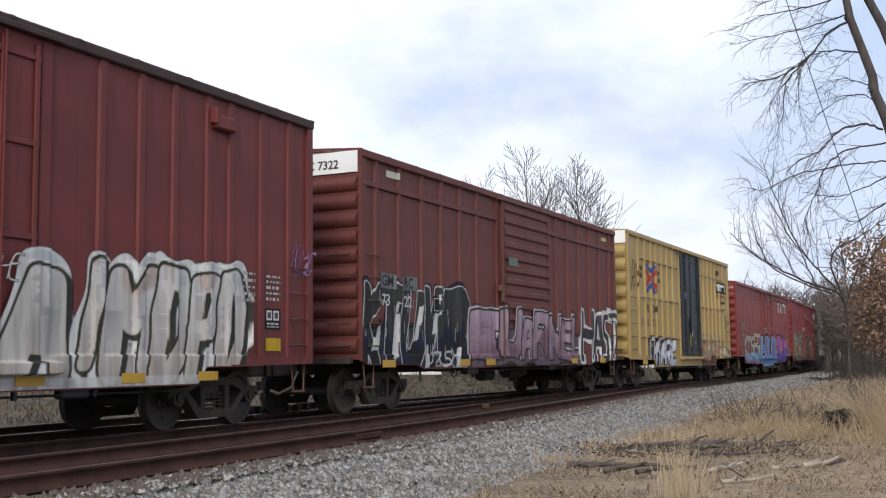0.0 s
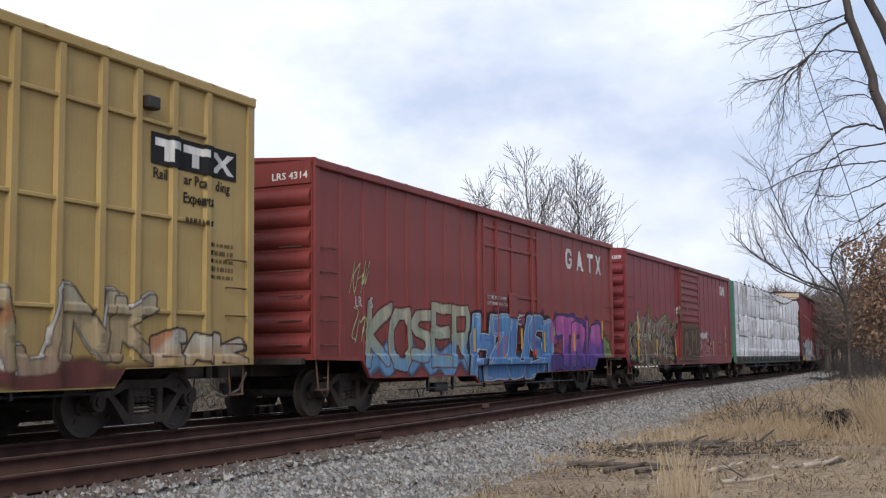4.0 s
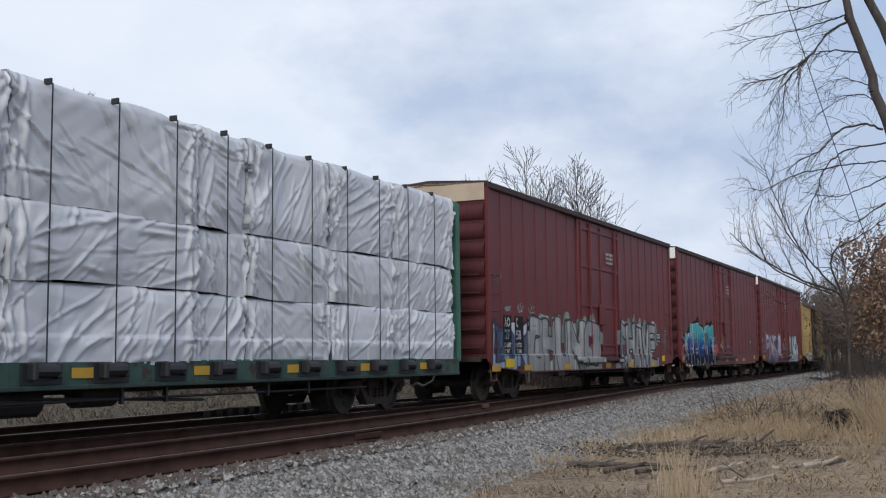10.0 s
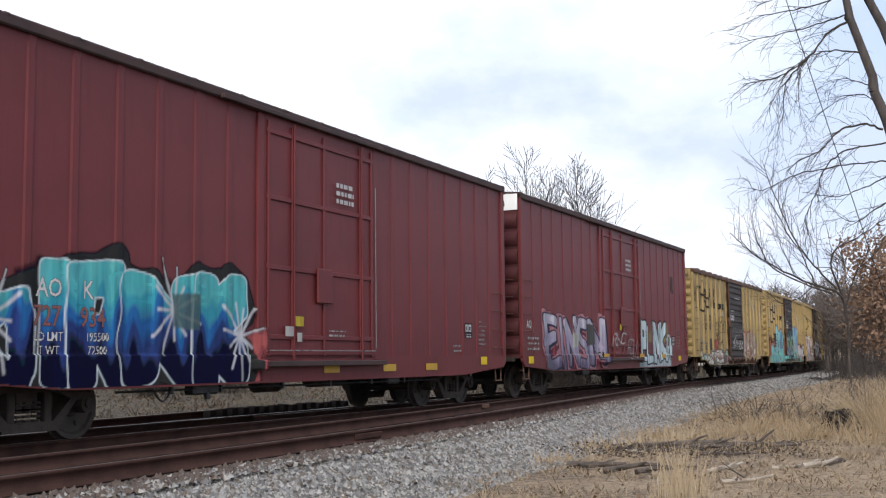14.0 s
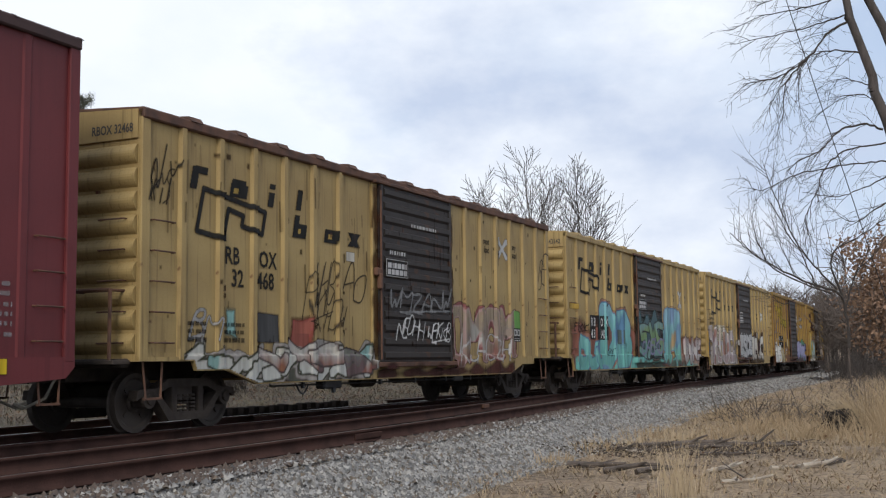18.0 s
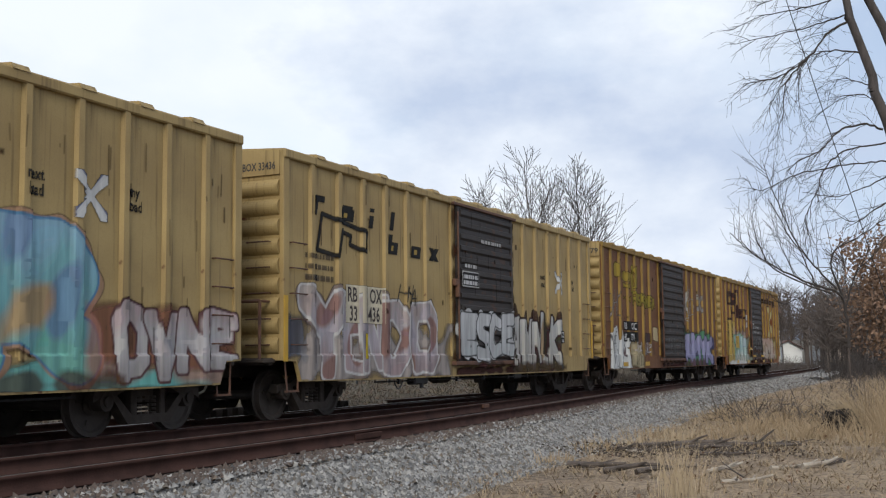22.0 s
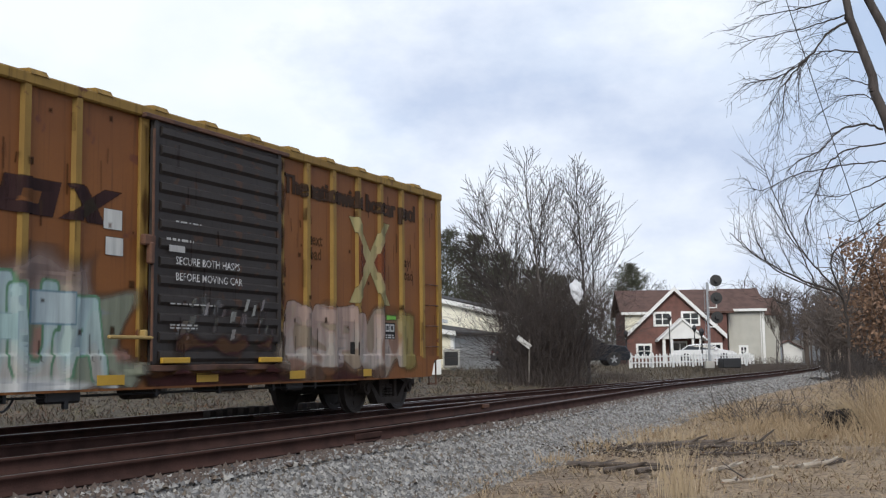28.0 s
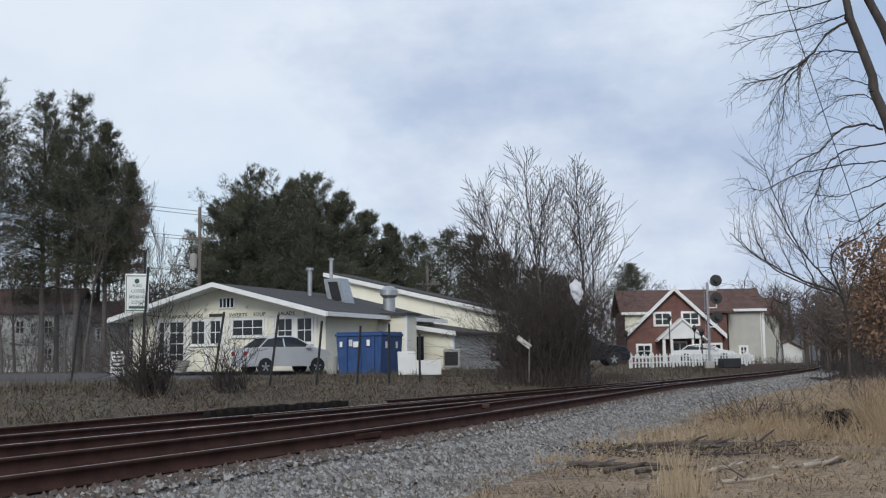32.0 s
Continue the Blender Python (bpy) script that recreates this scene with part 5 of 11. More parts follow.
for col_, pts_ in ((B_, [(2.13, 4.10), (2.30, 4.22), (2.80, 3.93), (2.68, 3.86)]), (R_, [(2.09, 4.08), (2.64, 3.76), (2.65, 3.61), (2.08, 3.30), (2.08, 3.48), (2.46, 3.68), (2.09, 3.87)]),
                   (B_, [(2.10, 3.25), (2.67, 3.53), (2.79, 3.42), (2.28, 3.15)]), (B_, [(2.68, 3.92), (2.82, 3.88), (2.86, 3.66), (2.84, 3.50), (2.74, 3.42), (2.67, 3.45), (2.76, 3.55), (2.78, 3.68), (2.75, 3.82), (2.66, 3.87)]),
                   (B_, [(2.84, 3.94), (3.17, 4.20), (3.36, 4.10), (2.89, 3.85)]), (R_, [(3.38, 4.05), (2.91, 3.77), (2.91, 3.57), (3.38, 3.29), (3.38, 3.50), (2.98, 3.67), (3.38, 3.86)]), (B_, [(2.81, 3.40), (2.90, 3.49), (3.36, 3.24), (3.16, 3.13)])):
    m.poly(pts_, col_)
m.text("next", 1.22, 3.90, 0.19, KB)
m.text("load", 1.22, 3.64, 0.19, KB)
m.text("any", 3.60, 3.86, 0.19, KB)
m.text("road", 3.52, 3.60, 0.19, KB)
m.text("FB", 2.08, 2.52, 0.26, KB, 0.9)
m.text("OX", 2.86, 2.52, 0.26, KB, 0.9)
for body, u in (("5", 1.52), ("02", 2.08), ("51", 2.90), ("9", 3.55)):
    m.text(body, u, 2.06, 0.22, KB)
m.tag(0.35, 1.1, 3.3, 4.1, KB, 15, 0.02, 3)
m.rect(13.2, 15.18, 3.72, 4.16, KB)
for k in range(3):
    u = 13.28 + k * 0.62
    m.poly([(u, 4.10), (u + 0.56, 4.10), (u + 0.56, 3.98), (u + 0.36, 3.98), (u + 0.36, 3.78), (u + 0.2, 3.78), (u + 0.2, 3.98), (u, 3.98)] if k < 2 else
           [(u, 4.10), (u + 0.16, 4.10), (u + 0.3, 3.98), (u + 0.44, 4.10), (u + 0.6, 4.10), (u + 0.38, 3.94), (u + 0.6, 3.78), (u + 0.44, 3.78), (u + 0.3, 3.90), (u + 0.16, 3.78), (u, 3.78), (u + 0.22, 3.94)], KW)
m.text("Rail", 13.25, 3.52, 0.15, KB)
m.text("ar Po", 13.92, 3.52, 0.15, KB)
m.text("ding", 14.66, 3.52, 0.15, KB)
m.text("Experts", 13.9, 3.26, 0.15, KB)
m.bars(13.9, 14.6, 2.98, 3.12, 1, KB, 4)
m.bars(14.5, 15.1, 2.2, 2.8, 5, KB, 7, 0.5)
m.bars(2.0, 2.5, 1.4, 1.6, 2, KB, 9, 0.5)
# white notices on the door
m.bars(7.1, 7.5, 3.2, 3.45, 3, KW, 11)
m.bars(8.2, 9.2, 2.30, 2.36, 1, KW, 12)
m.bars(8.6, 9.1, 2.55, 2.60, 1, KW, 13)
m.rect(8.2, 8.38, 1.76, 1.98, KW, 0.85)
m.tag(8.2, 8.5, 2.0, 2.3, KW, 23, 0.02, 2)
m.rect(7.92, 8.03, 1.4, 1.85, (0.55, 0.40, 0.03))
m.bars(8.6, 9.0, 1.5, 1.66, 3, KW, 14)
m.bars(9.3, 9.75, 1.40, 2.0, 5, KW, 17, 0.5)
m.build("stencilling", car, prof, L)
yellow_marks(car, prof, L, (1.35,), 0.76, 0.55, 0.15)
part("vent_hood", [box(13.0 - L / 2, 13.25 - L / 2, -1.60, -1.46, 4.44, 4.62, 0.02)], BLK, car)

# D: bright red boxcar with blue and pink graffiti
car, mid, L, prof = boxcar(-97.0, -80.05, 4.45, RED_D, [0.93, 1.77, 2.66, 3.47, 4.37, 5.22, 6.1], (7.04, 10.55), "plug", RED_D, [(0, 1.0), (1.6, 0.98), (1.9, 0.66), (6.6, 0.62), (6.8, 0.46)], 1.9,
                           "faded red boxcar with blue and pink graffiti", end_ribs=8, trim=RED_D, rib_d=0.02, seams=False)
TRAIN.append((car, mid))
g = Layer(1.0, 16.7, 0.46, 2.5)
g.cloud(1.8, 6.4, 0.72, 1.2, (0.14, 0.26, 0.42), 0.2, 71)
g.word(g.row("KOSER", (1.8, 2.7, 3.6, 4.5, 5.5, 6.4), 0.8, 2.2, 71, 0.2), [(0.16, 0.30, 0.44), (0.30, 0.33, 0.26), (0.36, 0.34, 0.26)], (0.12, 0.04, 0.04), 0.17, 0.03, 71, lean=0.1)
g.cloud(6.5, 11.6, 0.50, 1.1, (0.045, 0.11, 0.26), 0.12, 73)
g.cloud(7.2, 11.0, 1.7, 2.1, (0.28, 0.08, 0.18), 0.16, 75, 0.8)
g.word([("H", 6.45, 7.55, 0.56, 2.0), ("Z", 7.35, 8.75, 0.52, 2.0), ("U", 8.5, 9.8, 0.58, 2.05), ("S", 9.65, 10.85, 0.55, 2.05), ("A", 10.6, 11.75, 0.55, 2.08)], [(0.10, 0.20, 0.40), (0.085, 0.19, 0.40), (0.12, 0.25, 0.46)], (0.47, 0.48, 0.46), 0.24, 0.022, 76,
       back=(0.02, 0.02, 0.035), back_w=0.05, drop=(0.015, 0.016, 0.03), drop_by=(-0.11, 0.03), lean=0.28, wild=0.05, shine=(0.30, 0.40, 0.54))
g.tag(8.05, 8.2, 1.1, 1.45, (0.50, 0.10, 0.05), 78, 0.03, 1)
g.cloud(10.0, 10.3, 1.08, 1.2, (0.58, 0.10, 0.06), 0.04, 79)
g.cloud(11.4, 15.9, 0.66, 1.15, (0.07, 0.035, 0.16), 0.12, 77)
g.cloud(11.45, 12.2, 1.35, 1.95, (0.30, 0.09, 0.22), 0.15, 75, 0.85)
g.jag(11.7, 12.5, 1.6, 2.25, (0.27, 0.36, 0.13), 3, 79, 0.9)
g.cloud(15.9, 16.75, 0.98, 1.65, (0.24, 0.33, 0.13), 0.16, 80, 0.85)
g.word([("T", 11.85, 13.35, 0.74, 2.08), ("R", 13.15, 14.2, 0.78, 2.0), ("I", 14.1, 14.7, 0.78, 2.08), ("A", 14.55, 15.95, 0.72, 2.08)], [(0.085, 0.05, 0.22), (0.15, 0.065, 0.26), (0.36, 0.10, 0.30), (0.40, 0.11, 0.30)], (0.02, 0.04, 0.06), 0.24, 0.045, 81,
       back=(0.085, 0.05, 0.20), back_w=0.05, lean=0.12, wild=0.05)
g.rect(13.3, 13.42, 1.2, 1.7, (0.5, 0.30, 0.05), 0.8)
g.build("graffiti", car, prof, L, "blue, purple and pink spray-painted letters")
m = Layer(1.0, 16.7, 1.3, 4.2, 0.014)
for k, u in enumerate((12.78, 13.68, 14.62, 15.38)):
    c0, c1 = 3.44 + 0.02 * k, 3.98
    if k == 0:
        m.poly([(u, 3.58), (u + .12, 3.44), (u + .40, 3.44), (u + .52, 3.58), (u + .52, 3.74), (u + .28, 3.74), (u + .28, 3.66), (u + .40, 3.66), (u + .36, 3.58), (u + .18, 3.58),
                (u + .14, 3.64), (u + .14, 3.82), (u + .2, 3.88), (u + .36, 3.88), (u + .40, 3.80), (u + .52, 3.80), (u + .50, 3.92), (u + .40, 4.0), (u + .12, 4.0), (u, 3.88)], KW)
    elif k == 1:
        m.poly([(u, 3.44), (u + .20, 4.0), (u + .34, 4.0), (u + .55, 3.44), (u + .41, 3.44), (u + .36, 3.56), (u + .18, 3.56), (u + .14, 3.44)], KW)
    elif k == 2:
        m.poly([(u, 4.0), (u + .48, 4.0), (u + .48, 3.87), (u + .31, 3.87), (u + .31, 3.44), (u + .17, 3.44), (u + .17, 3.87), (u, 3.87)], KW)
    else:
        m.poly([(u, 4.0), (u + .15, 4.0), (u + .26, 3.82), (u + .37, 4.0), (u + .52, 4.0), (u + .34, 3.72), (u + .52, 3.44), (u + .37, 3.44), (u + .26, 3.62), (u + .15, 3.44), (u, 3.44), (u + .18, 3.72)], KW)
m.text("SECURE BOTH HASPS", 7.2, 2.36, 0.085, KW)
m.text("BEFORE MOVING CAR", 7.2, 2.22, 0.085, KW)
m.bars(8.8, 9.5, 2.04, 2.08, 1, KW, 4)
m.tag(1.2, 1.75, 2.3, 3.0, (0.45, 0.40, 0.22), 31, 0.02, 3)
m.text("LR", 1.4, 1.95, 0.2, KW, 0.8)
m.text("S", 1.95, 1.95, 0.2, KW, 0.8)
m.tag(1.2, 1.8, 1.35, 1.9, (0.45, 0.42, 0.25), 33, 0.02, 3)
m.tag(9.0, 9.25, 1.80, 2.0, KW, 35, 0.02, 1)
m.build("stencilling", car, prof, L)
me = mesh("reflector", [box(0, 0.10, -0.004, 0.004, 0, 0.52)], YMARK)
for u, z in ((6.6, 1.15), (9.1, 1.2), (11.0, 1.15), (15.85, 1.55)):
    part("reflector", me, YMARK, car, "yellow reflective strip", at=pose(u - L / 2, -1.60 if 7 < u < 10.6 else -1.47, z))

# E: crimson boxcar with a louvred door
car, mid, L, prof = boxcar(-78.62, -62.5, 4.46, RED_E, [1.04, 1.82, 2.62, 3.38, 4.15, 4.96, 5.74], (6.71, 9.74), "slide", RED_E, [(0, 0.92), (0.15, 0.72), (2.9, 0.70), (3.1, 0.72)], 1.6,
                           "crimson boxcar with a ribbed sliding door and brown graffiti", header=RED_E, rib_d=0.018, rib_w=0.05, end_ribs=8, seams=False, axle=0.9)
TRAIN.append((car, mid))
g = Layer(0.0, 13.0, 0.70, 2.9)
BRN = [(0.115, 0.075, 0.052), (0.145, 0.100, 0.072), (0.155, 0.112, 0.083)]
g.cloud(0.1, 6.0, 0.74, 1.8, (0.022, 0.020, 0.018), 0.2, 91)
g.word(g.row("KMWAKESK", (0.1, 0.95, 1.7, 2.5, 3.25, 4.0, 4.6, 5.3, 6.05), 0.72, 2.35, 93, 0.35), BRN, (0.50, 0.48, 0.44), 0.18, 0.013, 93, back=(0.13, 0.18, 0.045), back_w=0.05, drop=(0.020, 0.019, 0.018), drop_by=(0.15, 0.02), lean=0.4, wild=0.12)
g.word(g.row("VSZK", (1.0, 2.3, 3.5, 4.7, 5.7), 0.85, 1.75, 94, 0.3), BRN, (0.045, 0.035, 0.028), 0.16, 0.02, 94, drop=(0.020, 0.019, 0.018), drop_by=(0.10, -0.03), lean=-0.4, wild=0.15)
r_ = random.Random(95)
for k in range(46):
    u_, z_ = r_.uniform(0.3, 5.9), r_.uniform(0.85, 2.25)
    for q in range(r_.randint(2, 3)):
        g.line([(u_, z_ + q * 0.05), (u_ + 0.07, z_ + q * 0.05 + 0.012)], 0.011, (0.50, 0.49, 0.46), 0.01, 0.9)
for k in range(14):
    u_, z_ = r_.uniform(0.3, 5.6), r_.uniform(0.9, 1.9)
    g.line([(u_, z_), (u_ + 0.12, z_ + 0.22), (u_ + 0.16, z_ + 0.5)], 0.014, (0.54, 0.53, 0.49), 0.012, 0.9)
g.cloud(2.1, 2.7, 2.05, 2.5, (0.36, 0.33, 0.31), 0.22, 90, 0.5)
g.cloud(4.1, 4.6, 1.95, 2.25, (0.36, 0.33, 0.31), 0.16, 92, 0.5)
g.cloud(1.1, 1.5, 2.0, 2.6, (0.60, 0.60, 0.58), 0.15, 95, 0.9)
g.cloud(2.6, 2.8, 2.2, 2.7, (0.20, 0.28, 0.06), 0.08, 96, 0.8)
g.rect(6.92, 9.50, 0.97, 2.22, (0.20, 0.150, 0.105), 0.7)
g.word(g.row("AJMU", (7.1, 7.75, 8.3, 8.95, 9.5), 1.0, 2.1, 97, 0.15), [(0.17, 0.135, 0.095), (0.21, 0.175, 0.125)], (0.050, 0.032, 0.026), 0.20, 0.075, 97, lean=0.15, a=0.75)
g.word(g.row("NMBA", (9.75, 10.45, 11.3, 12.0, 12.5), 0.95, 2.05, 98, 0.2), [(0.19, 0.045, 0.05), (0.20, 0.05, 0.055)], (0.56, 0.53, 0.53), 0.16, 0.022, 98, lean=0.3)
g.cloud(10.2, 11.5, 1.75, 2.0, (0.55, 0.52, 0.52), 0.06, 99, 0.85)
g.build("graffiti", car, prof, L, "tangled tan and dark brown spray-painted letters")
m = Layer(0.0, 16.1, 0.72, 4.1, 0.014)
for body, u in (("SNC", 1.10), ("33", 2.04), ("09", 2.59)):
    m.text(body, u, 1.55, 0.23, KW, 0.78)
for body, u, z in (("159100", 1.89, 1.36), ("60900", 1.95, 1.19), ("WT", 1.30, 1.19)):
    m.text(body, u, z, 0.09, KW, 0.9, 0.8)
m.text("4 INCH HF COMP SHOES", 2.1, 0.74, 0.05, KW, 0.9, 0.8)
m.poly([(14.2, 3.62), (14.2, 4.02), (14.5, 4.02), (14.5, 3.94), (14.3, 3.94), (14.3, 3.70), (14.5, 3.70), (14.42, 3.62)], KW)
m.poly([(14.45, 3.62), (14.68, 4.02), (14.86, 4.02), (14.86, 3.62), (14.76, 3.62), (14.76, 3.9), (14.56, 3.62)], KW)
m.rect(14.92, 15.04, 3.62, 4.02, KW)
m.rect(13.7, 14.1, 1.40, 1.62, KW, 0.8)
m.rect(13.73, 14.07, 1.43, 1.59, (0.18, 0.035, 0.035))
m.bars(13.6, 14.3, 1.68, 2.1, 4, KW, 3, 0.5)
m.tag(6.05, 6.6, 2.2, 2.9, (0.5, 0.48, 0.46), 38, 0.02, 2)
m.rect(7.65, 7.78, 2.72, 2.86, KW, 0.8)
m.build("stencilling", car, prof, L)
me = mesh("reflector", [box(0, 0.09, -0.004, 0.004, 0, 0.60)], YMARK)
for u, z in ((1.08, 1.70), (1.06, 1.02), (3.36, 1.02), (5.98, 1.05), (14.75, 1.75), (14.75, 1.0), (12.3, 1.05)):
    part("reflector", me, YMARK, car, "yellow reflective strip", at=pose(u - L / 2, -1.53, z))

# F: centre-beam flat car with wrapped lumber
SILLGREEN = paint("dull_green_sill", (0.036, 0.088, 0.066), (0.018, 0.034, 0.028), 0.65, scale=1.6, streak=0.5, third=(0.04, 0.026, 0.02), third_at=0.55, bump=0.08)


def lumber_flat(s0, s1, label):
    L = s1 - s0
    car = thing("lumber_flatcar", pose(0, 0, 0), label, "flatcar", "cars of the freight train")
    X = lambda u: u - L / 2
    part("deck", [box(-L / 2 + 0.2, L / 2 - 0.2, -1.40, 1.40, 0.92, 1.02, 0.01)], GREEN, car)
    for sg in (-1, 1):
        part("side_sill", [extrude([(-L / 2 + 0.2, 0.72), (L / 2 - 0.2, 0.72), (L / 2 - 0.2, 1.0), (-L / 2 + 0.2, 1.0)], sg * 1.44 - 0.03, sg * 1.44 + 0.03, "y")], SILLGREEN, car)
        part("sill_flange", [box(-L / 2 + 0.2, L / 2 - 0.2, min(sg * 1.40, sg * 1.49), max(sg * 1.40, sg * 1.49), 0.66, 0.72, 0.01)], DGREEN, car)
    part("centre_sill", [box(-L / 2, L / 2, -0.22, 0.22, 0.56, 0.93, 0.02)], UNDER, car)
    part("centre_beam", [box(-L / 2 + 0.4, L / 2 - 0.4, -0.06, 0.06, 1.02, 4.25, 0.02)], GREEN, car)
    part("beam_cap", [box(-L / 2 + 0.3, L / 2 - 0.3, -0.30, 0.30, 4.25, 4.36, 0.02)], GREEN, car)
    for side in (0, 1):
        flip = pose(0, 0, 0, 0, 0, 180 * side)
        bk = part("bulkhead", [extrude([(-1.42, 1.0), (1.42, 1.0), (1.42, 4.42), (1.1, 4.55), (-1.1, 4.55), (-1.42, 4.42)], -L / 2 + 0.10, -L / 2 + 0.18, "x")], GREEN, car, "faded green steel bulkhead with rust", at=flip)
        for y in (-1.36, -0.55, 0.55, 1.36):
            part("bulkhead_post", [box(-L / 2 - 0.02, -L / 2 + 0.10, y - 0.07, y + 0.07, 0.95, 4.40, 0.015)], GREEN, bk)
        for z in (1.9, 3.0, 4.32):
            part("bulkhead_rail", [box(-L / 2 + 0.02, -L / 2 + 0.10, -1.36, 1.36, z - 0.06, z + 0.06, 0.015)], GREEN, bk)
        part("corner_column", [box(-L / 2 + 0.10, -L / 2 + 0.34, -1.50, -1.40, 0.72, 4.42, 0.02)], GREEN, bk)
        part("number_plate", [box(-L / 2 - 0.03, -L / 2 - 0.02, -1.28, -0.62, 3.45, 4.20)], BLK, bk)
        for k in range(5):
            part("grab_iron", GRAB, RUST, car, at=flip @ pose(-L / 2 - 0.02, -1.1, 1.2 + k * 0.42, 0, 0, -90))
        part("stirrup_step", STIRRUP, RUST, car, at=flip @ pose(-L / 2 + 0.5, -1.42, 0.95))
    # wrapped bundles in three tiers
    r = random.Random(4)
    tiers = [(1.03, 2.00), (2.01, 2.96), (2.97, 4.46)]
    edges = [0.38]
    while edges[-1] < L - 1.5:
        edges.append(edges[-1] + r.choice((2.42, 1.22, 2.42, 3.6)))
    edges[-1] = L - 0.38
    for side in (0, 1):
        flip = pose(0, 0, 0, 0, 0, 180 * side)
        for z0, z1 in tiers:
            for a, b in zip(edges[:-1], edges[1:]):
                j = r.uniform(-0.03, 0.03)
                nu, nw = int((b - a) / 0.028), int((z1 - z0) / 0.028)
                if side:
                    nu, nw = nu // 5, nw // 5
                us, zs = np.linspace(0, 1, nu + 1), np.linspace(0, 1, nw + 1)
                U, Z = np.meshgrid(us, zs)
                uu, zz = a + U * (b - a), z0 + Z * (z1 - z0)
                eu = np.minimum(U, 1 - U) * (b - a)
                ez = np.minimum(Z, 1 - Z) * (z1 - z0)
                sd = r.uniform(0, 100)
                y = -1.40 + j - 0.035 * np.minimum(1, eu / 0.25) * np.minimum(1, ez / 0.2)
                # sharp folds: many short ridges that share a lean, bunched at the ends and below the straps
                rc = np.random.RandomState(int(sd * 1000))
                lean_ = rc.choice((-1, 1)) * (0.4 + 0.7 * rc.rand())
                area = (b - a) * (z1 - z0)
                for q in range(int(15 * area) + 10):
                    end_fold = rc.rand() < 0.38
                    if end_fold:
                        cx = (a + 0.28 * rc.rand() ** 1.5) if rc.rand() < 0.5 else (b - 0.28 * rc.rand() ** 1.5)
                        an, ln, wd, ht = 1.57 + 0.25 * rc.randn(), 0.25 + 0.5 * rc.rand(), 0.022 + 0.02 * rc.rand(), 0.030 + 0.03 * rc.rand()
                    else:
                        cx = a + (b - a) * rc.rand()
                        an, ln, wd, ht = lean_ + 0.35 * rc.randn(), 0.2 + 0.75 * rc.rand() ** 1.5, 0.020 + 0.045 * rc.rand() ** 2, 0.012 + 0.030 * rc.rand()
                    cz = z0 + (z1 - z0) * rc.rand()
                    du, dz = uu - cx, zz - cz
                    al = du * math.cos(an) + dz * math.sin(an)
                    ac = -du * math.sin(an) + dz * math.cos(an) + 0.12 * (rc.rand() - 0.5) * al * al
                    tap = np.clip(1 - np.abs(al) / ln, 0, 1) ** 0.7
                    y = y - ht * tap * (np.clip(1 - np.abs(ac) / wd, 0, 1) - 0.6 * np.clip(1 - np.abs(ac + wd * 1.6) / (wd * 1.3), 0, 1))
                y = y - 0.035 * nz(uu, zz, 2.2, sd + 11) - 0.006 * nz(uu, zz, 16.0, sd + 12)
                sag = (0.05 if z0 > 1.5 else 0.10) * np.clip(0.2 + nz(uu, zz * 0, 2.4, sd + 13), 0, 1) + (0.0 if z0 > 1.5 else 0.03)
                zz = zz - np.where(Z < 0.16, sag * (1 - Z / 0.16), 0) + np.where(Z > 0.85, (0.03 if z0 > 2.5 else 0.02) * nz(uu, zz * 0, 3.0, sd + 15) * (Z - 0.85) / 0.15, 0)
                y = y + np.where(Z > 0.94, 0.05 * (Z - 0.94) / 0.06, 0) - (0.03 if z0 < 1.5 else 0.0) * (Z < 0.3)
                V = np.stack([uu - L / 2, y, zz], -1).reshape(-1, 3)
                back = V[-(nu + 1):].copy()
                back[:, 1] = -0.08
                V = np.concatenate([V, back])
                k = nu + 1
                ii, jj = np.meshgrid(np.arange(nu), np.arange(nw))
                q0 = (jj * k + ii).ravel()
                F = np.stack([q0, q0 + 1, q0 + k + 1, q0 + k], -1)
                t0 = nw * k + np.arange(nu)
                F = np.concatenate([F, np.stack([t0, t0 + 1, t0 + 1 + k, t0 + k], -1)])
                # closing sides
                s_l, s_r = np.arange(nw) * k, np.arange(nw) * k + nu
                base = len(V)
                Lf, Rf = V[np.arange(nw + 1) * k].copy(), V[np.arange(nw + 1) * k + nu].copy()
                Lf[:, 1] = Rf[:, 1] = -0.08
                V = np.concatenate([V, Lf, Rf])
                m_ = np.arange(nw)
                F = np.concatenate([F, np.stack([s_l + k, s_l, base + m_, base + m_ + 1], -1), np.stack([s_r, s_r + k, base + nw + 1 + m_ + 1, base + nw + 1 + m_], -1)])
                part("lumber_pack", big_mesh("lumber_pack", V, F, WRAP, True), WRAP, car, "lumber bundle in wrinkled white plastic" if side == 0 else "", at=flip)
        u = 1.12
        while u < L - 0.5:
            part("strap", [box(X(u) - 0.008, X(u) + 0.008, -1.525, -1.513, 0.98, 4.40), box(X(u) - 0.018, X(u) + 0.018, -1.50, -1.38, 4.39, 4.47, 0.006)], STRAP, car, at=flip)
            part("strap_winch", [cyl((X(u) - 0.20, -1.52, 0.90), (X(u) + 0.16, -1.52, 0.90), 0.085, n=10), box(X(u) - 0.27, X(u) - 0.18, -1.60, -1.44, 0.78, 1.0, 0.02), box(X(u) + 0.14, X(u) + 0.22, -1.58, -1.44, 0.80, 1.0, 0.02)], BLACKMETAL, car, at=flip)
            part("stake_pocket", [box(X(u) - 0.36, X(u) + 0.30, -1.49, -1.472, 0.73, 0.99, 0.004)], BLK_C, car, at=flip)
            u += 1.19
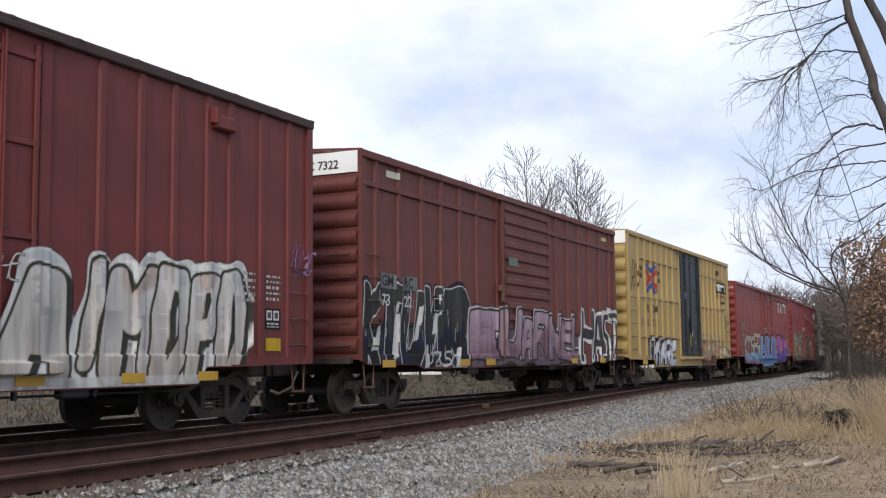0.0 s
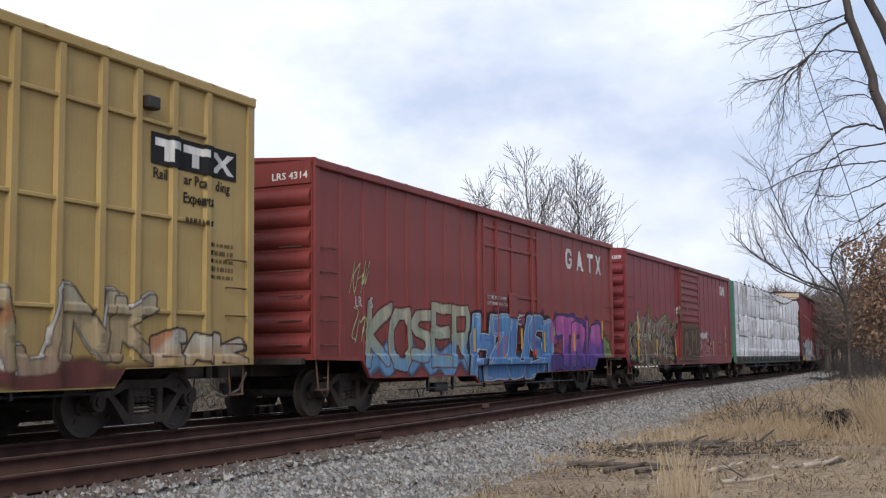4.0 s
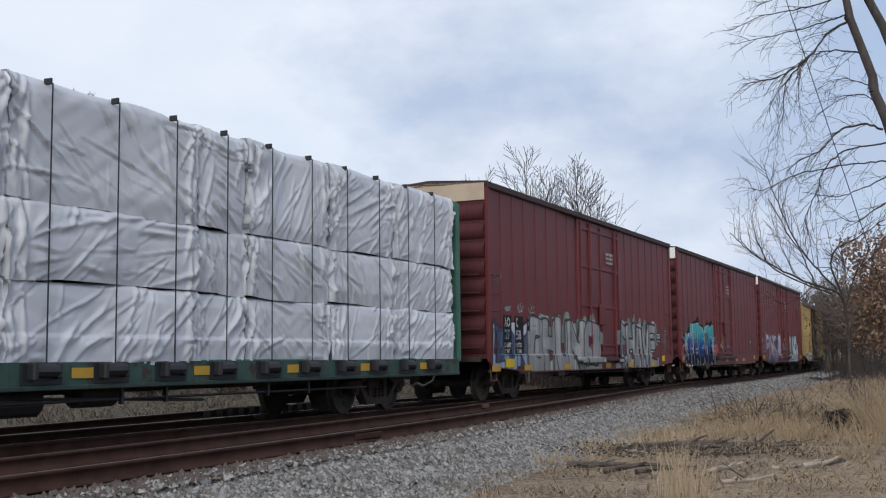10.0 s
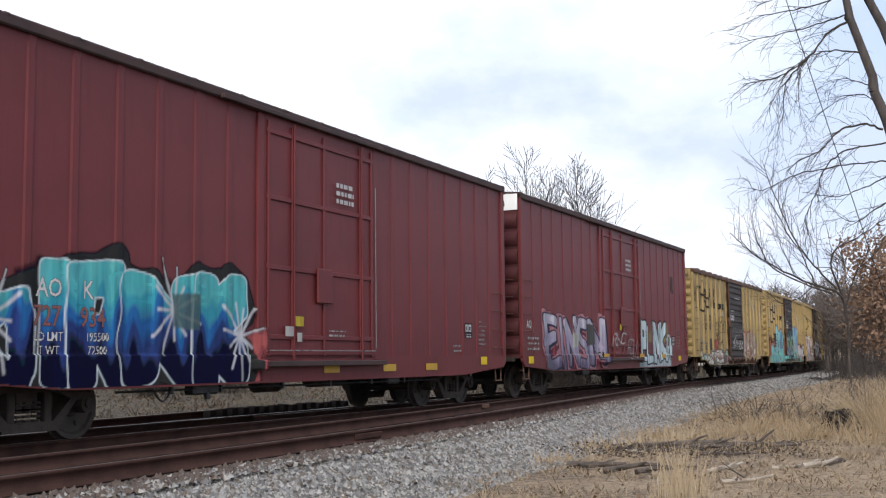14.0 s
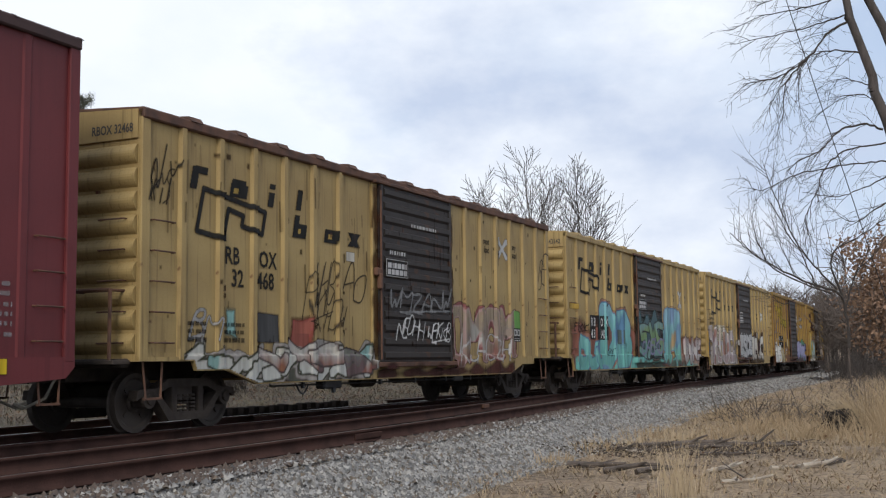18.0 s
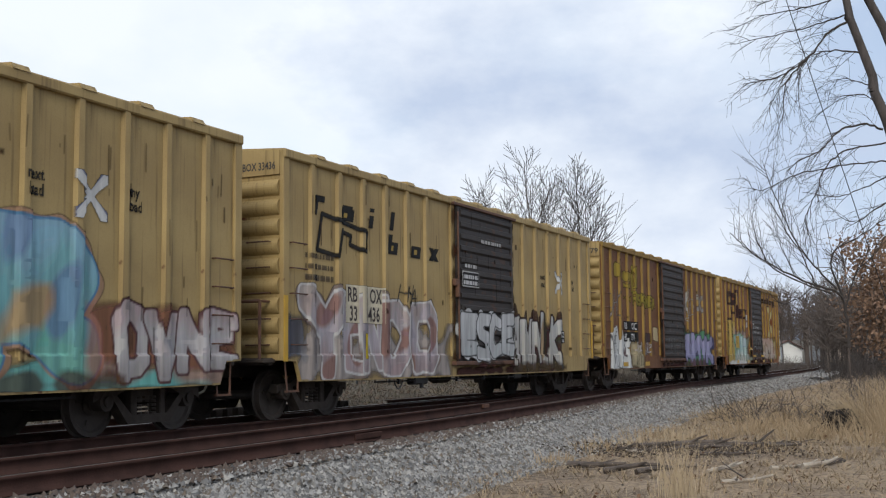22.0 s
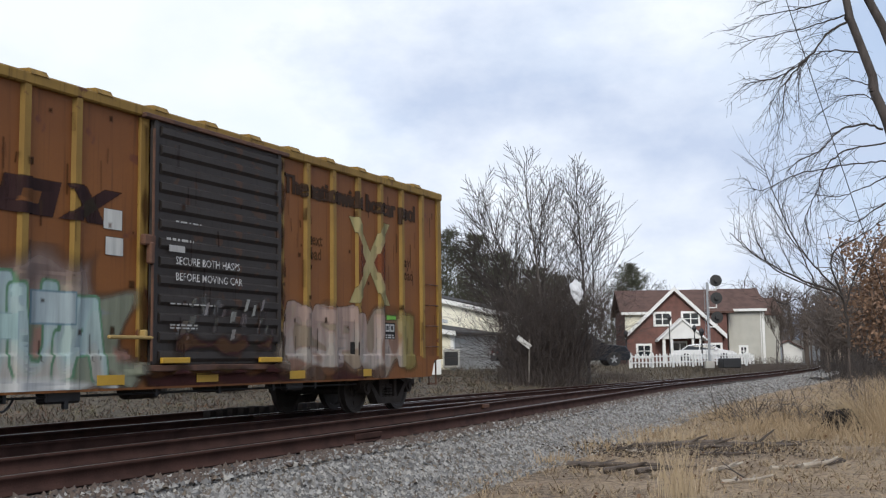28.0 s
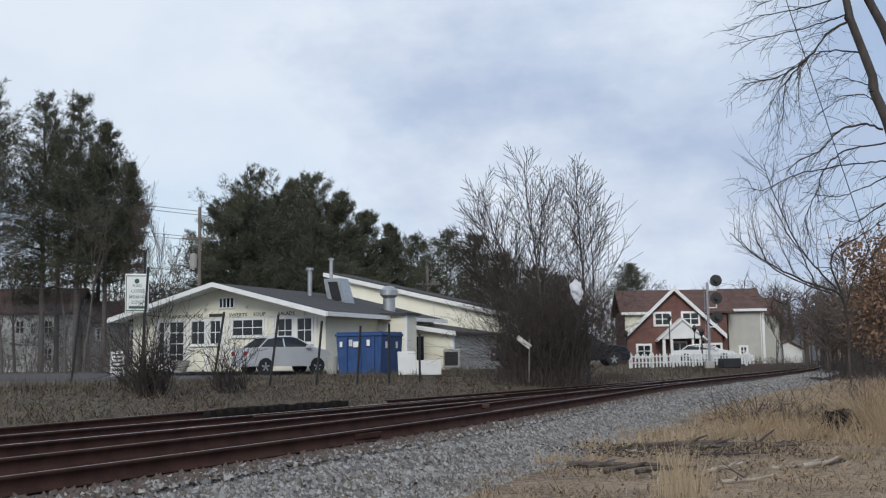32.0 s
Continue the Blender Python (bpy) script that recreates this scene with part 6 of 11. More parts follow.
    me = mesh("reflector", [box(0, 0.55, -0.004, 0.004, 0, 0.13)], YMARK)
    for u in (1.5, 4.65, 6.6, 8.7, 11.1, 13.5, 15.9, 18.3, 20.7):
        part("reflector", me, YMARK, car, "yellow reflective strip", at=pose(X(u), -1.482, 0.80))
    part("brake_rod", [cyl((-L / 2 + 4, -1.30, 0.52), (L / 2 - 4, -1.30, 0.50), 0.018, n=5)], BLACKMETAL, car)
    part("train_pipe", [cyl((-L / 2 + 9, -1.25, 0.62), (-L / 2 + 14, -1.25, 0.44), 0.022, n=5)], BLACKMETAL, car)
    for u in (6.2, 7.4, 8.9, 9.6, 12.2, 13.1, 15.6, 16.8):
        part("rod_hanger", [box(X(u) - 0.025, X(u) + 0.025, -1.33, -1.27, 0.44, 0.72, 0.006)], BLACKMETAL, car)
    part("air_tank", [cyl((X(9.9), -1.05, 0.52), (X(10.9), -1.05, 0.52), 0.19, n=12), box(X(7.0), X(8.6), -1.2, -0.7, 0.46, 0.68, 0.05)], BLACKMETAL, car)
    part("brake_cylinder", [cyl((0.5, -0.75, 0.55), (1.2, -0.75, 0.55), 0.16, n=12)], UNDER, car)
    for u in (5.5, 8.0, 11.0, 14.0, 17.0):
        part("cross_bearer", [box(X(u) - 0.1, X(u) + 0.1, -1.4, 1.4, 0.66, 0.93, 0.02)], UNDER, car)
    add_truck(car, -L / 2 + 3.1)
    add_truck(car, L / 2 - 3.1)
    end_gear(car, L)
    m = Layer(3.0, 7.0, 0.72, 1.0, 0.014)
    m.text("BR", 3.85, 0.76, 0.18, KW)
    m.bars(5.4, 6.1, 0.78, 0.94, 1, (0.30, 0.10, 0.08), 2, 0.9, 0.9)
    m.build("stencilling", car, lambda U, Z: np.full(U.shape, -1.475), L)
    return car, (s0 + s1) / 2


TRAIN.append(lumber_flat(-61.9, -39.1, "green centre-beam flatcar loaded with white-wrapped lumber"))


# end walls: maroon darkened for soot and, mostly, for the gap's shade painted in
END_G = paint("shaded_sooty_maroon", (0.085, 0.024, 0.025), (0.045, 0.017, 0.018), 0.7, streak=0.5, scale=1.2, bump=0.06, spec=0.2)


def maroon(s0, s1, label, header):
    return boxcar(s0, s1, 5.09, RED_G, PLATE_F_RIBS, (6.45, s1 - s0 - 6.42), "plug", RED_G, LONG_SILL, 2.1, label, header=header, seams=False, end_ribs=8, axle=0.98, trim=ROOFDARK, rib_d=0.02, end_mat=END_G)


TAN = paint("tan_paint", (0.48, 0.38, 0.27), (0.36, 0.28, 0.2), 0.6, scale=2.0, amount=0.5, bump=0.03)
# G
car, mid, L, prof = maroon(-37.76, -21.2, "maroon high-cube boxcar with silver-grey graffiti letters", TAN)
TRAIN.append((car, mid))
g = Layer(0.0, 15.0, 0.50, 2.5)
g.cloud(0.45, 2.4, 0.84, 1.75, (0.13, 0.19, 0.31), 0.22, 101, 0.7)
g.word(g.row("LOK", (0.2, 0.9, 1.7, 2.4), 0.72, 1.95, 102, 0.15), [(0.30, 0.36, 0.46), (0.46, 0.49, 0.54)], (0.05, 0.05, 0.07), 0.18, 0.04, 102)
g.jag(2.4, 8.3, 1.4, 2.32, (0.33, 0.37, 0.33), 9, 107, 0.85)
g.jag(9.6, 14.7, 1.4, 2.45, (0.33, 0.37, 0.33), 8, 108, 0.85)
g.cloud(2.5, 8.2, 0.58, 0.95, (0.40, 0.42, 0.38), 0.08, 103)
g.cloud(9.6, 14.5, 0.58, 0.95, (0.40, 0.42, 0.38), 0.08, 109)
SILVER = [(0.29, 0.29, 0.285), (0.33, 0.33, 0.33), (0.36, 0.36, 0.365)]
g.word([("G", 2.45, 3.75, 0.60, 2.05), ("H", 3.5, 4.6, 0.62, 2.0), ("U", 4.45, 5.6, 0.66, 2.02), ("N", 5.4, 6.7, 0.66, 2.0), ("G", 6.6, 8.0, 0.78, 2.02)], SILVER, (0.04, 0.037, 0.035), 0.235, 0.045, 104, back=(0.50, 0.52, 0.48), back_w=0.02, drop=(0.13, 0.13, 0.135), drop_by=(-0.10, 0.02), wild=0.05)
g.word(g.row("CHAVE", (10.15, 10.95, 11.9, 12.75, 13.5, 14.35), 0.64, 2.1, 106, 0.06), SILVER, (0.03, 0.028, 0.026), 0.215, 0.05, 106, back=(0.52, 0.53, 0.50), back_w=0.03, drop=(0.12, 0.12, 0.125), drop_by=(-0.08, 0.03), wild=0.04)
g.cloud(12.25, 12.5, 1.05, 1.3, (0.11, 0.03, 0.03), 0.04, 110)
g.cloud(7.0, 7.4, 1.35, 1.6, (0.11, 0.03, 0.03), 0.06, 111)
g.build("graffiti", car, prof, L, "silver-grey block letters with dark rims in spray paint")
m = Layer(0.0, 16.5, 0.75, 4.7, 0.014)
m.rect(0.86, 1.40, 1.06, 2.02, KB)
m.rect(1.56, 2.16, 1.06, 2.02, KB)
m.text("AO", 0.92, 1.76, 0.21, KW, 0.9)
m.text("K", 1.64, 1.76, 0.21, KW, 0.9)
m.text("727", 0.90, 1.46, 0.22, (0.24, 0.30, 0.45), 0.8)
m.text("958", 1.62, 1.46, 0.22, (0.50, 0.52, 0.58), 0.8)
for body, u, z in (("LD LMT", 0.89, 1.27), ("LT WT", 0.89, 1.12), ("195700", 1.62, 1.27), ("72300", 1.68, 1.12)):
    m.text(body, u, z, 0.10, KW, 0.95)
m.rect(2.36, 2.60, 1.68, 1.96, KB)
m.text("F", 2.42, 1.74, 0.15, KW)
m.tag(0.95, 1.35, 2.14, 2.26, KW, 41, 0.011, 4)
m.tag(1.75, 2.15, 2.14, 2.32, KW, 42, 0.011, 4)
m.tag(2.5, 2.9, 2.14, 2.32, KW, 43, 0.011, 4)
m.tag(0.3, 0.7, 2.7, 2.98, (0.45, 0.30, 0.28), 44, 0.014, 3)
m.rect(0.92, 1.45, 0.78, 1.0, (0.72, 0.52, 0.03))
for z in (4.05, 3.92, 3.79):
    m.bars(8.72, 9.42, z, z + 0.08, 1, KW, int(z * 100), 0.85, 1.0)
m.rect(10.12, 10.15, 1.2, 4.2, KW, 0.7)
m.bars(15.2, 15.7, 1.3, 2.0, 6, KW, 8, 0.5)
consist_plate(m, 14.5, 1.5)
m.rect(15.0, 15.4, 0.85, 1.05, (0.66, 0.47, 0.03))
m.build("stencilling", car, prof, L)
yellow_marks(car, prof, L, (0.1, 2.1, 5.0, 8.6, 11.0, 13.6), 0.70, 0.5, 0.14)
# H
car, mid, L, prof = maroon(-20.11, -3.75, "maroon high-cube boxcar with turquoise and blue graffiti", WHITE)
TRAIN.append((car, mid))
g = Layer(0.0, 6.6, 0.56, 2.6)
g.cloud(0.6, 6.0, 0.64, 1.5, (0.02, 0.03, 0.06), 0.2, 111)
for cu_, cz_ in ((0.55, 1.35), (6.15, 1.25)):
    g.cloud(cu_ - 0.3, cu_ + 0.22, cz_ - 0.6, cz_ + 0.15, (0.40, 0.10, 0.11), 0.15, 112, 0.9)
g.cloud(1.4, 5.95, 0.6, 2.1, (0.012, 0.014, 0.022), 0.12, 118)
g.word([("O", 0.85, 1.75, 0.64, 1.85), ("I", 1.5, 2.5, 0.64, 2.3), ("R", 2.3, 3.4, 0.64, 2.3), ("N", 3.2, 4.95, 0.66, 2.22), ("K", 4.7, 6.0, 0.64, 2.22)], [(0.008, 0.009, 0.014), (0.008, 0.009, 0.014), (0.009, 0.010, 0.02), (0.018, 0.045, 0.17), (0.03, 0.13, 0.36), (0.05, 0.30, 0.40), (0.085, 0.42, 0.45), (0.10, 0.45, 0.47), (0.11, 0.46, 0.47)], (0.60, 0.66, 0.68), 0.34, 0.022, 113,
       back=(0.012, 0.013, 0.02), back_w=0.10, wild=0.05)
for cu_, cz_, rr_ in ((1.06, 1.53, 0.55), (4.29, 1.72, 0.6), (5.86, 1.38, 0.55)):
    for k in range(11):
        an = k * 0.571 + cu_
        ln = rr_ * (0.55 + 0.45 * math.sin(k * 2.3 + cu_) ** 2)
        g.line([(cu_, cz_), (cu_ + ln * math.cos(an), cz_ + ln * 1.25 * math.sin(an))], 0.022, (0.60, 0.60, 0.62), 0.03, 0.85)
    g.cloud(cu_ - 0.08, cu_ + 0.08, cz_ - 0.09, cz_ + 0.09, (0.62, 0.62, 0.64), 0.06, 117, 0.9)
g.cloud(4.25, 4.85, 1.45, 1.95, (0.08, 0.13, 0.13), 0.04, 114, 0.9)
g.build("graffiti", car, prof, L, "turquoise to deep blue bubble letters in spray paint")
m = Layer(0.0, 16.3, 0.8, 4.2, 0.014)
for z in (4.02, 3.88, 3.74):
    m.bars(8.55, 9.15, z, z + 0.08, 1, KW, int(z * 100), 0.85, 1.0)
m.rect(10.0, 10.03, 1.2, 4.3, KW, 0.75)
m.rect(6.5, 10.0, 1.14, 1.17, KW, 0.55)
m.rect(7.25, 7.5, 1.55, 1.72, (0.5, 0.38, 0.05))
m.rect(6.95, 7.2, 1.38, 1.55, KW, 0.8)
m.rect(7.3, 7.45, 1.30, 1.45, KW, 0.8)
m.bars(8.3, 8.85, 1.40, 1.55, 2, KW, 6, 0.7)
consist_plate(m, 14.05, 1.45)
m.bars(14.8, 15.2, 1.3, 1.9, 6, KW, 8, 0.5)
m.bars(13.5, 13.9, 1.15, 1.35, 2, KW, 9, 0.6)
m.tag(0.15, 0.5, 1.8, 2.2, (0.42, 0.36, 0.36), 46, 0.016, 2)
for body, u, z, h in (("AO", 1.75, 1.80, 0.22), ("K", 2.52, 1.80, 0.22), ("LD LMT", 1.72, 1.26, 0.11), ("LT WT", 1.72, 1.09, 0.11), ("195500", 2.58, 1.26, 0.11), ("72500", 2.62, 1.09, 0.11)):
    m.text(body, u, z, h, KW, 0.9)
for body, u in (("727", 1.70), ("934", 2.48)):
    m.text(body, u, 1.44, 0.25, (0.26, 0.12, 0.11), 0.85)
m.rect(14.85, 15.2, 0.86, 1.04, (0.66, 0.47, 0.03))
m.rect(0.35, 0.6, 0.86, 1.04, (0.45, 0.33, 0.16))
m.build("stencilling", car, prof, L)
yellow_marks(car, prof, L, (8.2, 10.3, 12.1), 0.78, 0.5, 0.13)
# I
car, mid, L, prof = maroon(-2.7, 14.1, "maroon high-cube boxcar with pink, purple and pale blue graffiti", WHITE)
TRAIN.append((car, mid))
g = Layer(1.4, 14.8, 0.56, 2.6)
g.cloud(1.7, 6.4, 0.62, 1.7, (0.24, 0.06, 0.08), 0.22, 121, 0.75)
g.word(g.row("EINSN", (1.6, 2.6, 3.2, 4.2, 5.1, 6.5), 0.62, 2.25, 122, 0.2), [(0.12, 0.10, 0.15), (0.30, 0.27, 0.36), (0.42, 0.40, 0.47)], (0.025, 0.025, 0.035), 0.19, 0.04, 122, back=(0.34, 0.16, 0.18), back_w=0.08, drop=(0.025, 0.025, 0.035), drop_by=(0.09, -0.03), lean=-0.2, wild=0.06)
g.cloud(5.0, 5.7, 1.35, 1.95, (0.06, 0.06, 0.065), 0.04, 123)
g.cloud(3.8, 4.3, 1.3, 1.65, (0.42, 0.42, 0.36), 0.06, 124)
g.tag(7.2, 8.5, 1.35, 1.75, (0.50, 0.46, 0.46), 126, 0.05, 3, 0.8)
g.tag(8.7, 9.6, 1.0, 1.5, (0.42, 0.36, 0.36), 128, 0.03, 3, 0.8)
g.jag(10.25, 14.3, 1.5, 2.42, (0.27, 0.21, 0.11), 6, 129, 0.9)
g.cloud(10.2, 14.2, 0.62, 0.92, (0.46, 0.54, 0.55), 0.06, 130, 0.9)
g.word([("P", 10.3, 11.35, 0.84, 2.2), ("L", 11.2, 11.9, 0.80, 2.05), ("I", 11.75, 12.3, 0.82, 2.2), ("N", 12.1, 13.0, 0.82, 2.2), ("K", 12.85, 13.8, 0.84, 2.2)], [(0.44, 0.54, 0.57), (0.49, 0.59, 0.62), (0.52, 0.61, 0.63)], (0.025, 0.025, 0.03), 0.225, 0.05, 125, drop=(0.13, 0.06, 0.08), drop_by=(-0.06, 0.0), wild=0.04)
g.word(g.row("CRW", (13.7, 14.0, 14.25, 14.55), 0.95, 1.85, 131, 0.2), [(0.46, 0.56, 0.58)], (0.03, 0.03, 0.035), 0.2, 0.025, 131, lean=0.15)
g.build("graffiti", car, prof, L, "purple letters on red and pale blue letters in spray paint")
m = Layer(0.0, 16.8, 0.8, 4.2, 0.014)
for z in (4.02, 3.88, 3.74):
    m.bars(8.75, 9.35, z, z + 0.08, 1, KW, int(z * 100), 0.85, 1.0)
m.rect(10.32, 10.35, 1.9, 4.2, KW, 0.75)
m.rect(5.95, 6.4, 1.0, 1.16, KB)
m.text("50K", 6.02, 1.03, 0.1, KW)
m.rect(7.95, 8.15, 1.85, 2.02, (0.5, 0.38, 0.05))
consist_plate(m, 14.55, 1.42)
m.bars(15.3, 15.8, 1.3, 2.0, 6, KW, 8, 0.5)
m.rect(15.3, 15.7, 0.86, 1.04, (0.66, 0.47, 0.03))
m.rect(14.5, 15.0, 3.3, 3.9, (0.20, 0.15, 0.15), 0.7)
m.text("AO", 0.35, 1.75, 0.2, KW, 0.8)
m.bars(0.4, 1.2, 1.2, 1.6, 3, KW, 9, 0.7)
m.rect(0.35, 0.7, 0.86, 1.04, (0.66, 0.47, 0.03))
m.build("stencilling", car, prof, L)
yellow_marks(car, prof, L, (6.3, 10.1, 13.0), 0.98, 0.5, 0.13)


# J to N: box cars of one pool, yellow to rust
def pool_car(s0, mat, label, trim=RUST, rib_mat=None, header=None, sill=POOL_SILL):
    return boxcar(s0, s0 + 15.76, 4.46, mat, RB_RIBS, (6.55, 9.66), "slide", BLK, sill, 1.58, label, trim=trim, rib_mat=rib_mat, header=header, end_mat=header, end_ribs=9, axle=0.86)


def pool_marks(m, ink, sc=1.0, du=0.0, a=0.95):
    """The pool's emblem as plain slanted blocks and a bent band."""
    def slab(u, z, w, h, cut=None):
        m.poly([(u, z), (u + w, z), (u + w + h * 0.22, z + h), (u + h * 0.22, z + h)], ink, a)
        if cut:
            for (cu0, cz0, cw, ch) in cut:
                m.poly([(u + cu0, z + cz0), (u + cu0 + cw, z + cz0), (u + cu0 + cw + ch * .22, z + cz0 + ch), (u + cu0 + ch * .22, z + cz0 + ch)], (0.40, 0.27, 0.07), a)
    for u, z, w, h in ((1.05, 3.48, 0.16, 0.34), (1.16, 3.72, 0.30, 0.11)):
        slab(u + du, z, w * sc, h * sc)
    slab(2.0 + du, 3.48, 0.44 * sc, 0.22 * sc, [(0.10, 0.06, 0.12, 0.08)])
    slab(2.06 + du, 3.68, 0.36 * sc, 0.08 * sc)
    slab(3.0 + du, 3.44, 0.16 * sc, 0.24 * sc)
    slab(3.06 + du, 3.74, 0.16 * sc, 0.08 * sc)
    slab(3.82 + du, 3.48, 0.15 * sc, 0.36 * sc)
    slab(3.72 + du, 3.02, 0.15 * sc, 0.38 * sc)
    slab(3.72 + du, 3.02, 0.40 * sc, 0.24 * sc, [(0.16, 0.07, 0.08, 0.09)])
    slab(4.70 + du, 3.02, 0.40 * sc, 0.24 * sc, [(0.14, 0.07, 0.12, 0.09)])
    for p in ([(5.5, 3.02), (5.7, 3.02), (5.98, 3.28), (5.78, 3.28)], [(5.52, 3.28), (5.72, 3.28), (5.95, 3.02), (5.75, 3.02)]):
        m.poly([(u + du, z) for u, z in p], ink, a)
    band = [(1.22, 2.88), (1.38, 3.52), (2.95, 3.34), (2.86, 2.98), (2.32, 3.06), (2.36, 3.22), (1.98, 3.28), (1.86, 2.82), (1.22, 2.88)]
    m.line([(u + du, z) for u, z in band], 0.042, ink, 0.01, a)


def cross_mark(m, u0, u1, z0, z1, ink, a=0.9):
    """A small cross: a pale stripe beside a slate-blue one on each arm."""
    w, c = (u1 - u0) * 0.20, ((u0 + u1) / 2, (z0 + z1) / 2)
    for e in (-1, 1):
        top, low = (u0, z1) if e < 0 else (u1, z1), (u1, z0) if e < 0 else (u0, z0)
        for q, col in ((1, (0.13, 0.14, 0.22)), (-1, ink)):
            m.poly([top, (top[0] - e * w, top[1]) if q > 0 else (top[0], top[1] - w), (c[0] - e * w * 0.4 * q, c[1]), (low[0] + e * w, low[1]) if q < 0 else (low[0], low[1] + w), low, (c[0] + e * w * 0.4 * q, c[1])], col, a)
    for e in (-1, 1):
        m.line([(c[0] - e * (u1 - u0) * 0.40, c[1] + (z1 - z0) * 0.40), (c[0] + e * (u1 - u0) * 0.40, c[1] - (z1 - z0) * 0.40)], w * 0.42, ink, 0.01, a)


def rough_marks(m, ink, u_next, u_any, z):
    for body, u, dz in (("next", u_next, 0.19), ("load", u_next + 0.02, 0.0), ("any", u_any + 0.03, 0.19), ("road", u_any, 0.0)):
        m.text(body, u, z + dz, 0.145, ink, 0.85)


def door_notes(m, seed=1):
    m.bars(7.75, 8.9, 3.58, 3.66, 1, KW, seed, 0.8, 1.0)
    m.bars(6.85, 7.5, 2.98, 3.06, 1, KW, seed + 1, 0.8, 1.0)
    m.rect(6.72, 7.60, 2.56, 2.90, KW, 0.8)
    m.rect(6.74, 7.58, 2.58, 2.88, KB)
    m.bars(6.78, 7.54, 2.61, 2.86, 2, KW, seed + 2, 0.8, 0.7)


def rust(m, seed, n=60, sill=True):
    """Rust that bleeds from seams and rivets: short streaks, spots, and a band along the door sill."""
    r = random.Random(seed)
    RB = (0.085, 0.036, 0.018)
    for _ in range(n):
        u, z, l = r.uniform(0.2, 15.5), r.choice((r.uniform(3.0, 4.2), r.uniform(1.1, 3.0))), r.uniform(0.05, 0.5)
        m.line([(u, z), (u + r.uniform(-.02, .02), z - l)], r.uniform(0.006, 0.018), RB, 0.02, r.uniform(0.3, 0.75))
    for _ in range(n // 2):
        u, z, l = r.uniform(0.2, 15.5), r.uniform(1.0, 4.2), r.uniform(0.02, 0.07)
        m.cloud(u, u + l, z, z + l * r.uniform(0.5, 1.6), RB, 0.03, r.uniform(1, 99), 0.75)
    for u in (6.45, 9.75):
        m.cloud(u - 0.05, u + 0.06, 1.0, 4.2, RB, 0.07, seed + u, 0.65, 9.0)


# J
car, mid, L, prof = pool_car(15.27, YEL_J, "weathered yellow boxcar with a black door and white tags", sill=DEEP)
TRAIN.append((car, mid))
g = Layer(0.9, 15.0, 0.56, 2.6)
g.cloud(1.1, 6.3, 0.62, 0.98, (0.10, 0.08, 0.07), 0.12, 131)
g.cloud(2.75, 3.35, 1.28, 1.75, (0.06, 0.06, 0.07), 0.03, 132)
g.cloud(3.7, 4.3, 1.15, 1.7, (0.28, 0.08, 0.06), 0.08, 133)
g.word(g.row("KSNEZMRWKA", (1.1, 1.6, 2.1, 2.6, 3.1, 3.6, 4.1, 4.6, 5.1, 5.6, 6.3), 0.60, 1.25, 134, 0.25), [(0.50, 0.50, 0.46), (0.46, 0.45, 0.40)], (0.04, 0.035, 0.032), 0.19, 0.035, 134, back=(0.30, 0.27, 0.24), back_w=0.05, lean=0.3, wild=0.1, patch=(0.16, 0.34, 0.32))
g.word(g.row("VXSA", (2.9, 3.7, 4.4, 5.3, 6.2), 0.70, 1.30, 138, 0.25), [(0.26, 0.11, 0.08), (0.45, 0.42, 0.38)], (0.06, 0.05, 0.045), 0.14, 0.03, 138, lean=-0.3, wild=0.1, patch=(0.10, 0.09, 0.09))
g.cloud(1.9, 2.2, 1.35, 1.8, (0.26, 0.44, 0.40), 0.08, 136)
g.tag(1.1, 1.7, 1.32, 1.75, (0.50, 0.50, 0.48), 135, 0.03, 2, 0.75)
g.tag(6.8, 9.5, 1.95, 2.35, (0.34, 0.34, 0.34), 136, 0.04, 6, 0.7)
g.tag(7.1, 8.2, 1.42, 1.85, KW, 137, 0.024, 5)
g.tag(8.4, 9.5, 1.38, 1.75, KW, 138, 0.024, 5)
g.word(g.row("OMOM", (9.75, 10.5, 11.6, 12.4, 13.4), 0.88, 2.25, 139, 0.2), [(0.25, 0.12, 0.09), (0.29, 0.24, 0.18), (0.36, 0.29, 0.20)], (0.46, 0.32, 0.30), 0.2, 0.035, 139, back=(0.27, 0.10, 0.09), back_w=0.03, patch=(0.44, 0.43, 0.40), a=0.9)
g.tag(10.2, 13.0, 0.95, 1.5, (0.55, 0.53, 0.50), 140, 0.03, 6)
g.cloud(13.4, 13.75, 1.72, 2.1, (0.16, 0.34, 0.10), 0.06, 141)
g.cloud(6.5, 13.2, 0.60, 0.86, (0.075, 0.034, 0.020), 0.1, 74, 0.8, 7.0)
g.build("graffiti", car, prof, L, "faded white tags and outlined letters in spray paint")
m = Layer(0.1, 15.7, 1.0, 4.3, 0.014)
pool_marks(m, KB)
cross_mark(m, 12.36, 13.02, 3.33, 3.84, (0.60, 0.60, 0.58))
rough_marks(m, (0.05, 0.045, 0.035), 11.60, 13.28, 3.42)
door_notes(m, 3)
for body, u, z in (("RB", 1.9, 2.46), ("OX", 2.78, 2.46), ("32", 2.06, 2.12), ("468", 2.72, 2.12)):
    m.text(body, u, z, 0.26, KB, 0.85)
m.tag(0.15, 0.65, 3.2, 3.9, KB, 143, 0.016, 2)
m.tag(0.2, 0.6, 3.25, 3.7, KB, 149, 0.013, 3)
m.tag(4.0, 5.0, 1.75, 2.6, (0.07, 0.055, 0.04), 144, 0.013, 4)
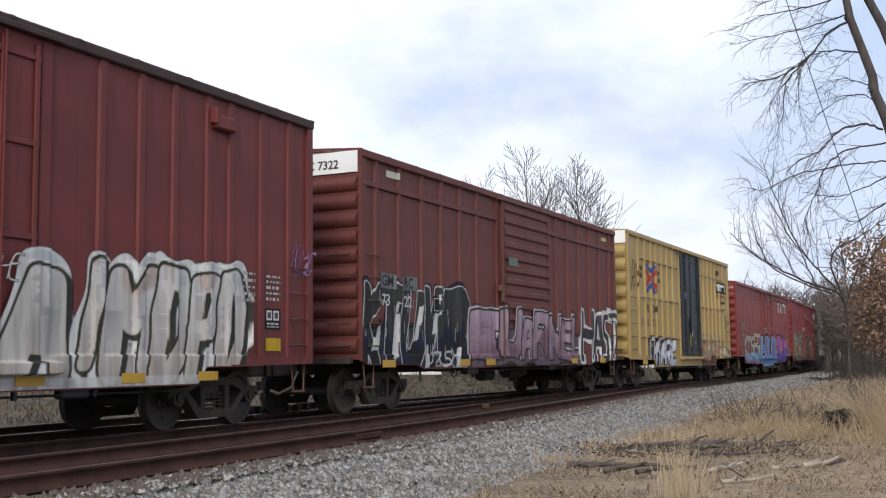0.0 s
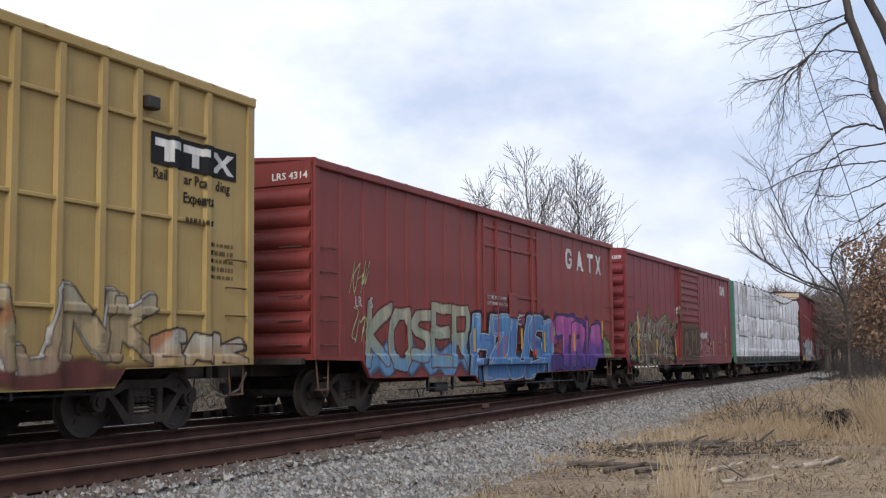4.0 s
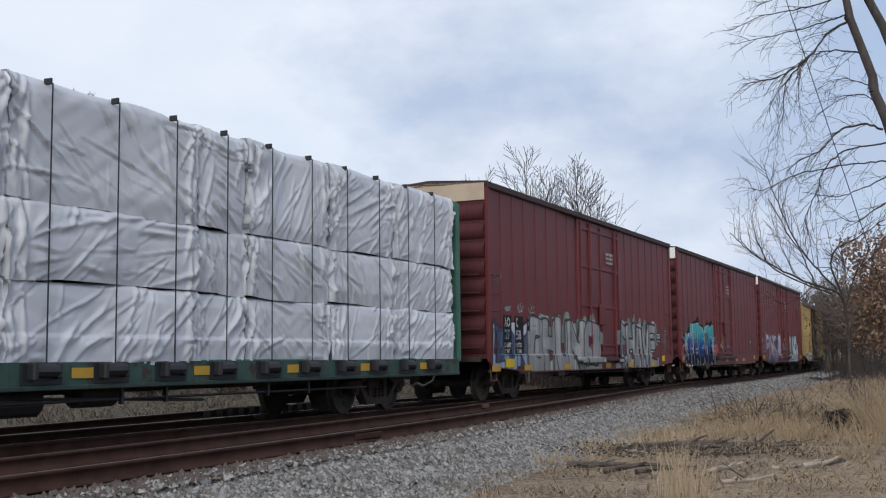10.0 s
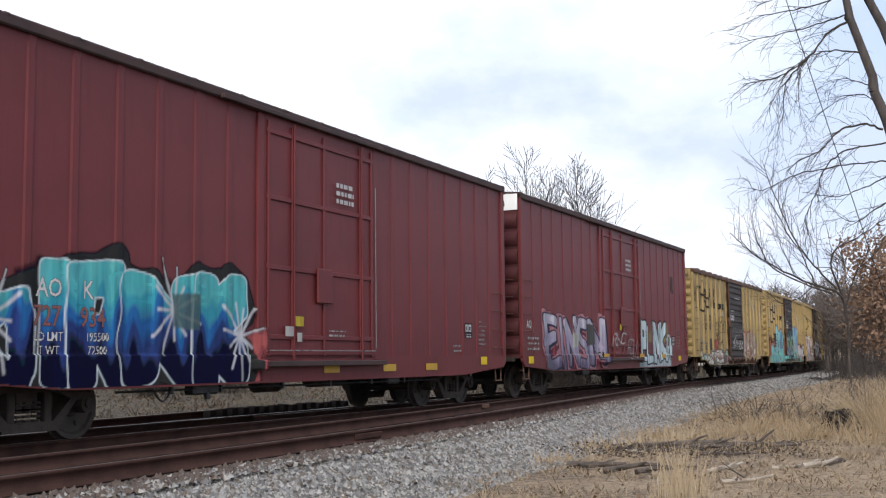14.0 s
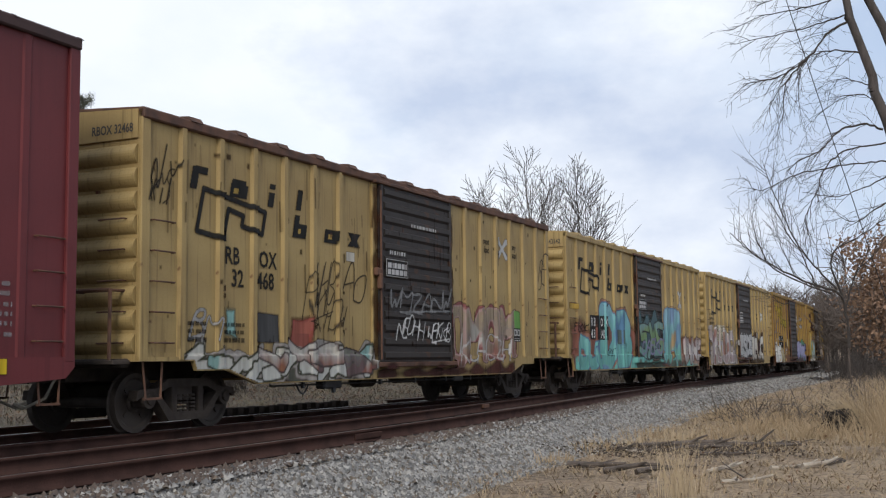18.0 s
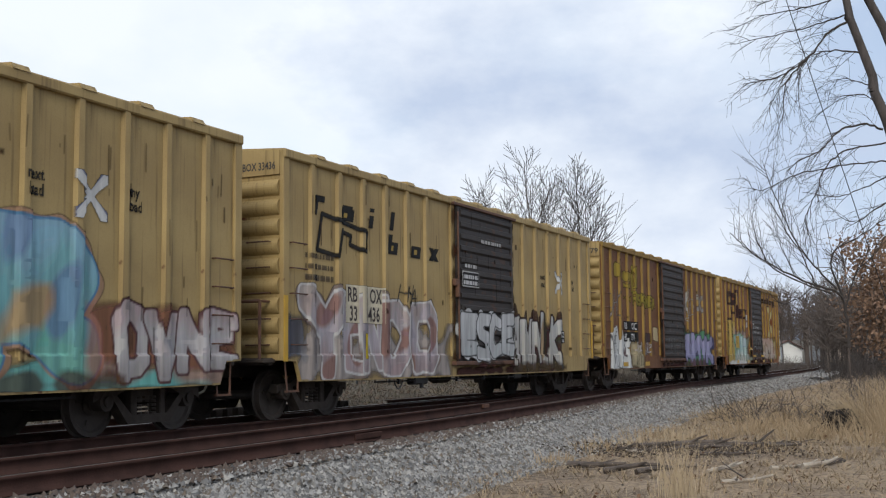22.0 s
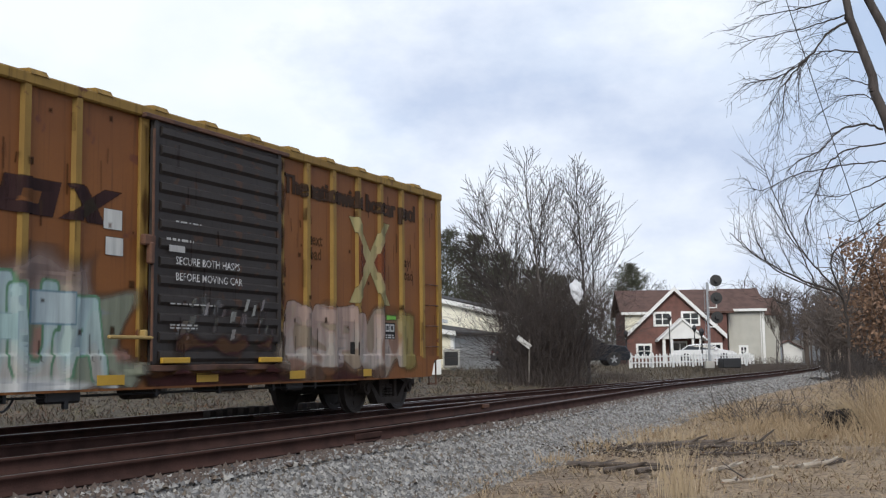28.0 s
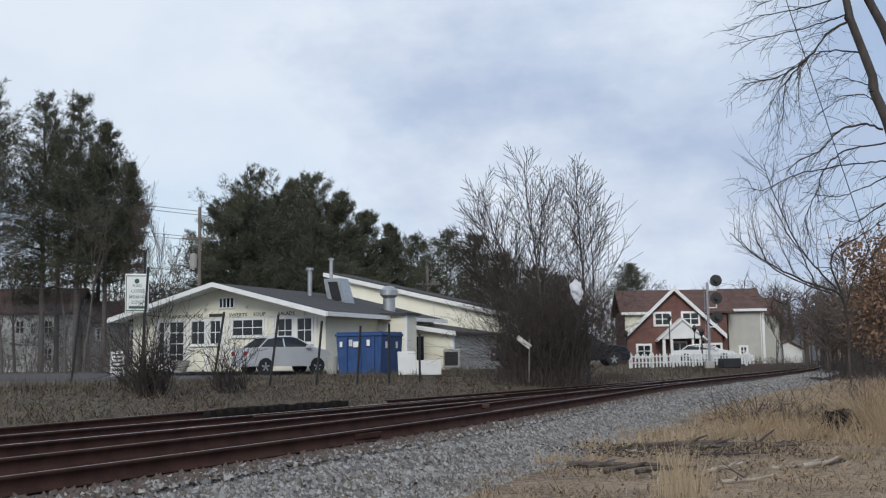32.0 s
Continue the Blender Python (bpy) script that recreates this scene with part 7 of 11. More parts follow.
m.tag(4.3, 5.3, 1.5, 2.2, (0.07, 0.055, 0.04), 148, 0.012, 4)
m.tag(5.3, 6.0, 2.1, 2.7, (0.07, 0.055, 0.04), 145, 0.018, 2)
m.rect(5.45, 5.75, 2.76, 2.92, (0.55, 0.52, 0.45))
m.bars(1.05, 1.5, 1.28, 1.62, 3, KB, 6, 0.6)
m.bars(1.9, 2.4, 1.28, 1.62, 3, KB, 7, 0.6)
consist_plate(m, 13.35, 1.40)
m.tag(15.0, 15.5, 2.8, 3.6, (0.08, 0.06, 0.05), 147, 0.016, 2)
rust(m, 901, 110)
m.build("stencilling", car, prof, L)
# K
car, mid, L, prof = pool_car(32.41, YEL_J, "yellow boxcar covered with turquoise graffiti beside a black door", trim=YEL_J)
TRAIN.append((car, mid))
g = Layer(0.1, 15.7, 0.56, 2.95)
TQ = [(0.16, 0.40, 0.36), (0.20, 0.46, 0.44), (0.24, 0.46, 0.52)]
g.cloud(0.2, 6.3, 0.62, 2.0, (0.36, 0.16, 0.11), 0.25, 151, 0.75)
g.cloud(0.6, 15.3, 0.60, 0.95, (0.16, 0.40, 0.36), 0.1, 152)
g.word([("O", 0.8, 1.85, 0.64, 1.6), ("U", 1.7, 2.7, 0.64, 1.5), ("O", 2.5, 3.4, 0.64, 1.5), ("D", 2.9, 4.6, 0.66, 2.62), ("B", 4.4, 6.2, 0.66, 2.45)], TQ, (0.085, 0.17, 0.27), 0.245, 0.035, 153, back=(0.30, 0.17, 0.12), back_w=0.05, wild=0.03, norm=2, patch=(0.16, 0.24, 0.40))
g.cloud(4.4, 5.3, 1.5, 2.3, (0.10, 0.16, 0.34), 0.18, 154, 0.8)
g.cloud(6.6, 9.5, 0.98, 2.4, (0.15, 0.27, 0.28), 0.2, 155, 0.7)
g.word(g.row("SXS", (6.8, 7.7, 8.6, 9.6), 1.0, 2.3, 156, 0.2), [(0.20, 0.37, 0.34), (0.24, 0.36, 0.17), (0.24, 0.38, 0.36)], (0.03, 0.035, 0.035), 0.17, 0.045, 156, lean=0.2, wild=0.12, a=0.9)
g.tag(6.9, 9.5, 1.1, 1.6, (0.26, 0.24, 0.38), 157, 0.04, 5)
g.word([("E", 9.7, 10.6, 0.8, 1.9), ("R", 10.3, 12.7, 0.72, 2.72)], [(0.17, 0.40, 0.33), (0.20, 0.40, 0.42), (0.25, 0.41, 0.50)], (0.09, 0.20, 0.33), 0.245, 0.035, 158, back=(0.36, 0.22, 0.14), back_w=0.05, wild=0.03, norm=2, patch=(0.16, 0.24, 0.38))
g.cloud(11.2, 11.8, 1.35, 1.9, (0.46, 0.26, 0.10), 0.18, 159, 0.8)
g.cloud(12.6, 15.4, 0.75, 1.6, (0.34, 0.14, 0.10), 0.22, 160, 0.75)
g.word(g.row("OVNE", (13.0, 13.6, 14.3, 15.0, 15.6), 0.66, 1.9, 161, 0.25), [(0.34, 0.31, 0.30), (0.45, 0.42, 0.41), (0.42, 0.34, 0.33)], (0.10, 0.045, 0.045), 0.24, 0.035, 161, wild=0.05)
g.cloud(6.5, 13.2, 0.60, 0.86, (0.075, 0.034, 0.020), 0.1, 75, 0.8, 7.0)
g.build("graffiti", car, prof, L, "turquoise and blue rounded letters in spray paint")
m = Layer(0.1, 15.7, 1.0, 4.3, 0.014)
pool_marks(m, KB)
cross_mark(m, 12.20, 12.83, 2.80, 3.42, (0.60, 0.60, 0.58))
rough_marks(m, KB, 11.40, 13.17, 3.00)
for u0, u1 in ((2.02, 2.78), (2.92, 3.62)):
    m.rect(u0, u1, 1.52, 2.22, KB)
for body, u, z in (("R B", 2.10, 1.92), ("O X", 2.98, 1.92), ("4 3", 2.10, 1.58), ("142", 2.96, 1.58)):
    m.text(body, u, z, 0.24, KW, 0.85)
door_notes(m, 13)
m.rect(4.65, 5.25, 1.42, 1.85, (0.10, 0.14, 0.13))
m.tag(0.6, 1.7, 1.75, 2.0, KB, 163, 0.016, 5)
m.tag(3.4, 4.2, 0.78 + 0.3, 1.3, (0.05, 0.10, 0.12), 164, 0.016, 4)
m.rect(0.2, 0.9, 2.35, 2.5, (0.50, 0.33, 0.08))
rust(m, 902, 50)
m.build("stencilling", car, prof, L)
# L
car, mid, L, prof = pool_car(49.30, YEL_J, "yellow boxcar with white and brown graffiti and a black door", trim=YEL_J)
TRAIN.append((car, mid))
g = Layer(0.1, 15.7, 0.54, 2.6)
g.cloud(0.3, 6.2, 0.60, 1.5, (0.42, 0.38, 0.36), 0.25, 171, 0.85)
g.word(g.row("YENDO", (0.6, 2.0, 2.6, 3.4, 4.4, 5.65), 0.66, 2.25, 172, 0.15), [(0.34, 0.27, 0.27), (0.40, 0.36, 0.38), (0.38, 0.32, 0.30)], (0.54, 0.53, 0.51), 0.22, 0.045, 172, back=(0.20, 0.15, 0.14), back_w=0.02, wild=0.05, patch=(0.25, 0.12, 0.09))
g.cloud(0.0, 0.6, 1.0, 1.7, (0.16, 0.17, 0.20), 0.15, 173, 0.8)
g.word(g.row("ESCE", (6.65, 7.5, 8.2, 8.9, 9.6), 1.0, 2.05, 174, 0.08), [(0.44, 0.45, 0.45), (0.52, 0.52, 0.52)], (0.03, 0.03, 0.03), 0.25, 0.03, 174, back=(0.48, 0.48, 0.48), back_w=0.02)
g.jag(9.7, 13.4, 1.4, 2.35, (0.05, 0.045, 0.04), 6, 177, 0.75)
g.cloud(9.9, 13.0, 0.85, 1.9, (0.045, 0.04, 0.036), 0.14, 179, 0.8)
g.word(g.row("AWNLK", (9.75, 10.3, 11.15, 11.75, 12.3, 13.2), 0.72, 2.15, 175, 0.2), [(0.42, 0.40, 0.36), (0.50, 0.49, 0.46)], (0.035, 0.03, 0.028), 0.24, 0.05, 175, drop=(0.04, 0.035, 0.03), lean=0.12, patch=(0.36, 0.24, 0.10), wild=0.06)
g.cloud(9.7, 13.6, 0.64, 0.86, (0.06, 0.05, 0.045), 0.08, 176, 0.7)
g.cloud(6.5, 13.2, 0.60, 0.86, (0.075, 0.034, 0.020), 0.1, 76, 0.8, 7.0)
g.build("graffiti", car, prof, L, "white, brown and grey letters in spray paint")
m = Layer(0.1, 15.7, 0.95, 4.3, 0.014)
pool_marks(m, KB, du=-0.15)
cross_mark(m, 12.84, 13.42, 2.70, 3.29, (0.60, 0.60, 0.58))
rough_marks(m, KB, 11.78, 14.04, 2.83)
for u0, u1 in ((2.02, 2.68), (2.80, 3.40)):
    m.rect(u0, u1, 1.66, 2.34, (0.50, 0.45, 0.34))
for body, u, z in (("RB", 2.08, 2.04), ("OX", 2.88, 2.04), ("33", 2.14, 1.70), ("436", 2.82, 1.70)):
    m.text(body, u, z, 0.26, KB, 0.8)
door_notes(m, 23)
m.bars(0.7, 1.6, 2.35, 2.9, 3, (0.10, 0.09, 0.08), 5, 0.6, 0.5)
m.tag(4.0, 4.8, 2.1, 2.4, (0.06, 0.06, 0.05), 177, 0.016, 3)
m.rect(2.62, 2.76, 1.02, 1.48, (0.72, 0.52, 0.03))
consist_plate(m, 13.1, 1.40)
rust(m, 903, 60)
m.build("stencilling", car, prof, L)
part("warning_strip", [box(-L / 2 - 0.01, -L / 2 + 0.10, -1.53, -1.515, 0.98, 2.05)], YMARK, car, "bright yellow corner strip")
part("warning_strip", [box(L / 2 - 0.10, L / 2 + 0.01, -1.53, -1.515, 0.98, 2.05)], YMARK, car, "bright yellow corner strip")
# M
car, mid, L, prof = pool_car(66.20, ORA_M, "rusted ochre boxcar with white and violet-blue graffiti", trim=OCHRE_RIB, rib_mat=OCHRE_RIB, header=YEL_J)
TRAIN.append((car, mid))
g = Layer(0.1, 15.7, 0.56, 4.25)
FY = (0.46, 0.36, 0.06)
for k, (u0_, u1_, z0_, z1_) in enumerate(((1.25, 1.75, 3.48, 3.95), (1.75, 2.02, 3.42, 3.62), (2.15, 3.05, 3.42, 3.74), (2.2, 3.0, 3.20, 3.34), (3.08, 3.35, 3.10, 3.95), (3.35, 3.85, 3.24, 3.98), (2.2, 2.5, 2.84, 2.94), (2.62, 3.0, 2.78, 2.92))):
    g.cloud(u0_, u1_, z0_, z1_, FY, 0.045, 181 + k, 0.72, 14)
for k in range(9):
    u_ = 3.28 + k * 0.29
    g.word([("RBSKANESA"[k], u_, u_ + 0.31, 2.70 - 0.01 * k, 3.12 - 0.01 * k)], [(0.36, 0.29, 0.05), (0.42, 0.33, 0.06)], (0.055, 0.05, 0.02), 0.22, 0.02, 220 + k, a=0.8)
for P_ in ([(0.55, 0.6), (0.6, 1.05), (0.72, 1.08), (0.76, 1.75), (1.45, 2.0), (1.62, 1.5), (2.0, 1.9), (2.15, 1.6), (2.85, 1.62), (2.5, 1.3), (2.9, 0.6)], [(1.3, 0.62), (1.5, 1.2), (1.7, 0.62)]):
    g.poly(P_, (0.58, 0.58, 0.575))
g.line([(0.75, 1.7), (1.0, 0.75), (1.35, 1.9)], 0.02, (0.10, 0.10, 0.10))
g.line([(1.62, 1.5), (1.45, 0.7), (1.7, 0.66), (2.3, 1.55)], 0.022, (0.12, 0.12, 0.12))
g.poly([(1.95, 1.05), (2.3, 1.35), (2.35, 1.0)], (0.13, 0.10, 0.08))
g.tag(0.85, 1.35, 1.4, 1.75, (0.10, 0.10, 0.10), 186, 0.018, 3)
g.tag(1.0, 1.4, 0.75, 1.25, (0.12, 0.12, 0.12), 185, 0.018, 2)
g.tag(0.7, 1.7, 2.2, 3.1, (0.44, 0.40, 0.36), 187, 0.028, 3, 0.7)
g.cloud(2.8, 4.2, 0.66, 1.5, (0.50, 0.42, 0.26), 0.18, 188, 0.85)
g.tag(3.35, 4.15, 1.2, 1.5, (0.50, 0.46, 0.46), 189, 0.024, 4)
g.tag(4.4, 5.1, 1.15, 1.5, (0.46, 0.42, 0.42), 190, 0.024, 4)
g.tag(3.3, 4.3, 0.74, 1.1, (0.10, 0.09, 0.05), 197, 0.014, 5)
g.cloud(5.6, 6.2, 1.55, 2.0, (0.48, 0.38, 0.22), 0.05, 191)
g.tag(6.95, 9.3, 1.42, 1.72, (0.40, 0.39, 0.39), 192, 0.013, 9, 0.8)
g.tag(7.3, 9.0, 1.16, 1.38, (0.36, 0.35, 0.35), 196, 0.011, 8, 0.75)
g.line([(7.4, 1.9), (7.45, 2.15), (7.5, 1.88)], 0.014, (0.36, 0.35, 0.35))
g.line([(8.55, 2.0), (8.6, 2.3), (8.68, 1.98)], 0.014, (0.36, 0.35, 0.35))
g.cloud(9.75, 14.5, 0.70, 2.0, (0.10, 0.26, 0.16), 0.2, 193, 0.85)
g.word(g.row("AMYK", (9.7, 11.1, 12.5, 13.4, 14.7), 0.62, 1.95, 194, 0.15), [(0.22, 0.22, 0.36), (0.27, 0.265, 0.41), (0.30, 0.29, 0.43)], (0.05, 0.045, 0.09), 0.22, 0.035, 194, drop=(0.05, 0.045, 0.09), wild=0.06)
g.tag(9.8, 11.4, 2.55, 3.6, (0.50, 0.47, 0.43), 195, 0.026, 4, 0.85)
g.cloud(6.5, 13.2, 0.60, 0.86, (0.075, 0.034, 0.020), 0.1, 77, 0.8, 7.0)
g.build("graffiti", car, prof, L, "white block and violet-blue letters in spray paint")
m = Layer(0.1, 15.7, 1.0, 4.3, 0.014)
for u0, u1 in ((2.12, 2.74), (2.90, 3.58)):
    m.rect(u0, u1, 1.86, 2.14, KB)
    m.rect(u0, u1, 1.50, 1.80, KB)
for body, u, z in (("RB", 2.2, 1.90), ("OX", 3.0, 1.90), ("43", 2.2, 1.55), ("779", 2.94, 1.55)):
    m.text(body, u, z, 0.2, KW, 0.9)
m.rect(4.45, 5.1, 1.50, 1.80, (0.06, 0.045, 0.04))
cross_mark(m, 12.12, 13.08, 2.78, 3.45, (0.42, 0.40, 0.36), 0.6)
rust(m, 904, 90)
m.build("stencilling", car, prof, L)
yellow_marks(car, prof, L, (1.9, 4.4), 0.72, 0.5, 0.13)
# N
car, mid, L, prof = pool_car(83.08, ORA_N, "faded orange last boxcar with dim wordmark and pale graffiti", trim=OCHRE_RIB, rib_mat=OCHRE_RIB, header=YEL_J)
TRAIN.append((car, mid))
g = Layer(0.1, 15.7, 0.56, 3.0)
g.cloud(0.9, 2.62, 0.72, 2.62, (0.42, 0.30, 0.09), 0.03, 201, 0.95)
g.cloud(2.6, 6.3, 0.62, 1.9, (0.30, 0.31, 0.24), 0.22, 202, 0.85)
r_ = random.Random(202)
for k in range(16):
    u_, z_ = r_.uniform(2.7, 6.0), r_.uniform(0.7, 1.7)
    g.cloud(u_, u_ + r_.uniform(.1, .4), z_, z_ + r_.uniform(.1, .4), ((0.46, 0.44, 0.40), (0.18, 0.28, 0.18), (0.36, 0.20, 0.16), (0.22, 0.30, 0.34))[k % 4], 0.07, 230 + k, 0.8)
g.cloud(2.6, 5.5, 1.6, 2.25, (0.42, 0.32, 0.28), 0.2, 213, 0.7)
g.word(g.row("KMUA", (2.55, 3.4, 4.2, 4.9, 5.75), 0.66, 2.05, 203, 0.15), [(0.43, 0.41, 0.36), (0.36, 0.45, 0.44), (0.35, 0.46, 0.47)], (0.12, 0.22, 0.14), 0.25, 0.04, 203, lean=0.06, wild=0.05, patch=(0.14, 0.26, 0.15))
g.rect(4.5, 5.22, 1.45, 1.88, (0.16, 0.24, 0.30))
g.rect(4.53, 5.19, 1.48, 1.85, (0.33, 0.40, 0.44))
g.cloud(2.9, 3.6, 1.4, 1.95, (0.42, 0.30, 0.09), 0.03, 204)
g.cloud(3.7, 4.3, 1.25, 1.6, (0.30, 0.40, 0.42), 0.02, 205)
g.cloud(0.9, 6.0, 0.62, 0.80, (0.55, 0.55, 0.53), 0.08, 206)
r_ = random.Random(207)
for k in range(34):
    u_, z_ = r_.uniform(7.0, 9.3), r_.uniform(1.28, 1.82)
    w_, h_ = r_.uniform(0.05, 0.14), r_.uniform(0.06, 0.26)
    g.poly([(u_, z_), (u_ + w_, z_ + 0.03), (u_ + w_ + h_ * 0.35, z_ + h_), (u_ + h_ * 0.3, z_ + h_ * 0.92)], (0.40, 0.385, 0.37) if k % 3 else (0.16, 0.13, 0.12), r_.uniform(0.35, 0.85))
g.cloud(7.0, 9.35, 1.14, 1.32, (0.10, 0.045, 0.030), 0.08, 211, 0.8, 9.0)
g.cloud(9.7, 14.3, 0.80, 1.75, (0.44, 0.36, 0.28), 0.3, 208, 0.75)
g.word(g.row("CSPUA", (9.9, 10.7, 11.5, 12.3, 13.2, 14.0), 0.75, 1.95, 209, 0.15), [(0.46, 0.42, 0.38), (0.46, 0.34, 0.29)], (0.40, 0.28, 0.22), 0.25, 0.02, 209, a=0.8, patch=(0.24, 0.10, 0.05))
g.cloud(13.9, 14.6, 0.85, 1.9, (0.44, 0.36, 0.12), 0.15, 210, 0.7)
g.cloud(6.5, 13.2, 0.60, 0.86, (0.075, 0.034, 0.020), 0.1, 78, 0.8, 7.0)
g.build("graffiti", car, prof, L, "pale mint and white letters in faded spray paint")
m = Layer(0.1, 15.7, 1.0, 4.3, 0.014)
FB = (0.040, 0.026, 0.018)


def slab(*pts, ink=FB):
    m.poly(pts, ink, 0.92)


slab((1.21, 3.42), (1.32, 3.90), (1.66, 3.90), (1.56, 3.42))
slab((1.40, 3.70), (1.46, 3.90), (2.10, 3.90), (2.05, 3.70))
slab((2.06, 3.42), (2.17, 3.88), (2.96, 3.88), (2.84, 3.42))
slab((3.02, 3.42), (3.09, 3.84), (3.38, 3.84), (3.32, 3.42))
slab((3.10, 3.92), (3.13, 4.06), (3.42, 4.06), (3.39, 3.92))
slab((3.56, 3.42), (3.69, 4.09), (3.94, 4.09), (3.82, 3.42))
slab((3.21, 2.76), (3.38, 3.38), (3.68, 3.38), (3.62, 3.20), (3.98, 3.18), (3.86, 2.76))
slab((3.92, 2.76), (4.05, 3.20), (4.96, 3.20), (4.83, 2.76))
slab((4.92, 2.76), (5.28, 2.76), (6.05, 3.22), (5.72, 3.22))
slab((5.05, 3.22), (5.40, 3.22), (5.74, 2.76), (5.42, 2.76))
for w_ in ([(2.36, 3.56), (2.39, 3.66), (2.70, 3.66), (2.67, 3.56)], [(3.52, 2.90), (3.56, 3.04), (3.68, 3.04), (3.64, 2.90)], [(4.24, 2.90), (4.29, 3.05), (4.64, 3.05), (4.59, 2.90)]):
    slab(*w_, ink=(0.20, 0.085, 0.03))
m.line([(1.02, 2.67), (1.22, 3.35), (3.11, 3.37), (2.98, 2.97), (2.19, 2.97), (2.25, 3.17), (1.93, 3.18), (1.80, 2.67), (1.02, 2.67)], 0.05, FB, 0.012, 0.92)
for e in (-1, 1):
    m.poly([(12.75, 2.80), (12.75 + e * 0.52, 3.35), (12.75 + e * 0.52, 2.25)], (0.30, 0.085, 0.04), 0.7)
    for v in (-1, 1):
        m.poly([(12.75 - 0.15, 2.80), (12.75 + 0.15, 2.80), (12.75 + e * 0.62 + 0.16, 2.80 + v * 0.78), (12.75 + e * 0.62 - 0.16, 2.80 + v * 0.78)], (0.40, 0.34, 0.17), 0.9)
for d_ in (0.0, 0.025, 0.05):
    m.text("The nationwide boxcar pool", 9.85 + d_, 3.74, 0.32, (0.050, 0.028, 0.018), 0.90, 0.9)
m.text("next", 10.6, 2.95, 0.2, (0.14, 0.07, 0.035), 0.9, 0.7)
m.text("load", 10.6, 2.70, 0.2, (0.14, 0.07, 0.035), 0.9, 0.7)
m.text("any", 14.0, 2.80, 0.2, (0.14, 0.07, 0.035), 0.9, 0.6)
m.text("road", 14.0, 2.55, 0.2, (0.14, 0.07, 0.035), 0.9, 0.6)
for body, u, z in (("RB", 1.06, 2.24), ("OX", 1.9, 2.24), ("39", 1.14, 1.88), ("752", 1.86, 1.88)):
    m.text(body, u, z, 0.28, KB, 0.85)
m.text("LD LMT", 1.1, 1.62, 0.09, KB)
m.text("158100", 1.86, 1.62, 0.09, KB)
m.text("LT WT", 1.1, 1.42, 0.09, KB)
m.text("61900", 1.86, 1.42, 0.09, KB)
m.rect(3.1, 3.34, 1.55, 1.86, KB)
m.rect(3.12, 3.32, 1.57, 1.84, (0.42, 0.30, 0.09))
m.text("C", 3.17, 1.62, 0.1, KB)
m.text("SECURE BOTH HASPS", 7.0, 2.34, 0.11, KW)
m.text("BEFORE MOVING CAR", 7.0, 2.12, 0.11, KW)
m.bars(7.0, 7.6, 2.92, 3.0, 1, KW, 8)
m.bars(6.8, 7.4, 2.66, 2.74, 1, KW, 9)
m.rect(6.85, 7.2, 2.50, 2.60, KW, 0.8)
m.bars(6.9, 7.9, 1.78, 1.84, 1, KW, 10)
m.bars(6.9, 7.5, 1.44, 1.54, 2, KW, 11)
m.rect(5.7, 6.05, 2.72, 2.98, (0.55, 0.55, 0.52))
m.rect(5.75, 6.08, 2.38, 2.62, (0.55, 0.55, 0.52))
consist_plate(m, 13.3, 1.38)
m.cloud(13.35, 13.8, 1.72, 1.86, (0.22, 0.50, 0.10), 0.04, 212)
m.rect(12.0, 12.25, 1.08, 1.32, KB, 0.9)
rust(m, 905, 90)
m.build("stencilling", car, prof, L)
yellow_marks(car, prof, L, (3.0, 5.6, 7.6, 10.0, 12.2), 0.70, 0.5, 0.13)
part("step_bar", [box(5.7 - L / 2, 6.55 - L / 2, -1.62, -1.56, 1.29, 1.34, 0.015), box(6.38 - L / 2, 6.45 - L / 2, -1.60, -1.50, 1.3, 1.42, 0.015)], YEL_C, car, "yellow-painted door tool bar")
for u in (7.0, 9.3):
    part("door_foot", [box(u - 0.3 - L / 2, u + 0.3 - L / 2, -1.64, -1.59, 0.97, 1.05, 0.01)], YMARK, car)

# ---- writing and fittings on the leading ends ----
END_FACE = Matrix(((0, 0, 1, 0), (-1, 0, 0, 0), (0, 1, 0, 0), (0, 0, 0, 1)))     # faces -x, read along -y
CAR_ENDS = {1: (15.65, 4.88, "GMRC 7322", 0.16, LETTER_K, 0.15), 2: (15.62, 5.10, "502519", 0.15, LETTER_K, -0.35), 3: (16.95, 4.45, "LRS 4314", 0.12, LETTER_W, -0.62), 4: (16.12, 4.46, "SNC 3309", 0.12, LETTER_W, -0.62),
            7: (16.36, 5.09, "727934", 0.15, LETTER_K, -0.45), 8: (16.8, 5.09, "727004", 0.15, LETTER_K, -0.45), 9: (15.76, 4.46, "RBOX 32468", 0.125, LETTER_K, -0.60), 10: (15.76, 4.46, "RBOX 43142", 0.125, LETTER_K, -0.60), 11: (15.76, 4.46, "RBOX 33436", 0.125, LETTER_K, -0.60), 12: (15.76, 4.46, "43779", 0.14, LETTER_K, -0.76)}


def end_text(car, L, body, y, z, h, mat, width=None):
    T = text_tris(body, 0.02) * (h / 0.70)
    if width:
        T = T * np.array([width / T[..., 0].max(), 1.0])
    V = np.concatenate([T.reshape(-1, 2), np.zeros((len(T) * 3, 1))], 1)
    me = big_mesh("end_lettering", V, np.arange(len(V)).reshape(-1, 3), mat)
    part("end_lettering", me, mat, car, at=Matrix.Translation((-L / 2 - 0.006, y, z)) @ END_FACE)


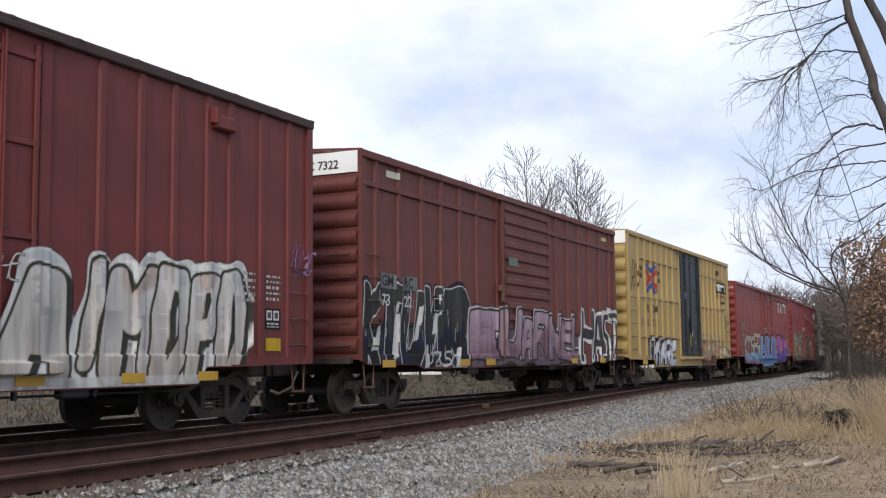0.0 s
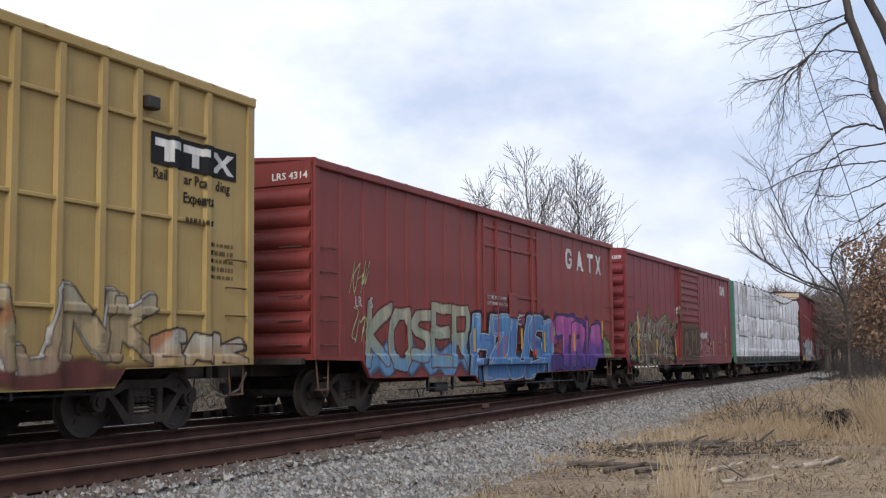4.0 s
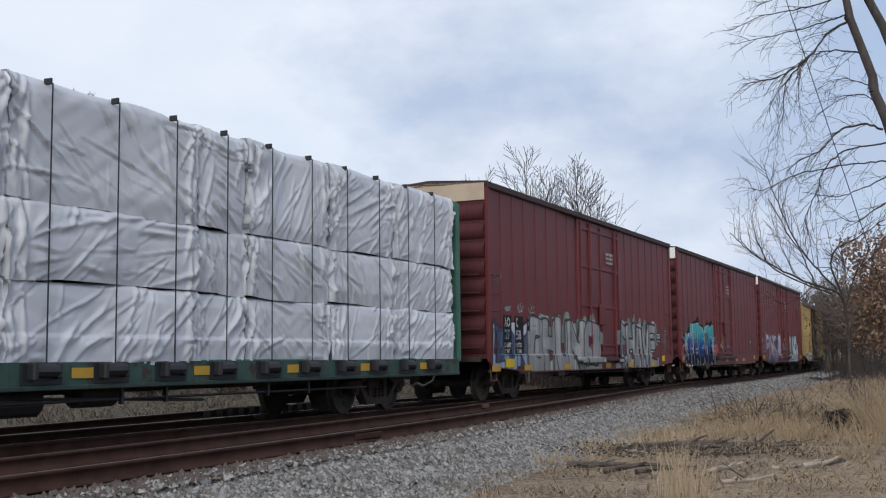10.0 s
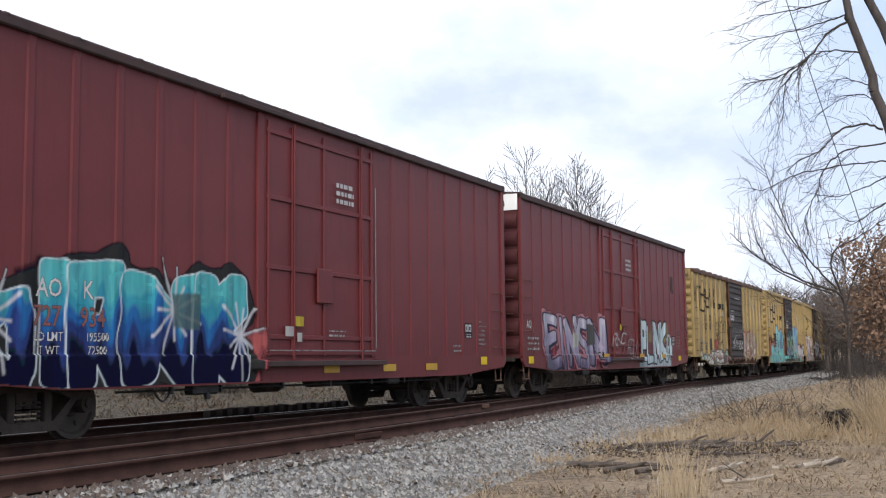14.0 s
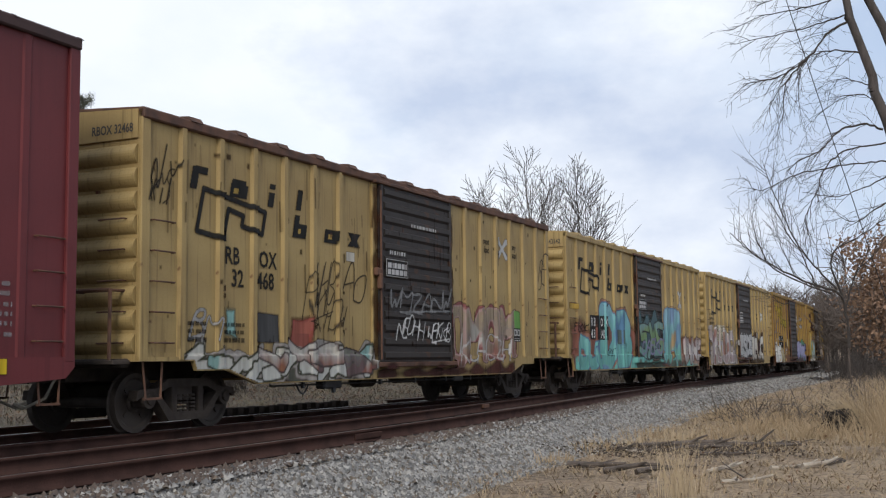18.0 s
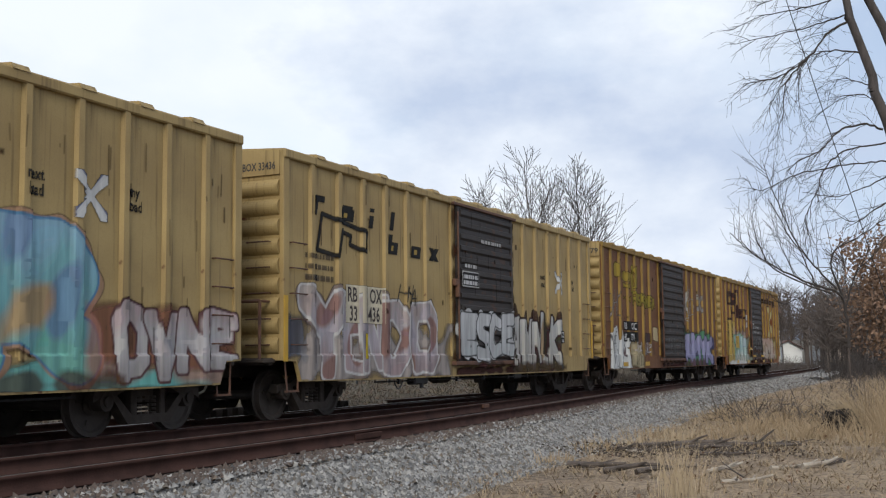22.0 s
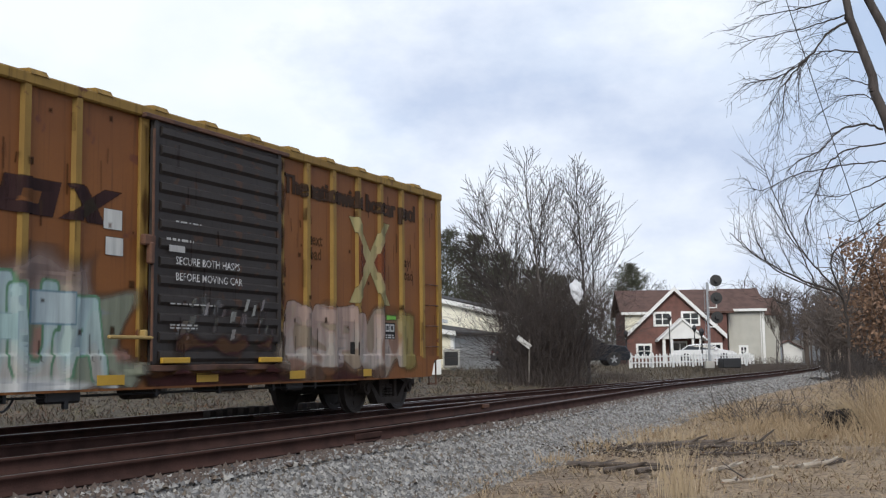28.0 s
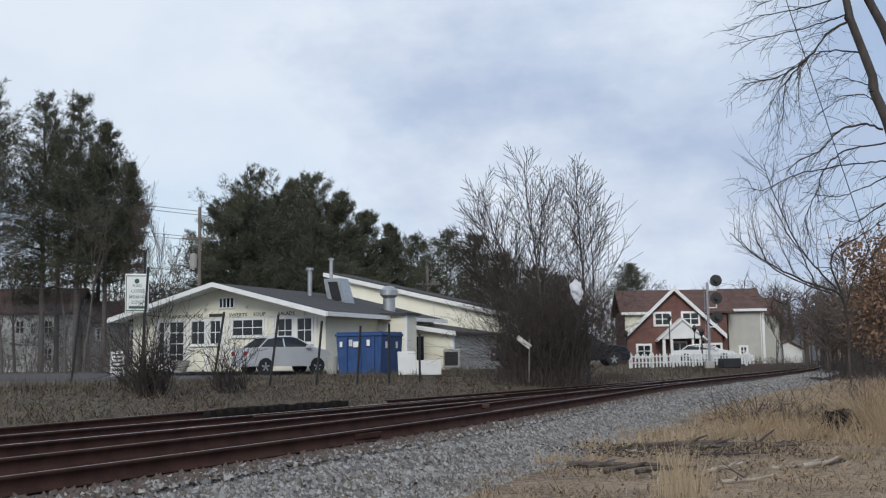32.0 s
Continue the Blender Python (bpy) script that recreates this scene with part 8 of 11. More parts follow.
for k_, (L_, eave_, body_, h_, mat_, y_) in CAR_ENDS.items():
    car_ = TRAIN[k_][0]
    end_text(car_, L_, body_, y_, eave_ - 0.33, h_, mat_, (0.62 if len(body_) < 6 else 0.74) if y_ < -0.5 else None)
for k_ in (9, 10, 11, 12, 13):
    car_, L_ = TRAIN[k_][0], 15.76
    part("brake_frame", [cyl((-L_ / 2 - 0.30, -1.25, 1.0), (-L_ / 2 - 0.30, -1.25, 1.95), 0.028, n=6), cyl((-L_ / 2 - 0.30, -0.55, 1.0), (-L_ / 2 - 0.30, -0.55, 1.95), 0.028, n=6), cyl((-L_ / 2 - 0.30, -1.25, 1.95), (-L_ / 2 - 0.30, -0.55, 1.95), 0.028, n=6),
                         cyl((-L_ / 2 - 0.30, -1.25, 1.95), (-L_ / 2 + 0.02, -1.25, 1.95), 0.022, n=6), cyl((-L_ / 2 - 0.30, -0.55, 1.95), (-L_ / 2 + 0.02, -0.55, 1.95), 0.022, n=6)], RUST, car_, "rusty tube frame round the end step")
    part("end_step", [box(-L_ / 2 - 0.34, -L_ / 2, -1.35, -0.45, 0.96, 1.02, 0.01)], UNDER, car_)
part("end_plate", [box(-15.76 / 2 - 0.115, -15.76 / 2 - 0.10, -1.0, -0.45, 2.18, 2.40)], LETTER_W, TRAIN[10][0])
end_text(TRAIN[10][0], 15.76 + 0.225, "HUMP", -0.50, 2.22, 0.13, LETTER_K)

# ---- buildings beyond the track; they stand square to the line ----
TURN = 66.0       # degrees: local x runs along the line, away from the eye; local y to its far side


def stand(x, y, z=0.55, turn=TURN):
    return pose(x, y, z, 0, 0, turn)


def window_part(parent, y, a, b, z0, z1, cols, rows, frame=0.09, mat=None, face_x=None):
    """A glazed window in a wall that faces -x at x = face_x, from y = a to b."""
    mat = mat or WHITE
    fx = face_x
    w = part("window", [box(fx - 0.05, fx + 0.02, a, b, z1 - frame, z1), box(fx - 0.05, fx + 0.02, a, b, z0, z0 + frame), box(fx - 0.05, fx + 0.02, a, a + frame, z0 + frame, z1 - frame), box(fx - 0.05, fx + 0.02, b - frame, b, z0 + frame, z1 - frame)], mat, parent)
    part("sill", [box(fx - 0.10, fx, a - 0.04, b + 0.04, z0 - 0.05, z0, 0.008)], mat, w)
    for i in range(cols):
        for j in range(rows):
            ya, yb = a + frame + (b - a - 2 * frame) * i / cols, a + frame + (b - a - 2 * frame) * (i + 1) / cols
            za, zb = z0 + frame + (z1 - z0 - 2 * frame) * j / rows, z0 + frame + (z1 - z0 - 2 * frame) * (j + 1) / rows
            part("pane", [box(fx - 0.015, fx - 0.005, ya + 0.02, yb - 0.02, za + 0.02, zb - 0.02)], GLASS_D, w)
    for i in range(1, cols):
        yy = a + frame + (b - a - 2 * frame) * i / cols
        part("glazing_bar", [box(fx - 0.035, fx - 0.003, yy - 0.02, yy + 0.02, z0 + frame, z1 - frame)], mat, w)
    for j in range(1, rows):
        zz = z0 + frame + (z1 - z0 - 2 * frame) * j / rows
        part("glazing_bar", [box(fx - 0.032, fx - 0.002, a + frame, b - frame, zz - 0.02, zz + 0.02)], mat, w)
    return w


# local frame of the deli: x = 0 the front wall, x grows away; y = 0 the corner by the track, y grows to the far side
W_, D_, EAVE, PEAK = 12.0, 13.0, 2.95, 4.45
deli = thing("deli", stand(-5.9, 56.0), "small cream-sided deli with a white-trimmed low gable roof", "shop")
part("front_wall", [extrude([(0, 0), (W_, 0), (W_, EAVE), (W_ / 2, PEAK - 0.12), (0, EAVE)], 0.0, 0.18, "x")], CREAM, deli)
bd = []
z = 0.05
while z < PEAK - 0.3:
    hw = W_ / 2 if z < EAVE else W_ / 2 * (PEAK - 0.1 - z) / (PEAK - EAVE)
    bd.append(moved(extrude([(0, z), (0, z + 0.2), (-0.012, z + 0.2), (-0.03, z)], W_ / 2 - hw, W_ / 2 + hw, "x"), Matrix(((0, 1, 0, 0), (1, 0, 0, 0), (0, 0, 1, 0), (0, 0, 0, 1)))))
    z += 0.2
for g in bd:
    part("siding_board", [g], CREAM, deli)
part("side_wall", [box(0.18, D_, 0, 0.18, 0, EAVE)], CREAM, deli)
part("side_wall", [box(0.18, D_, W_ - 0.18, W_, 0, EAVE)], CREAM, deli)
part("back_wall", [extrude([(0.18, 0), (W_ - 0.18, 0), (W_ - 0.18, EAVE), (W_ / 2, PEAK - 0.12), (0.18, EAVE)], D_ - 0.18, D_, "x")], CREAM, deli)
ov = 0.75
for sg in (0, 1):
    y0 = -ov if sg == 0 else W_ + ov
    ze = EAVE - (PEAK - EAVE) / (W_ / 2) * ov
    rf = part("roof", [extrude([(y0, ze), (W_ / 2, PEAK), (W_ / 2, PEAK + 0.10), (y0, ze + 0.10)], -1.2, D_ + 0.3, "x")], SHINGLE, deli, "grey asphalt-shingle roof slope")
    part("barge_board", [extrude([(y0, ze - 0.14), (W_ / 2, PEAK - 0.12), (W_ / 2, PEAK + 0.12), (y0, ze + 0.12)], -1.26, -1.2, "x")], WHITE, rf, "white painted barge board")
    part("fascia", [box(-1.2, D_ + 0.3, y0 - (0.05 if sg == 0 else 0), y0 + (0.05 if sg else 0), ze - 0.10, ze + 0.12)], WHITE, rf)
    part("soffit", [extrude([(y0, ze - 0.06), (W_ / 2, PEAK - 0.06), (W_ / 2, PEAK - 0.03), (y0, ze - 0.03)], -1.2, 0.0, "x")], WHITE, rf)
for a, b, z0, z1, c, r_ in ((0.7, 1.7, 1.35, 2.72, 2, 2), (1.85, 2.85, 1.35, 2.72, 2, 2), (3.6, 5.6, 1.75, 2.72, 3, 2), (6.2, 7.0, 1.35, 2.72, 2, 2), (7.2, 8.2, 1.35, 2.72, 2, 2)):
    window_part(deli, 0, a, b, z0, z1, c, r_, face_x=-0.03)
dr = part("door", [box(-0.08, 0.0, 8.5, 9.6, 0.0, 2.75)], WHITE, deli, "white glazed entrance door")
for k in range(2):
    for j in range(4):
        part("pane", [box(-0.10, -0.085, 8.62 + k * 0.45, 9.02 + k * 0.45, 0.35 + j * 0.58, 0.87 + j * 0.58)], GLASS_D, dr)
window_part(deli, 0, 9.8, 10.3, 0.3, 2.72, 1, 4, face_x=-0.03)
part("fascia_sign", [box(-0.12, -0.04, 1.2, 9.9, 2.78, 3.08, 0.01)], CREAM, deli, "long white sign board with dark lettering")
for y_ in (0.55, 1.78, 3.05, 3.45, 5.75, 6.08, 7.1, 8.35, 9.7, 10.45):
    part("pilaster", [box(-0.07, -0.03, y_ - 0.07, y_ + 0.07, 0.0, 2.78, 0.006)], WHITE, deli, "white painted upright board")
part("window_head_board", [box(-0.075, -0.03, 0.4, 10.6, 2.70, 2.78, 0.006)], WHITE, deli)
# the sign's letters
def flat_text(body, h, mat, m, parent, name="lettering", squeeze=1.0, bold=False):
    T = text_tris(body, 0.022 if bold else 0.0) * (h / 0.70) * np.array([squeeze, 1.0])
    if len(T) == 0:
        return None
    V = np.concatenate([T.reshape(-1, 2), np.zeros((len(T) * 3, 1))], 1)
    return part(name, big_mesh(name, V, np.arange(len(V)).reshape(-1, 3), mat), mat, parent, at=m)


FACE = Matrix(((0, 0, 1, 0), (-1, 0, 0, 0), (0, 1, 0, 0), (0, 0, 0, 1)))     # writing that faces -x, read along -y
for body, y_, w_ in (("SANDWICHES", 9.55, 2.45), ("SWEETS", 5.72, 1.35), ("SOUP", 4.22, 0.85), ("SALADS", 2.72, 1.2)):
    flat_text(body, 0.165, LETTER_K, Matrix.Translation((-0.128, y_, 2.83)) @ FACE, deli, squeeze=w_ / (0.145 * len(body)) * 0.87, bold=True)
part("sign_bar", [box(-0.128, -0.122, 5.95, 6.95, 2.83, 3.0)], LETTER_K, deli)
vent = part("gable_vent", [box(-0.09, 0.0, 5.4, 6.4, 3.25, 3.85, 0.01)], WHITE, deli)
for k in range(4):
    part("vent_bar", [box(-0.11, -0.092, 5.48 + k * 0.23, 5.62 + k * 0.23, 3.32, 3.78)], GLASS_D, vent)
for k in range(2):
    part("wall_lamp", [cyl((-0.30, 4.6 + 2.6 * k, 3.25), (-0.1, 4.6 + 2.6 * k, 3.35), 0.07, 0.04, n=8)], WHITE, deli)
part("flue", [cyl((6.0, 4.5, 3.6), (6.0, 4.5, 5.6), 0.13, n=12), cyl((6.0, 4.5, 5.6), (6.0, 4.5, 5.75), 0.22, n=12)], ALU, deli, "galvanised round flue pipe")
part("flue", [cyl((8.6, 4.6, 3.4), (8.6, 4.6, 6.4), 0.10, n=10), cyl((8.6, 4.6, 6.4), (8.6, 4.6, 6.5), 0.17, n=10)], ALU, deli, "thin galvanised vent pipe")
hood = part("kitchen_exhaust", [extrude([(2.7, 3.2), (3.9, 3.2), (4.3, 5.2), (3.3, 5.2)], 7.2, 8.3, "x")], ALU, deli, "large galvanised kitchen exhaust duct")
part("exhaust_louvre", [extrude([(3.1, 3.9), (3.7, 3.9), (4.0, 5.0), (3.4, 5.0)], 7.15, 7.19, "x")], BLACKMETAL, hood)
fan = part("roof_fan", [cyl((9.6, 1.3, 3.1), (9.6, 1.3, 4.05), 0.36, n=18), cyl((9.6, 1.3, 4.05), (9.6, 1.3, 4.25), 0.30, 0.52, n=18), cyl((9.6, 1.3, 4.25), (9.6, 1.3, 4.55), 0.52, n=18),
                       cyl((9.6, 1.3, 4.55), (9.6, 1.3, 4.72), 0.50, 0.34, n=18), cyl((9.6, 1.3, 4.72), (9.6, 1.3, 4.80), 0.34, 0.08, n=18)], ALU, deli, "shiny domed roof fan")
annex = thing("annex", stand(-2.0, 60.5), "small white-sided annex with a boarded window", "annex")
part("wall", [box(0, 1.2, 0, 4.0, 0, 2.9)], CREAM, annex)
for k in range(14):
    part("siding_board", [extrude([(0, k * 0.2), (0, k * 0.2 + 0.2), (-0.012, k * 0.2 + 0.2), (-0.03, k * 0.2)], 0, 4.0, "x") if False else moved(extrude([(0, k * 0.2), (0, k * 0.2 + 0.2), (-0.012, k * 0.2 + 0.2), (-0.03, k * 0.2)], 0, 4.0, "x"), Matrix(((0, 1, 0, 0), (1, 0, 0, 0), (0, 0, 1, 0), (0, 0, 0, 1))))], CREAM, annex)
part("boarded_window", [box(-0.06, 0.0, 1.5, 3.6, 1.4, 2.5)], WHITE, annex, "window covered by a white board")
part("corner_board", [box(-0.05, 0.1, -0.04, 0.14, 0, 2.9)], WHITE, annex)
part("roof", [box(-0.3, 1.4, -0.2, 4.1, 2.9, 3.02)], SHINGLE, annex)
# taller sided hall behind, its wall facing the eye with a falling roof edge
HALLSIDE = paint("pale_cream_siding", (0.85, 0.82, 0.69), (0.78, 0.74, 0.60), 0.6, scale=1.0, amount=0.4, bump=0.05)
hall = thing("hall", stand(3.8, 70.0), "tall cream-sided hall with a long falling roof edge", "building")
HW = 12.5
part("wall", [extrude([(0, 0), (HW, 0), (HW, 6.2), (0, 3.25)], 0, 3.4, "x")], HALLSIDE, hall)
for k in range(30):
    z = k * 0.21
    ymax = HW
    ymin = 0.0 if z < 3.2 else (z - 3.2) / (6.2 - 3.25) * HW
    if ymax - ymin > 0.3:
        part("siding_board", [moved(extrude([(0, z), (0, z + 0.21), (-0.012, z + 0.21), (-0.035, z)], ymin, ymax, "x"), Matrix(((0, 1, 0, 0), (1, 0, 0, 0), (0, 0, 1, 0), (0, 0, 0, 1))))], HALLSIDE, hall)
rf = part("roof", [extrude([(-0.4, 3.25), (HW + 0.3, 6.36), (HW + 0.3, 6.48), (-0.4, 3.37)], -0.35, 3.6, "x")], SHINGLE, hall)
part("barge_board", [extrude([(-0.4, 3.02), (HW + 0.3, 6.12), (HW + 0.3, 6.40), (-0.4, 3.30)], -0.42, -0.35, "x")], WHITE, rf, "white painted barge board")
part("corner_board", [box(-0.06, 0.1, -0.05, 0.15, 0, 3.2)], WHITE, hall)
GREYSIDE = paint("grey_siding", (0.36, 0.35, 0.32), (0.26, 0.25, 0.23), 0.7, scale=1.2, amount=0.5, bump=0.05)
SWAP = Matrix(((0, 1, 0, 0), (1, 0, 0, 0), (0, 0, 1, 0), (0, 0, 0, 1)))
lean = thing("lean_to", stand(0.5, 63.0, 0.45), "low sided lean-to with a dark sloping roof", "shed")
part("wall", [extrude([(0, 0), (4.6, 0), (4.6, 2.75), (0, 2.05)], 0, 7.5, "x")], CREAM, lean)
for k in range(14):
    z = k * 0.18
    if z < 2.45:
        part("siding_board", [moved(extrude([(0, z), (0, z + 0.18), (-0.012, z + 0.18), (-0.03, z)], 0.0 if z < 1.95 else (z - 1.9) * 6.4, 4.6, "x"), SWAP)], CREAM, lean)
    # track-side boards in grey: that wall's shade is put into their colour
    if z < 1.9:
        part("siding_board", [extrude([(0, z), (0, z + 0.18), (-0.012, z + 0.18), (-0.03, z)], 0.0, 7.5, "x")], GREYSIDE, lean)
rf = part("roof", [extrude([(-0.35, 2.0), (4.7, 2.80), (4.7, 2.92), (-0.35, 2.12)], -0.4, 7.5, "x")], SHINGLE, lean)
part("barge_board", [extrude([(-0.35, 1.90), (4.7, 2.70), (4.7, 2.95), (-0.35, 2.15)], -0.46, -0.4, "x")], WHITE, rf)
part("corner_board", [box(-0.05, 0.12, -0.05, 0.14, 0, 2.0)], WHITE, lean)
part("doorway", [box(-0.05, -0.035, 1.8, 3.4, 0, 1.9)], GLASS_D, lean)
part("wall_vent", [box(6.6, 6.85, -0.06, 0, 1.0, 1.75)], BLACKMETAL, lean)

# ---- the brick house ----
house = thing("brick_house", pose(17.3, 107.0, 0.35, 0, 0, -3), "two-storey red brick house with a white-trimmed front gable", "house")
part("wall", [box(0, 9.6, 0.0, 9.0, 0, 5.2)], BRICK, house)
part("gable_wall", [extrude([(0.1, 0), (9.0, 0), (9.0, 2.6), (4.6, 6.75), (0.1, 2.7)], -0.5, 0.0, "y")], BRICK, house)
rf = part("roof", [extrude([(-0.4, 5.0), (4.5, 7.35), (9.4, 5.0), (9.4, 4.8), (4.5, 7.15), (-0.4, 4.8)], -0.5, 10.2, "x")], BROWNROOF, house, "brown shingle roof")
part("cross_roof", [extrude([(0.0, 2.72), (4.6, 7.05), (9.3, 2.65), (9.3, 2.4), (4.6, 6.8), (0.0, 2.5)], -0.8, 4.0, "y")], BROWNROOF, house)
for pts in ([(-0.15, 2.45), (4.6, 6.95), (4.6, 7.35), (-0.15, 2.9)], [(9.4, 2.35), (4.6, 6.95), (4.6, 7.35), (9.4, 2.8)]):
    part("barge_board", [extrude(pts, -0.95, -0.8, "y")], WHITE, house, "broad white gable trim")
part("side_siding", [box(-0.02, 2.6, -0.06, 0.0, 2.6, 4.9)], CREAM, house)
part("eave_board", [box(-0.4, 3.2, -0.55, -0.4, 4.75, 5.0)], WHITE, house)


def house_window(parent, x0, x1, z0, z1, y=-0.5):
    w = part("window", [box(x0, x1, y - 0.10, y, z0, z1, 0.01)], WHITE, parent)
    for k in range(2):
        for j in range(2):
            a, b = x0 + 0.16 + (x1 - x0 - 0.32) * k / 2, x0 + 0.16 + (x1 - x0 - 0.32) * (k + 1) / 2
            c, d = z0 + 0.16 + (z1 - z0 - 0.32) * j / 2, z0 + 0.16 + (z1 - z0 - 0.32) * (j + 1) / 2
            part("pane", [box(a + 0.05, b - 0.05, y - 0.115, y - 0.10, c + 0.04, d - 0.04)], GLASS_D, w)


house_window(house, 2.6, 4.3, 3.6, 5.0)
house_window(house, 5.2, 7.0, 3.6, 5.0)
house_window(house, 0.9, 2.4, 0.6, 2.0)
house_window(house, 7.6, 9.0, 0.6, 2.0)
porch = part("porch_gable", [extrude([(3.0, 2.4), (7.0, 2.4), (5.0, 4.2)], -2.4, -0.6, "y")], WHITE, house, "white pediment over the entrance")
part("porch_roof", [extrude([(2.7, 2.32), (5.0, 4.35), (7.3, 2.32), (7.3, 2.15), (5.0, 4.1), (2.7, 2.15)], -2.6, -0.5, "y")], WHITE, porch)
for x in (3.3, 4.0, 6.0, 6.7):
    part("porch_column", [box(x - 0.14, x + 0.14, -2.3, -2.0, 0, 2.4, 0.02)], WHITE, house)
d_ = part("door", [box(4.3, 5.7, -0.56, -0.50, 0, 2.2)], WHITE, house)
for k in range(2):
    part("pane", [box(4.42 + k * 0.66, 4.95 + k * 0.66, -0.58, -0.56, 0.5, 2.0)], GLASS_D, d_)
wing = thing("white_house", pose(27.4, 108.0, 0.3, 0, 0, -3), "pale two-storey house with a brown shingle roof", "house")
PALESIDE = paint("pale_siding", (0.46, 0.45, 0.40), (0.38, 0.37, 0.33), 0.7, scale=1.2, amount=0.5, bump=0.05)
part("wall", [box(0, 3.4, 0, 8.0, 0, 5.4)], PALESIDE, wing)
for k in range(26):
    part("siding_board", [extrude([(0.0, 0.2 * k), (-0.03, 0.2 * k), (-0.012, 0.2 * k + 0.2), (0.0, 0.2 * k + 0.2)], 0.0, 3.2, "x")], PALESIDE, wing)
part("downpipe", [cyl((3.05, -0.10, 0.2), (3.05, -0.10, 5.2), 0.05, n=8)], WHITE, wing)
part("side_wall", [box(3.4, 5.2, 1.5, 8.0, 0, 4.9)], PALESIDE, wing)
part("roof", [extrude([(-0.4, 5.3), (4.0, 7.5), (8.4, 5.3), (8.4, 5.1), (4.0, 7.3), (-0.4, 5.1)], -0.6, 3.7, "x")], BROWNROOF, wing)
part("roof", [extrude([(1.2, 4.85), (4.7, 6.6), (8.2, 4.85), (8.2, 4.7), (4.7, 6.4), (1.2, 4.7)], 3.75, 5.5, "x")], BROWNROOF, wing)
part("corner_board", [box(3.2, 3.44, -0.05, 0.12, 0, 5.4)], WHITE, wing)
part("eave_board", [box(-0.5, 3.6, -0.5, -0.4, 5.05, 5.3)], WHITE, wing)
house_window(wing, 0.9, 1.8, 0.7, 1.8, 0.0)
part("porch", [box(0.1, 2.0, -1.6, 0.0, 0.0, 0.9, 0.03)], WHITE, wing)
far_house = thing("far_house", pose(35.5, 118.0, 0.3, 0, 0, -10), "small white gabled house far down the line", "house")
part("wall", [extrude([(0, 0), (2.0, 0), (2.0, 1.5), (0.6, 2.3), (0, 2.0)], 0, 6, "y")], WHITE, far_house)
part("roof", [extrude([(2.2, 1.5), (0.6, 2.42), (-0.2, 2.0), (-0.2, 1.9), (0.6, 2.3), (2.2, 1.4)], -0.3, 6.3, "y")], BROWNROOF, far_house)

def street_house(x, y, w, h, wall, label, wins):
    """A plain two-storey house beyond the street, its front to the track."""
    t = thing("street_house", pose(x, y, 0.4, 0, 0, 6), label, "house", "houses beyond the street")
    part("wall", [box(0, w, 0, 7.0, 0, h * 0.72)], wall, t)
    for k in range(int(h * 0.72 / 0.3)):
        part("siding_board", [extrude([(0.0, 0.3 * k), (-0.03, 0.3 * k), (-0.012, 0.3 * k + 0.3), (0.0, 0.3 * k + 0.3)], 0.0, w, "x")], wall, t)
    part("gable", [extrude([(0.0, h * 0.72), (7.0, h * 0.72), (3.5, h)], 0.0, 0.15, "x"), extrude([(0.0, h * 0.72), (7.0, h * 0.72), (3.5, h)], w - 0.15, w, "x")], wall, t)
    part("roof", [extrude([(-0.4, h * 0.70), (3.5, h + 0.1), (7.4, h * 0.70), (7.4, h * 0.67), (3.5, h - 0.05), (-0.4, h * 0.67)], -0.3, w + 0.3, "x")], BROWNROOF, t)
    for a, b, c, d in wins:
        house_window(t, a, b, c, d, -0.02)
    return t


street_house(-40.5, 97.0, 8.4, 7.4, WHITE, "white-sided house seen between the pine trunks", ((1.0, 2.0, 3.2, 4.6), (3.2, 4.2, 3.2, 4.6), (5.6, 6.6, 3.2, 4.6), (1.0, 2.0, 0.8, 2.2), (5.6, 6.6, 0.8, 2.2)))
street_house(-31.2, 98.0, 5.6, 6.2, GREYSIDE, "grey-sided house seen between the pine trunks", ((0.7, 1.6, 2.6, 3.8), (3.6, 4.5, 2.6, 3.8), (3.6, 4.5, 0.6, 1.9)))

# ---- lot furniture ----
sign = thing("roadside_sign", pose(-15.25, 55.6, 0.5, 0, 0, 12), "tall white roadside sign with green lettering", "sign")
part("sign_box", [box(-0.56, 0.56, -0.14, 0.14, 3.0, 4.95, 0.03)], WHITE, sign)
part("post", [cyl((0.35, 0.3, 0), (0.35, 0.3, 6.1), 0.07, n=10)], BLACKMETAL, sign)
SGREEN = paint("sign_green", (0.03, 0.10, 0.06), None, 0.6, scale=3.0, bump=0.0)
SFACE = Matrix(((1, 0, 0, 0), (0, 0, -1, 0), (0, 1, 0, 0), (0, 0, 0, 1)))
part("border", [box(-0.52, 0.52, -0.152, -0.145, 4.82, 4.86), box(-0.52, 0.52, -0.152, -0.145, 3.1, 3.14), box(-0.52, -0.49, -0.152, -0.145, 3.1, 4.86), box(0.49, 0.52, -0.152, -0.145, 3.1, 4.86)], SGREEN, sign)
for body, z, h in (("PLACE", 4.28, 0.14), ("COFFEE", 4.0, 0.17), ("BREAKFAST", 3.72, 0.15), ("LUNCH", 3.46, 0.17)):
    w = {"PLACE": 0.5, "COFFEE": 0.66, "BREAKFAST": 0.9, "LUNCH": 0.6}[body]
    flat_text(body, h, SGREEN, Matrix.Translation((-w * 0.42, -0.153, z)) @ SFACE, sign, squeeze=0.8)
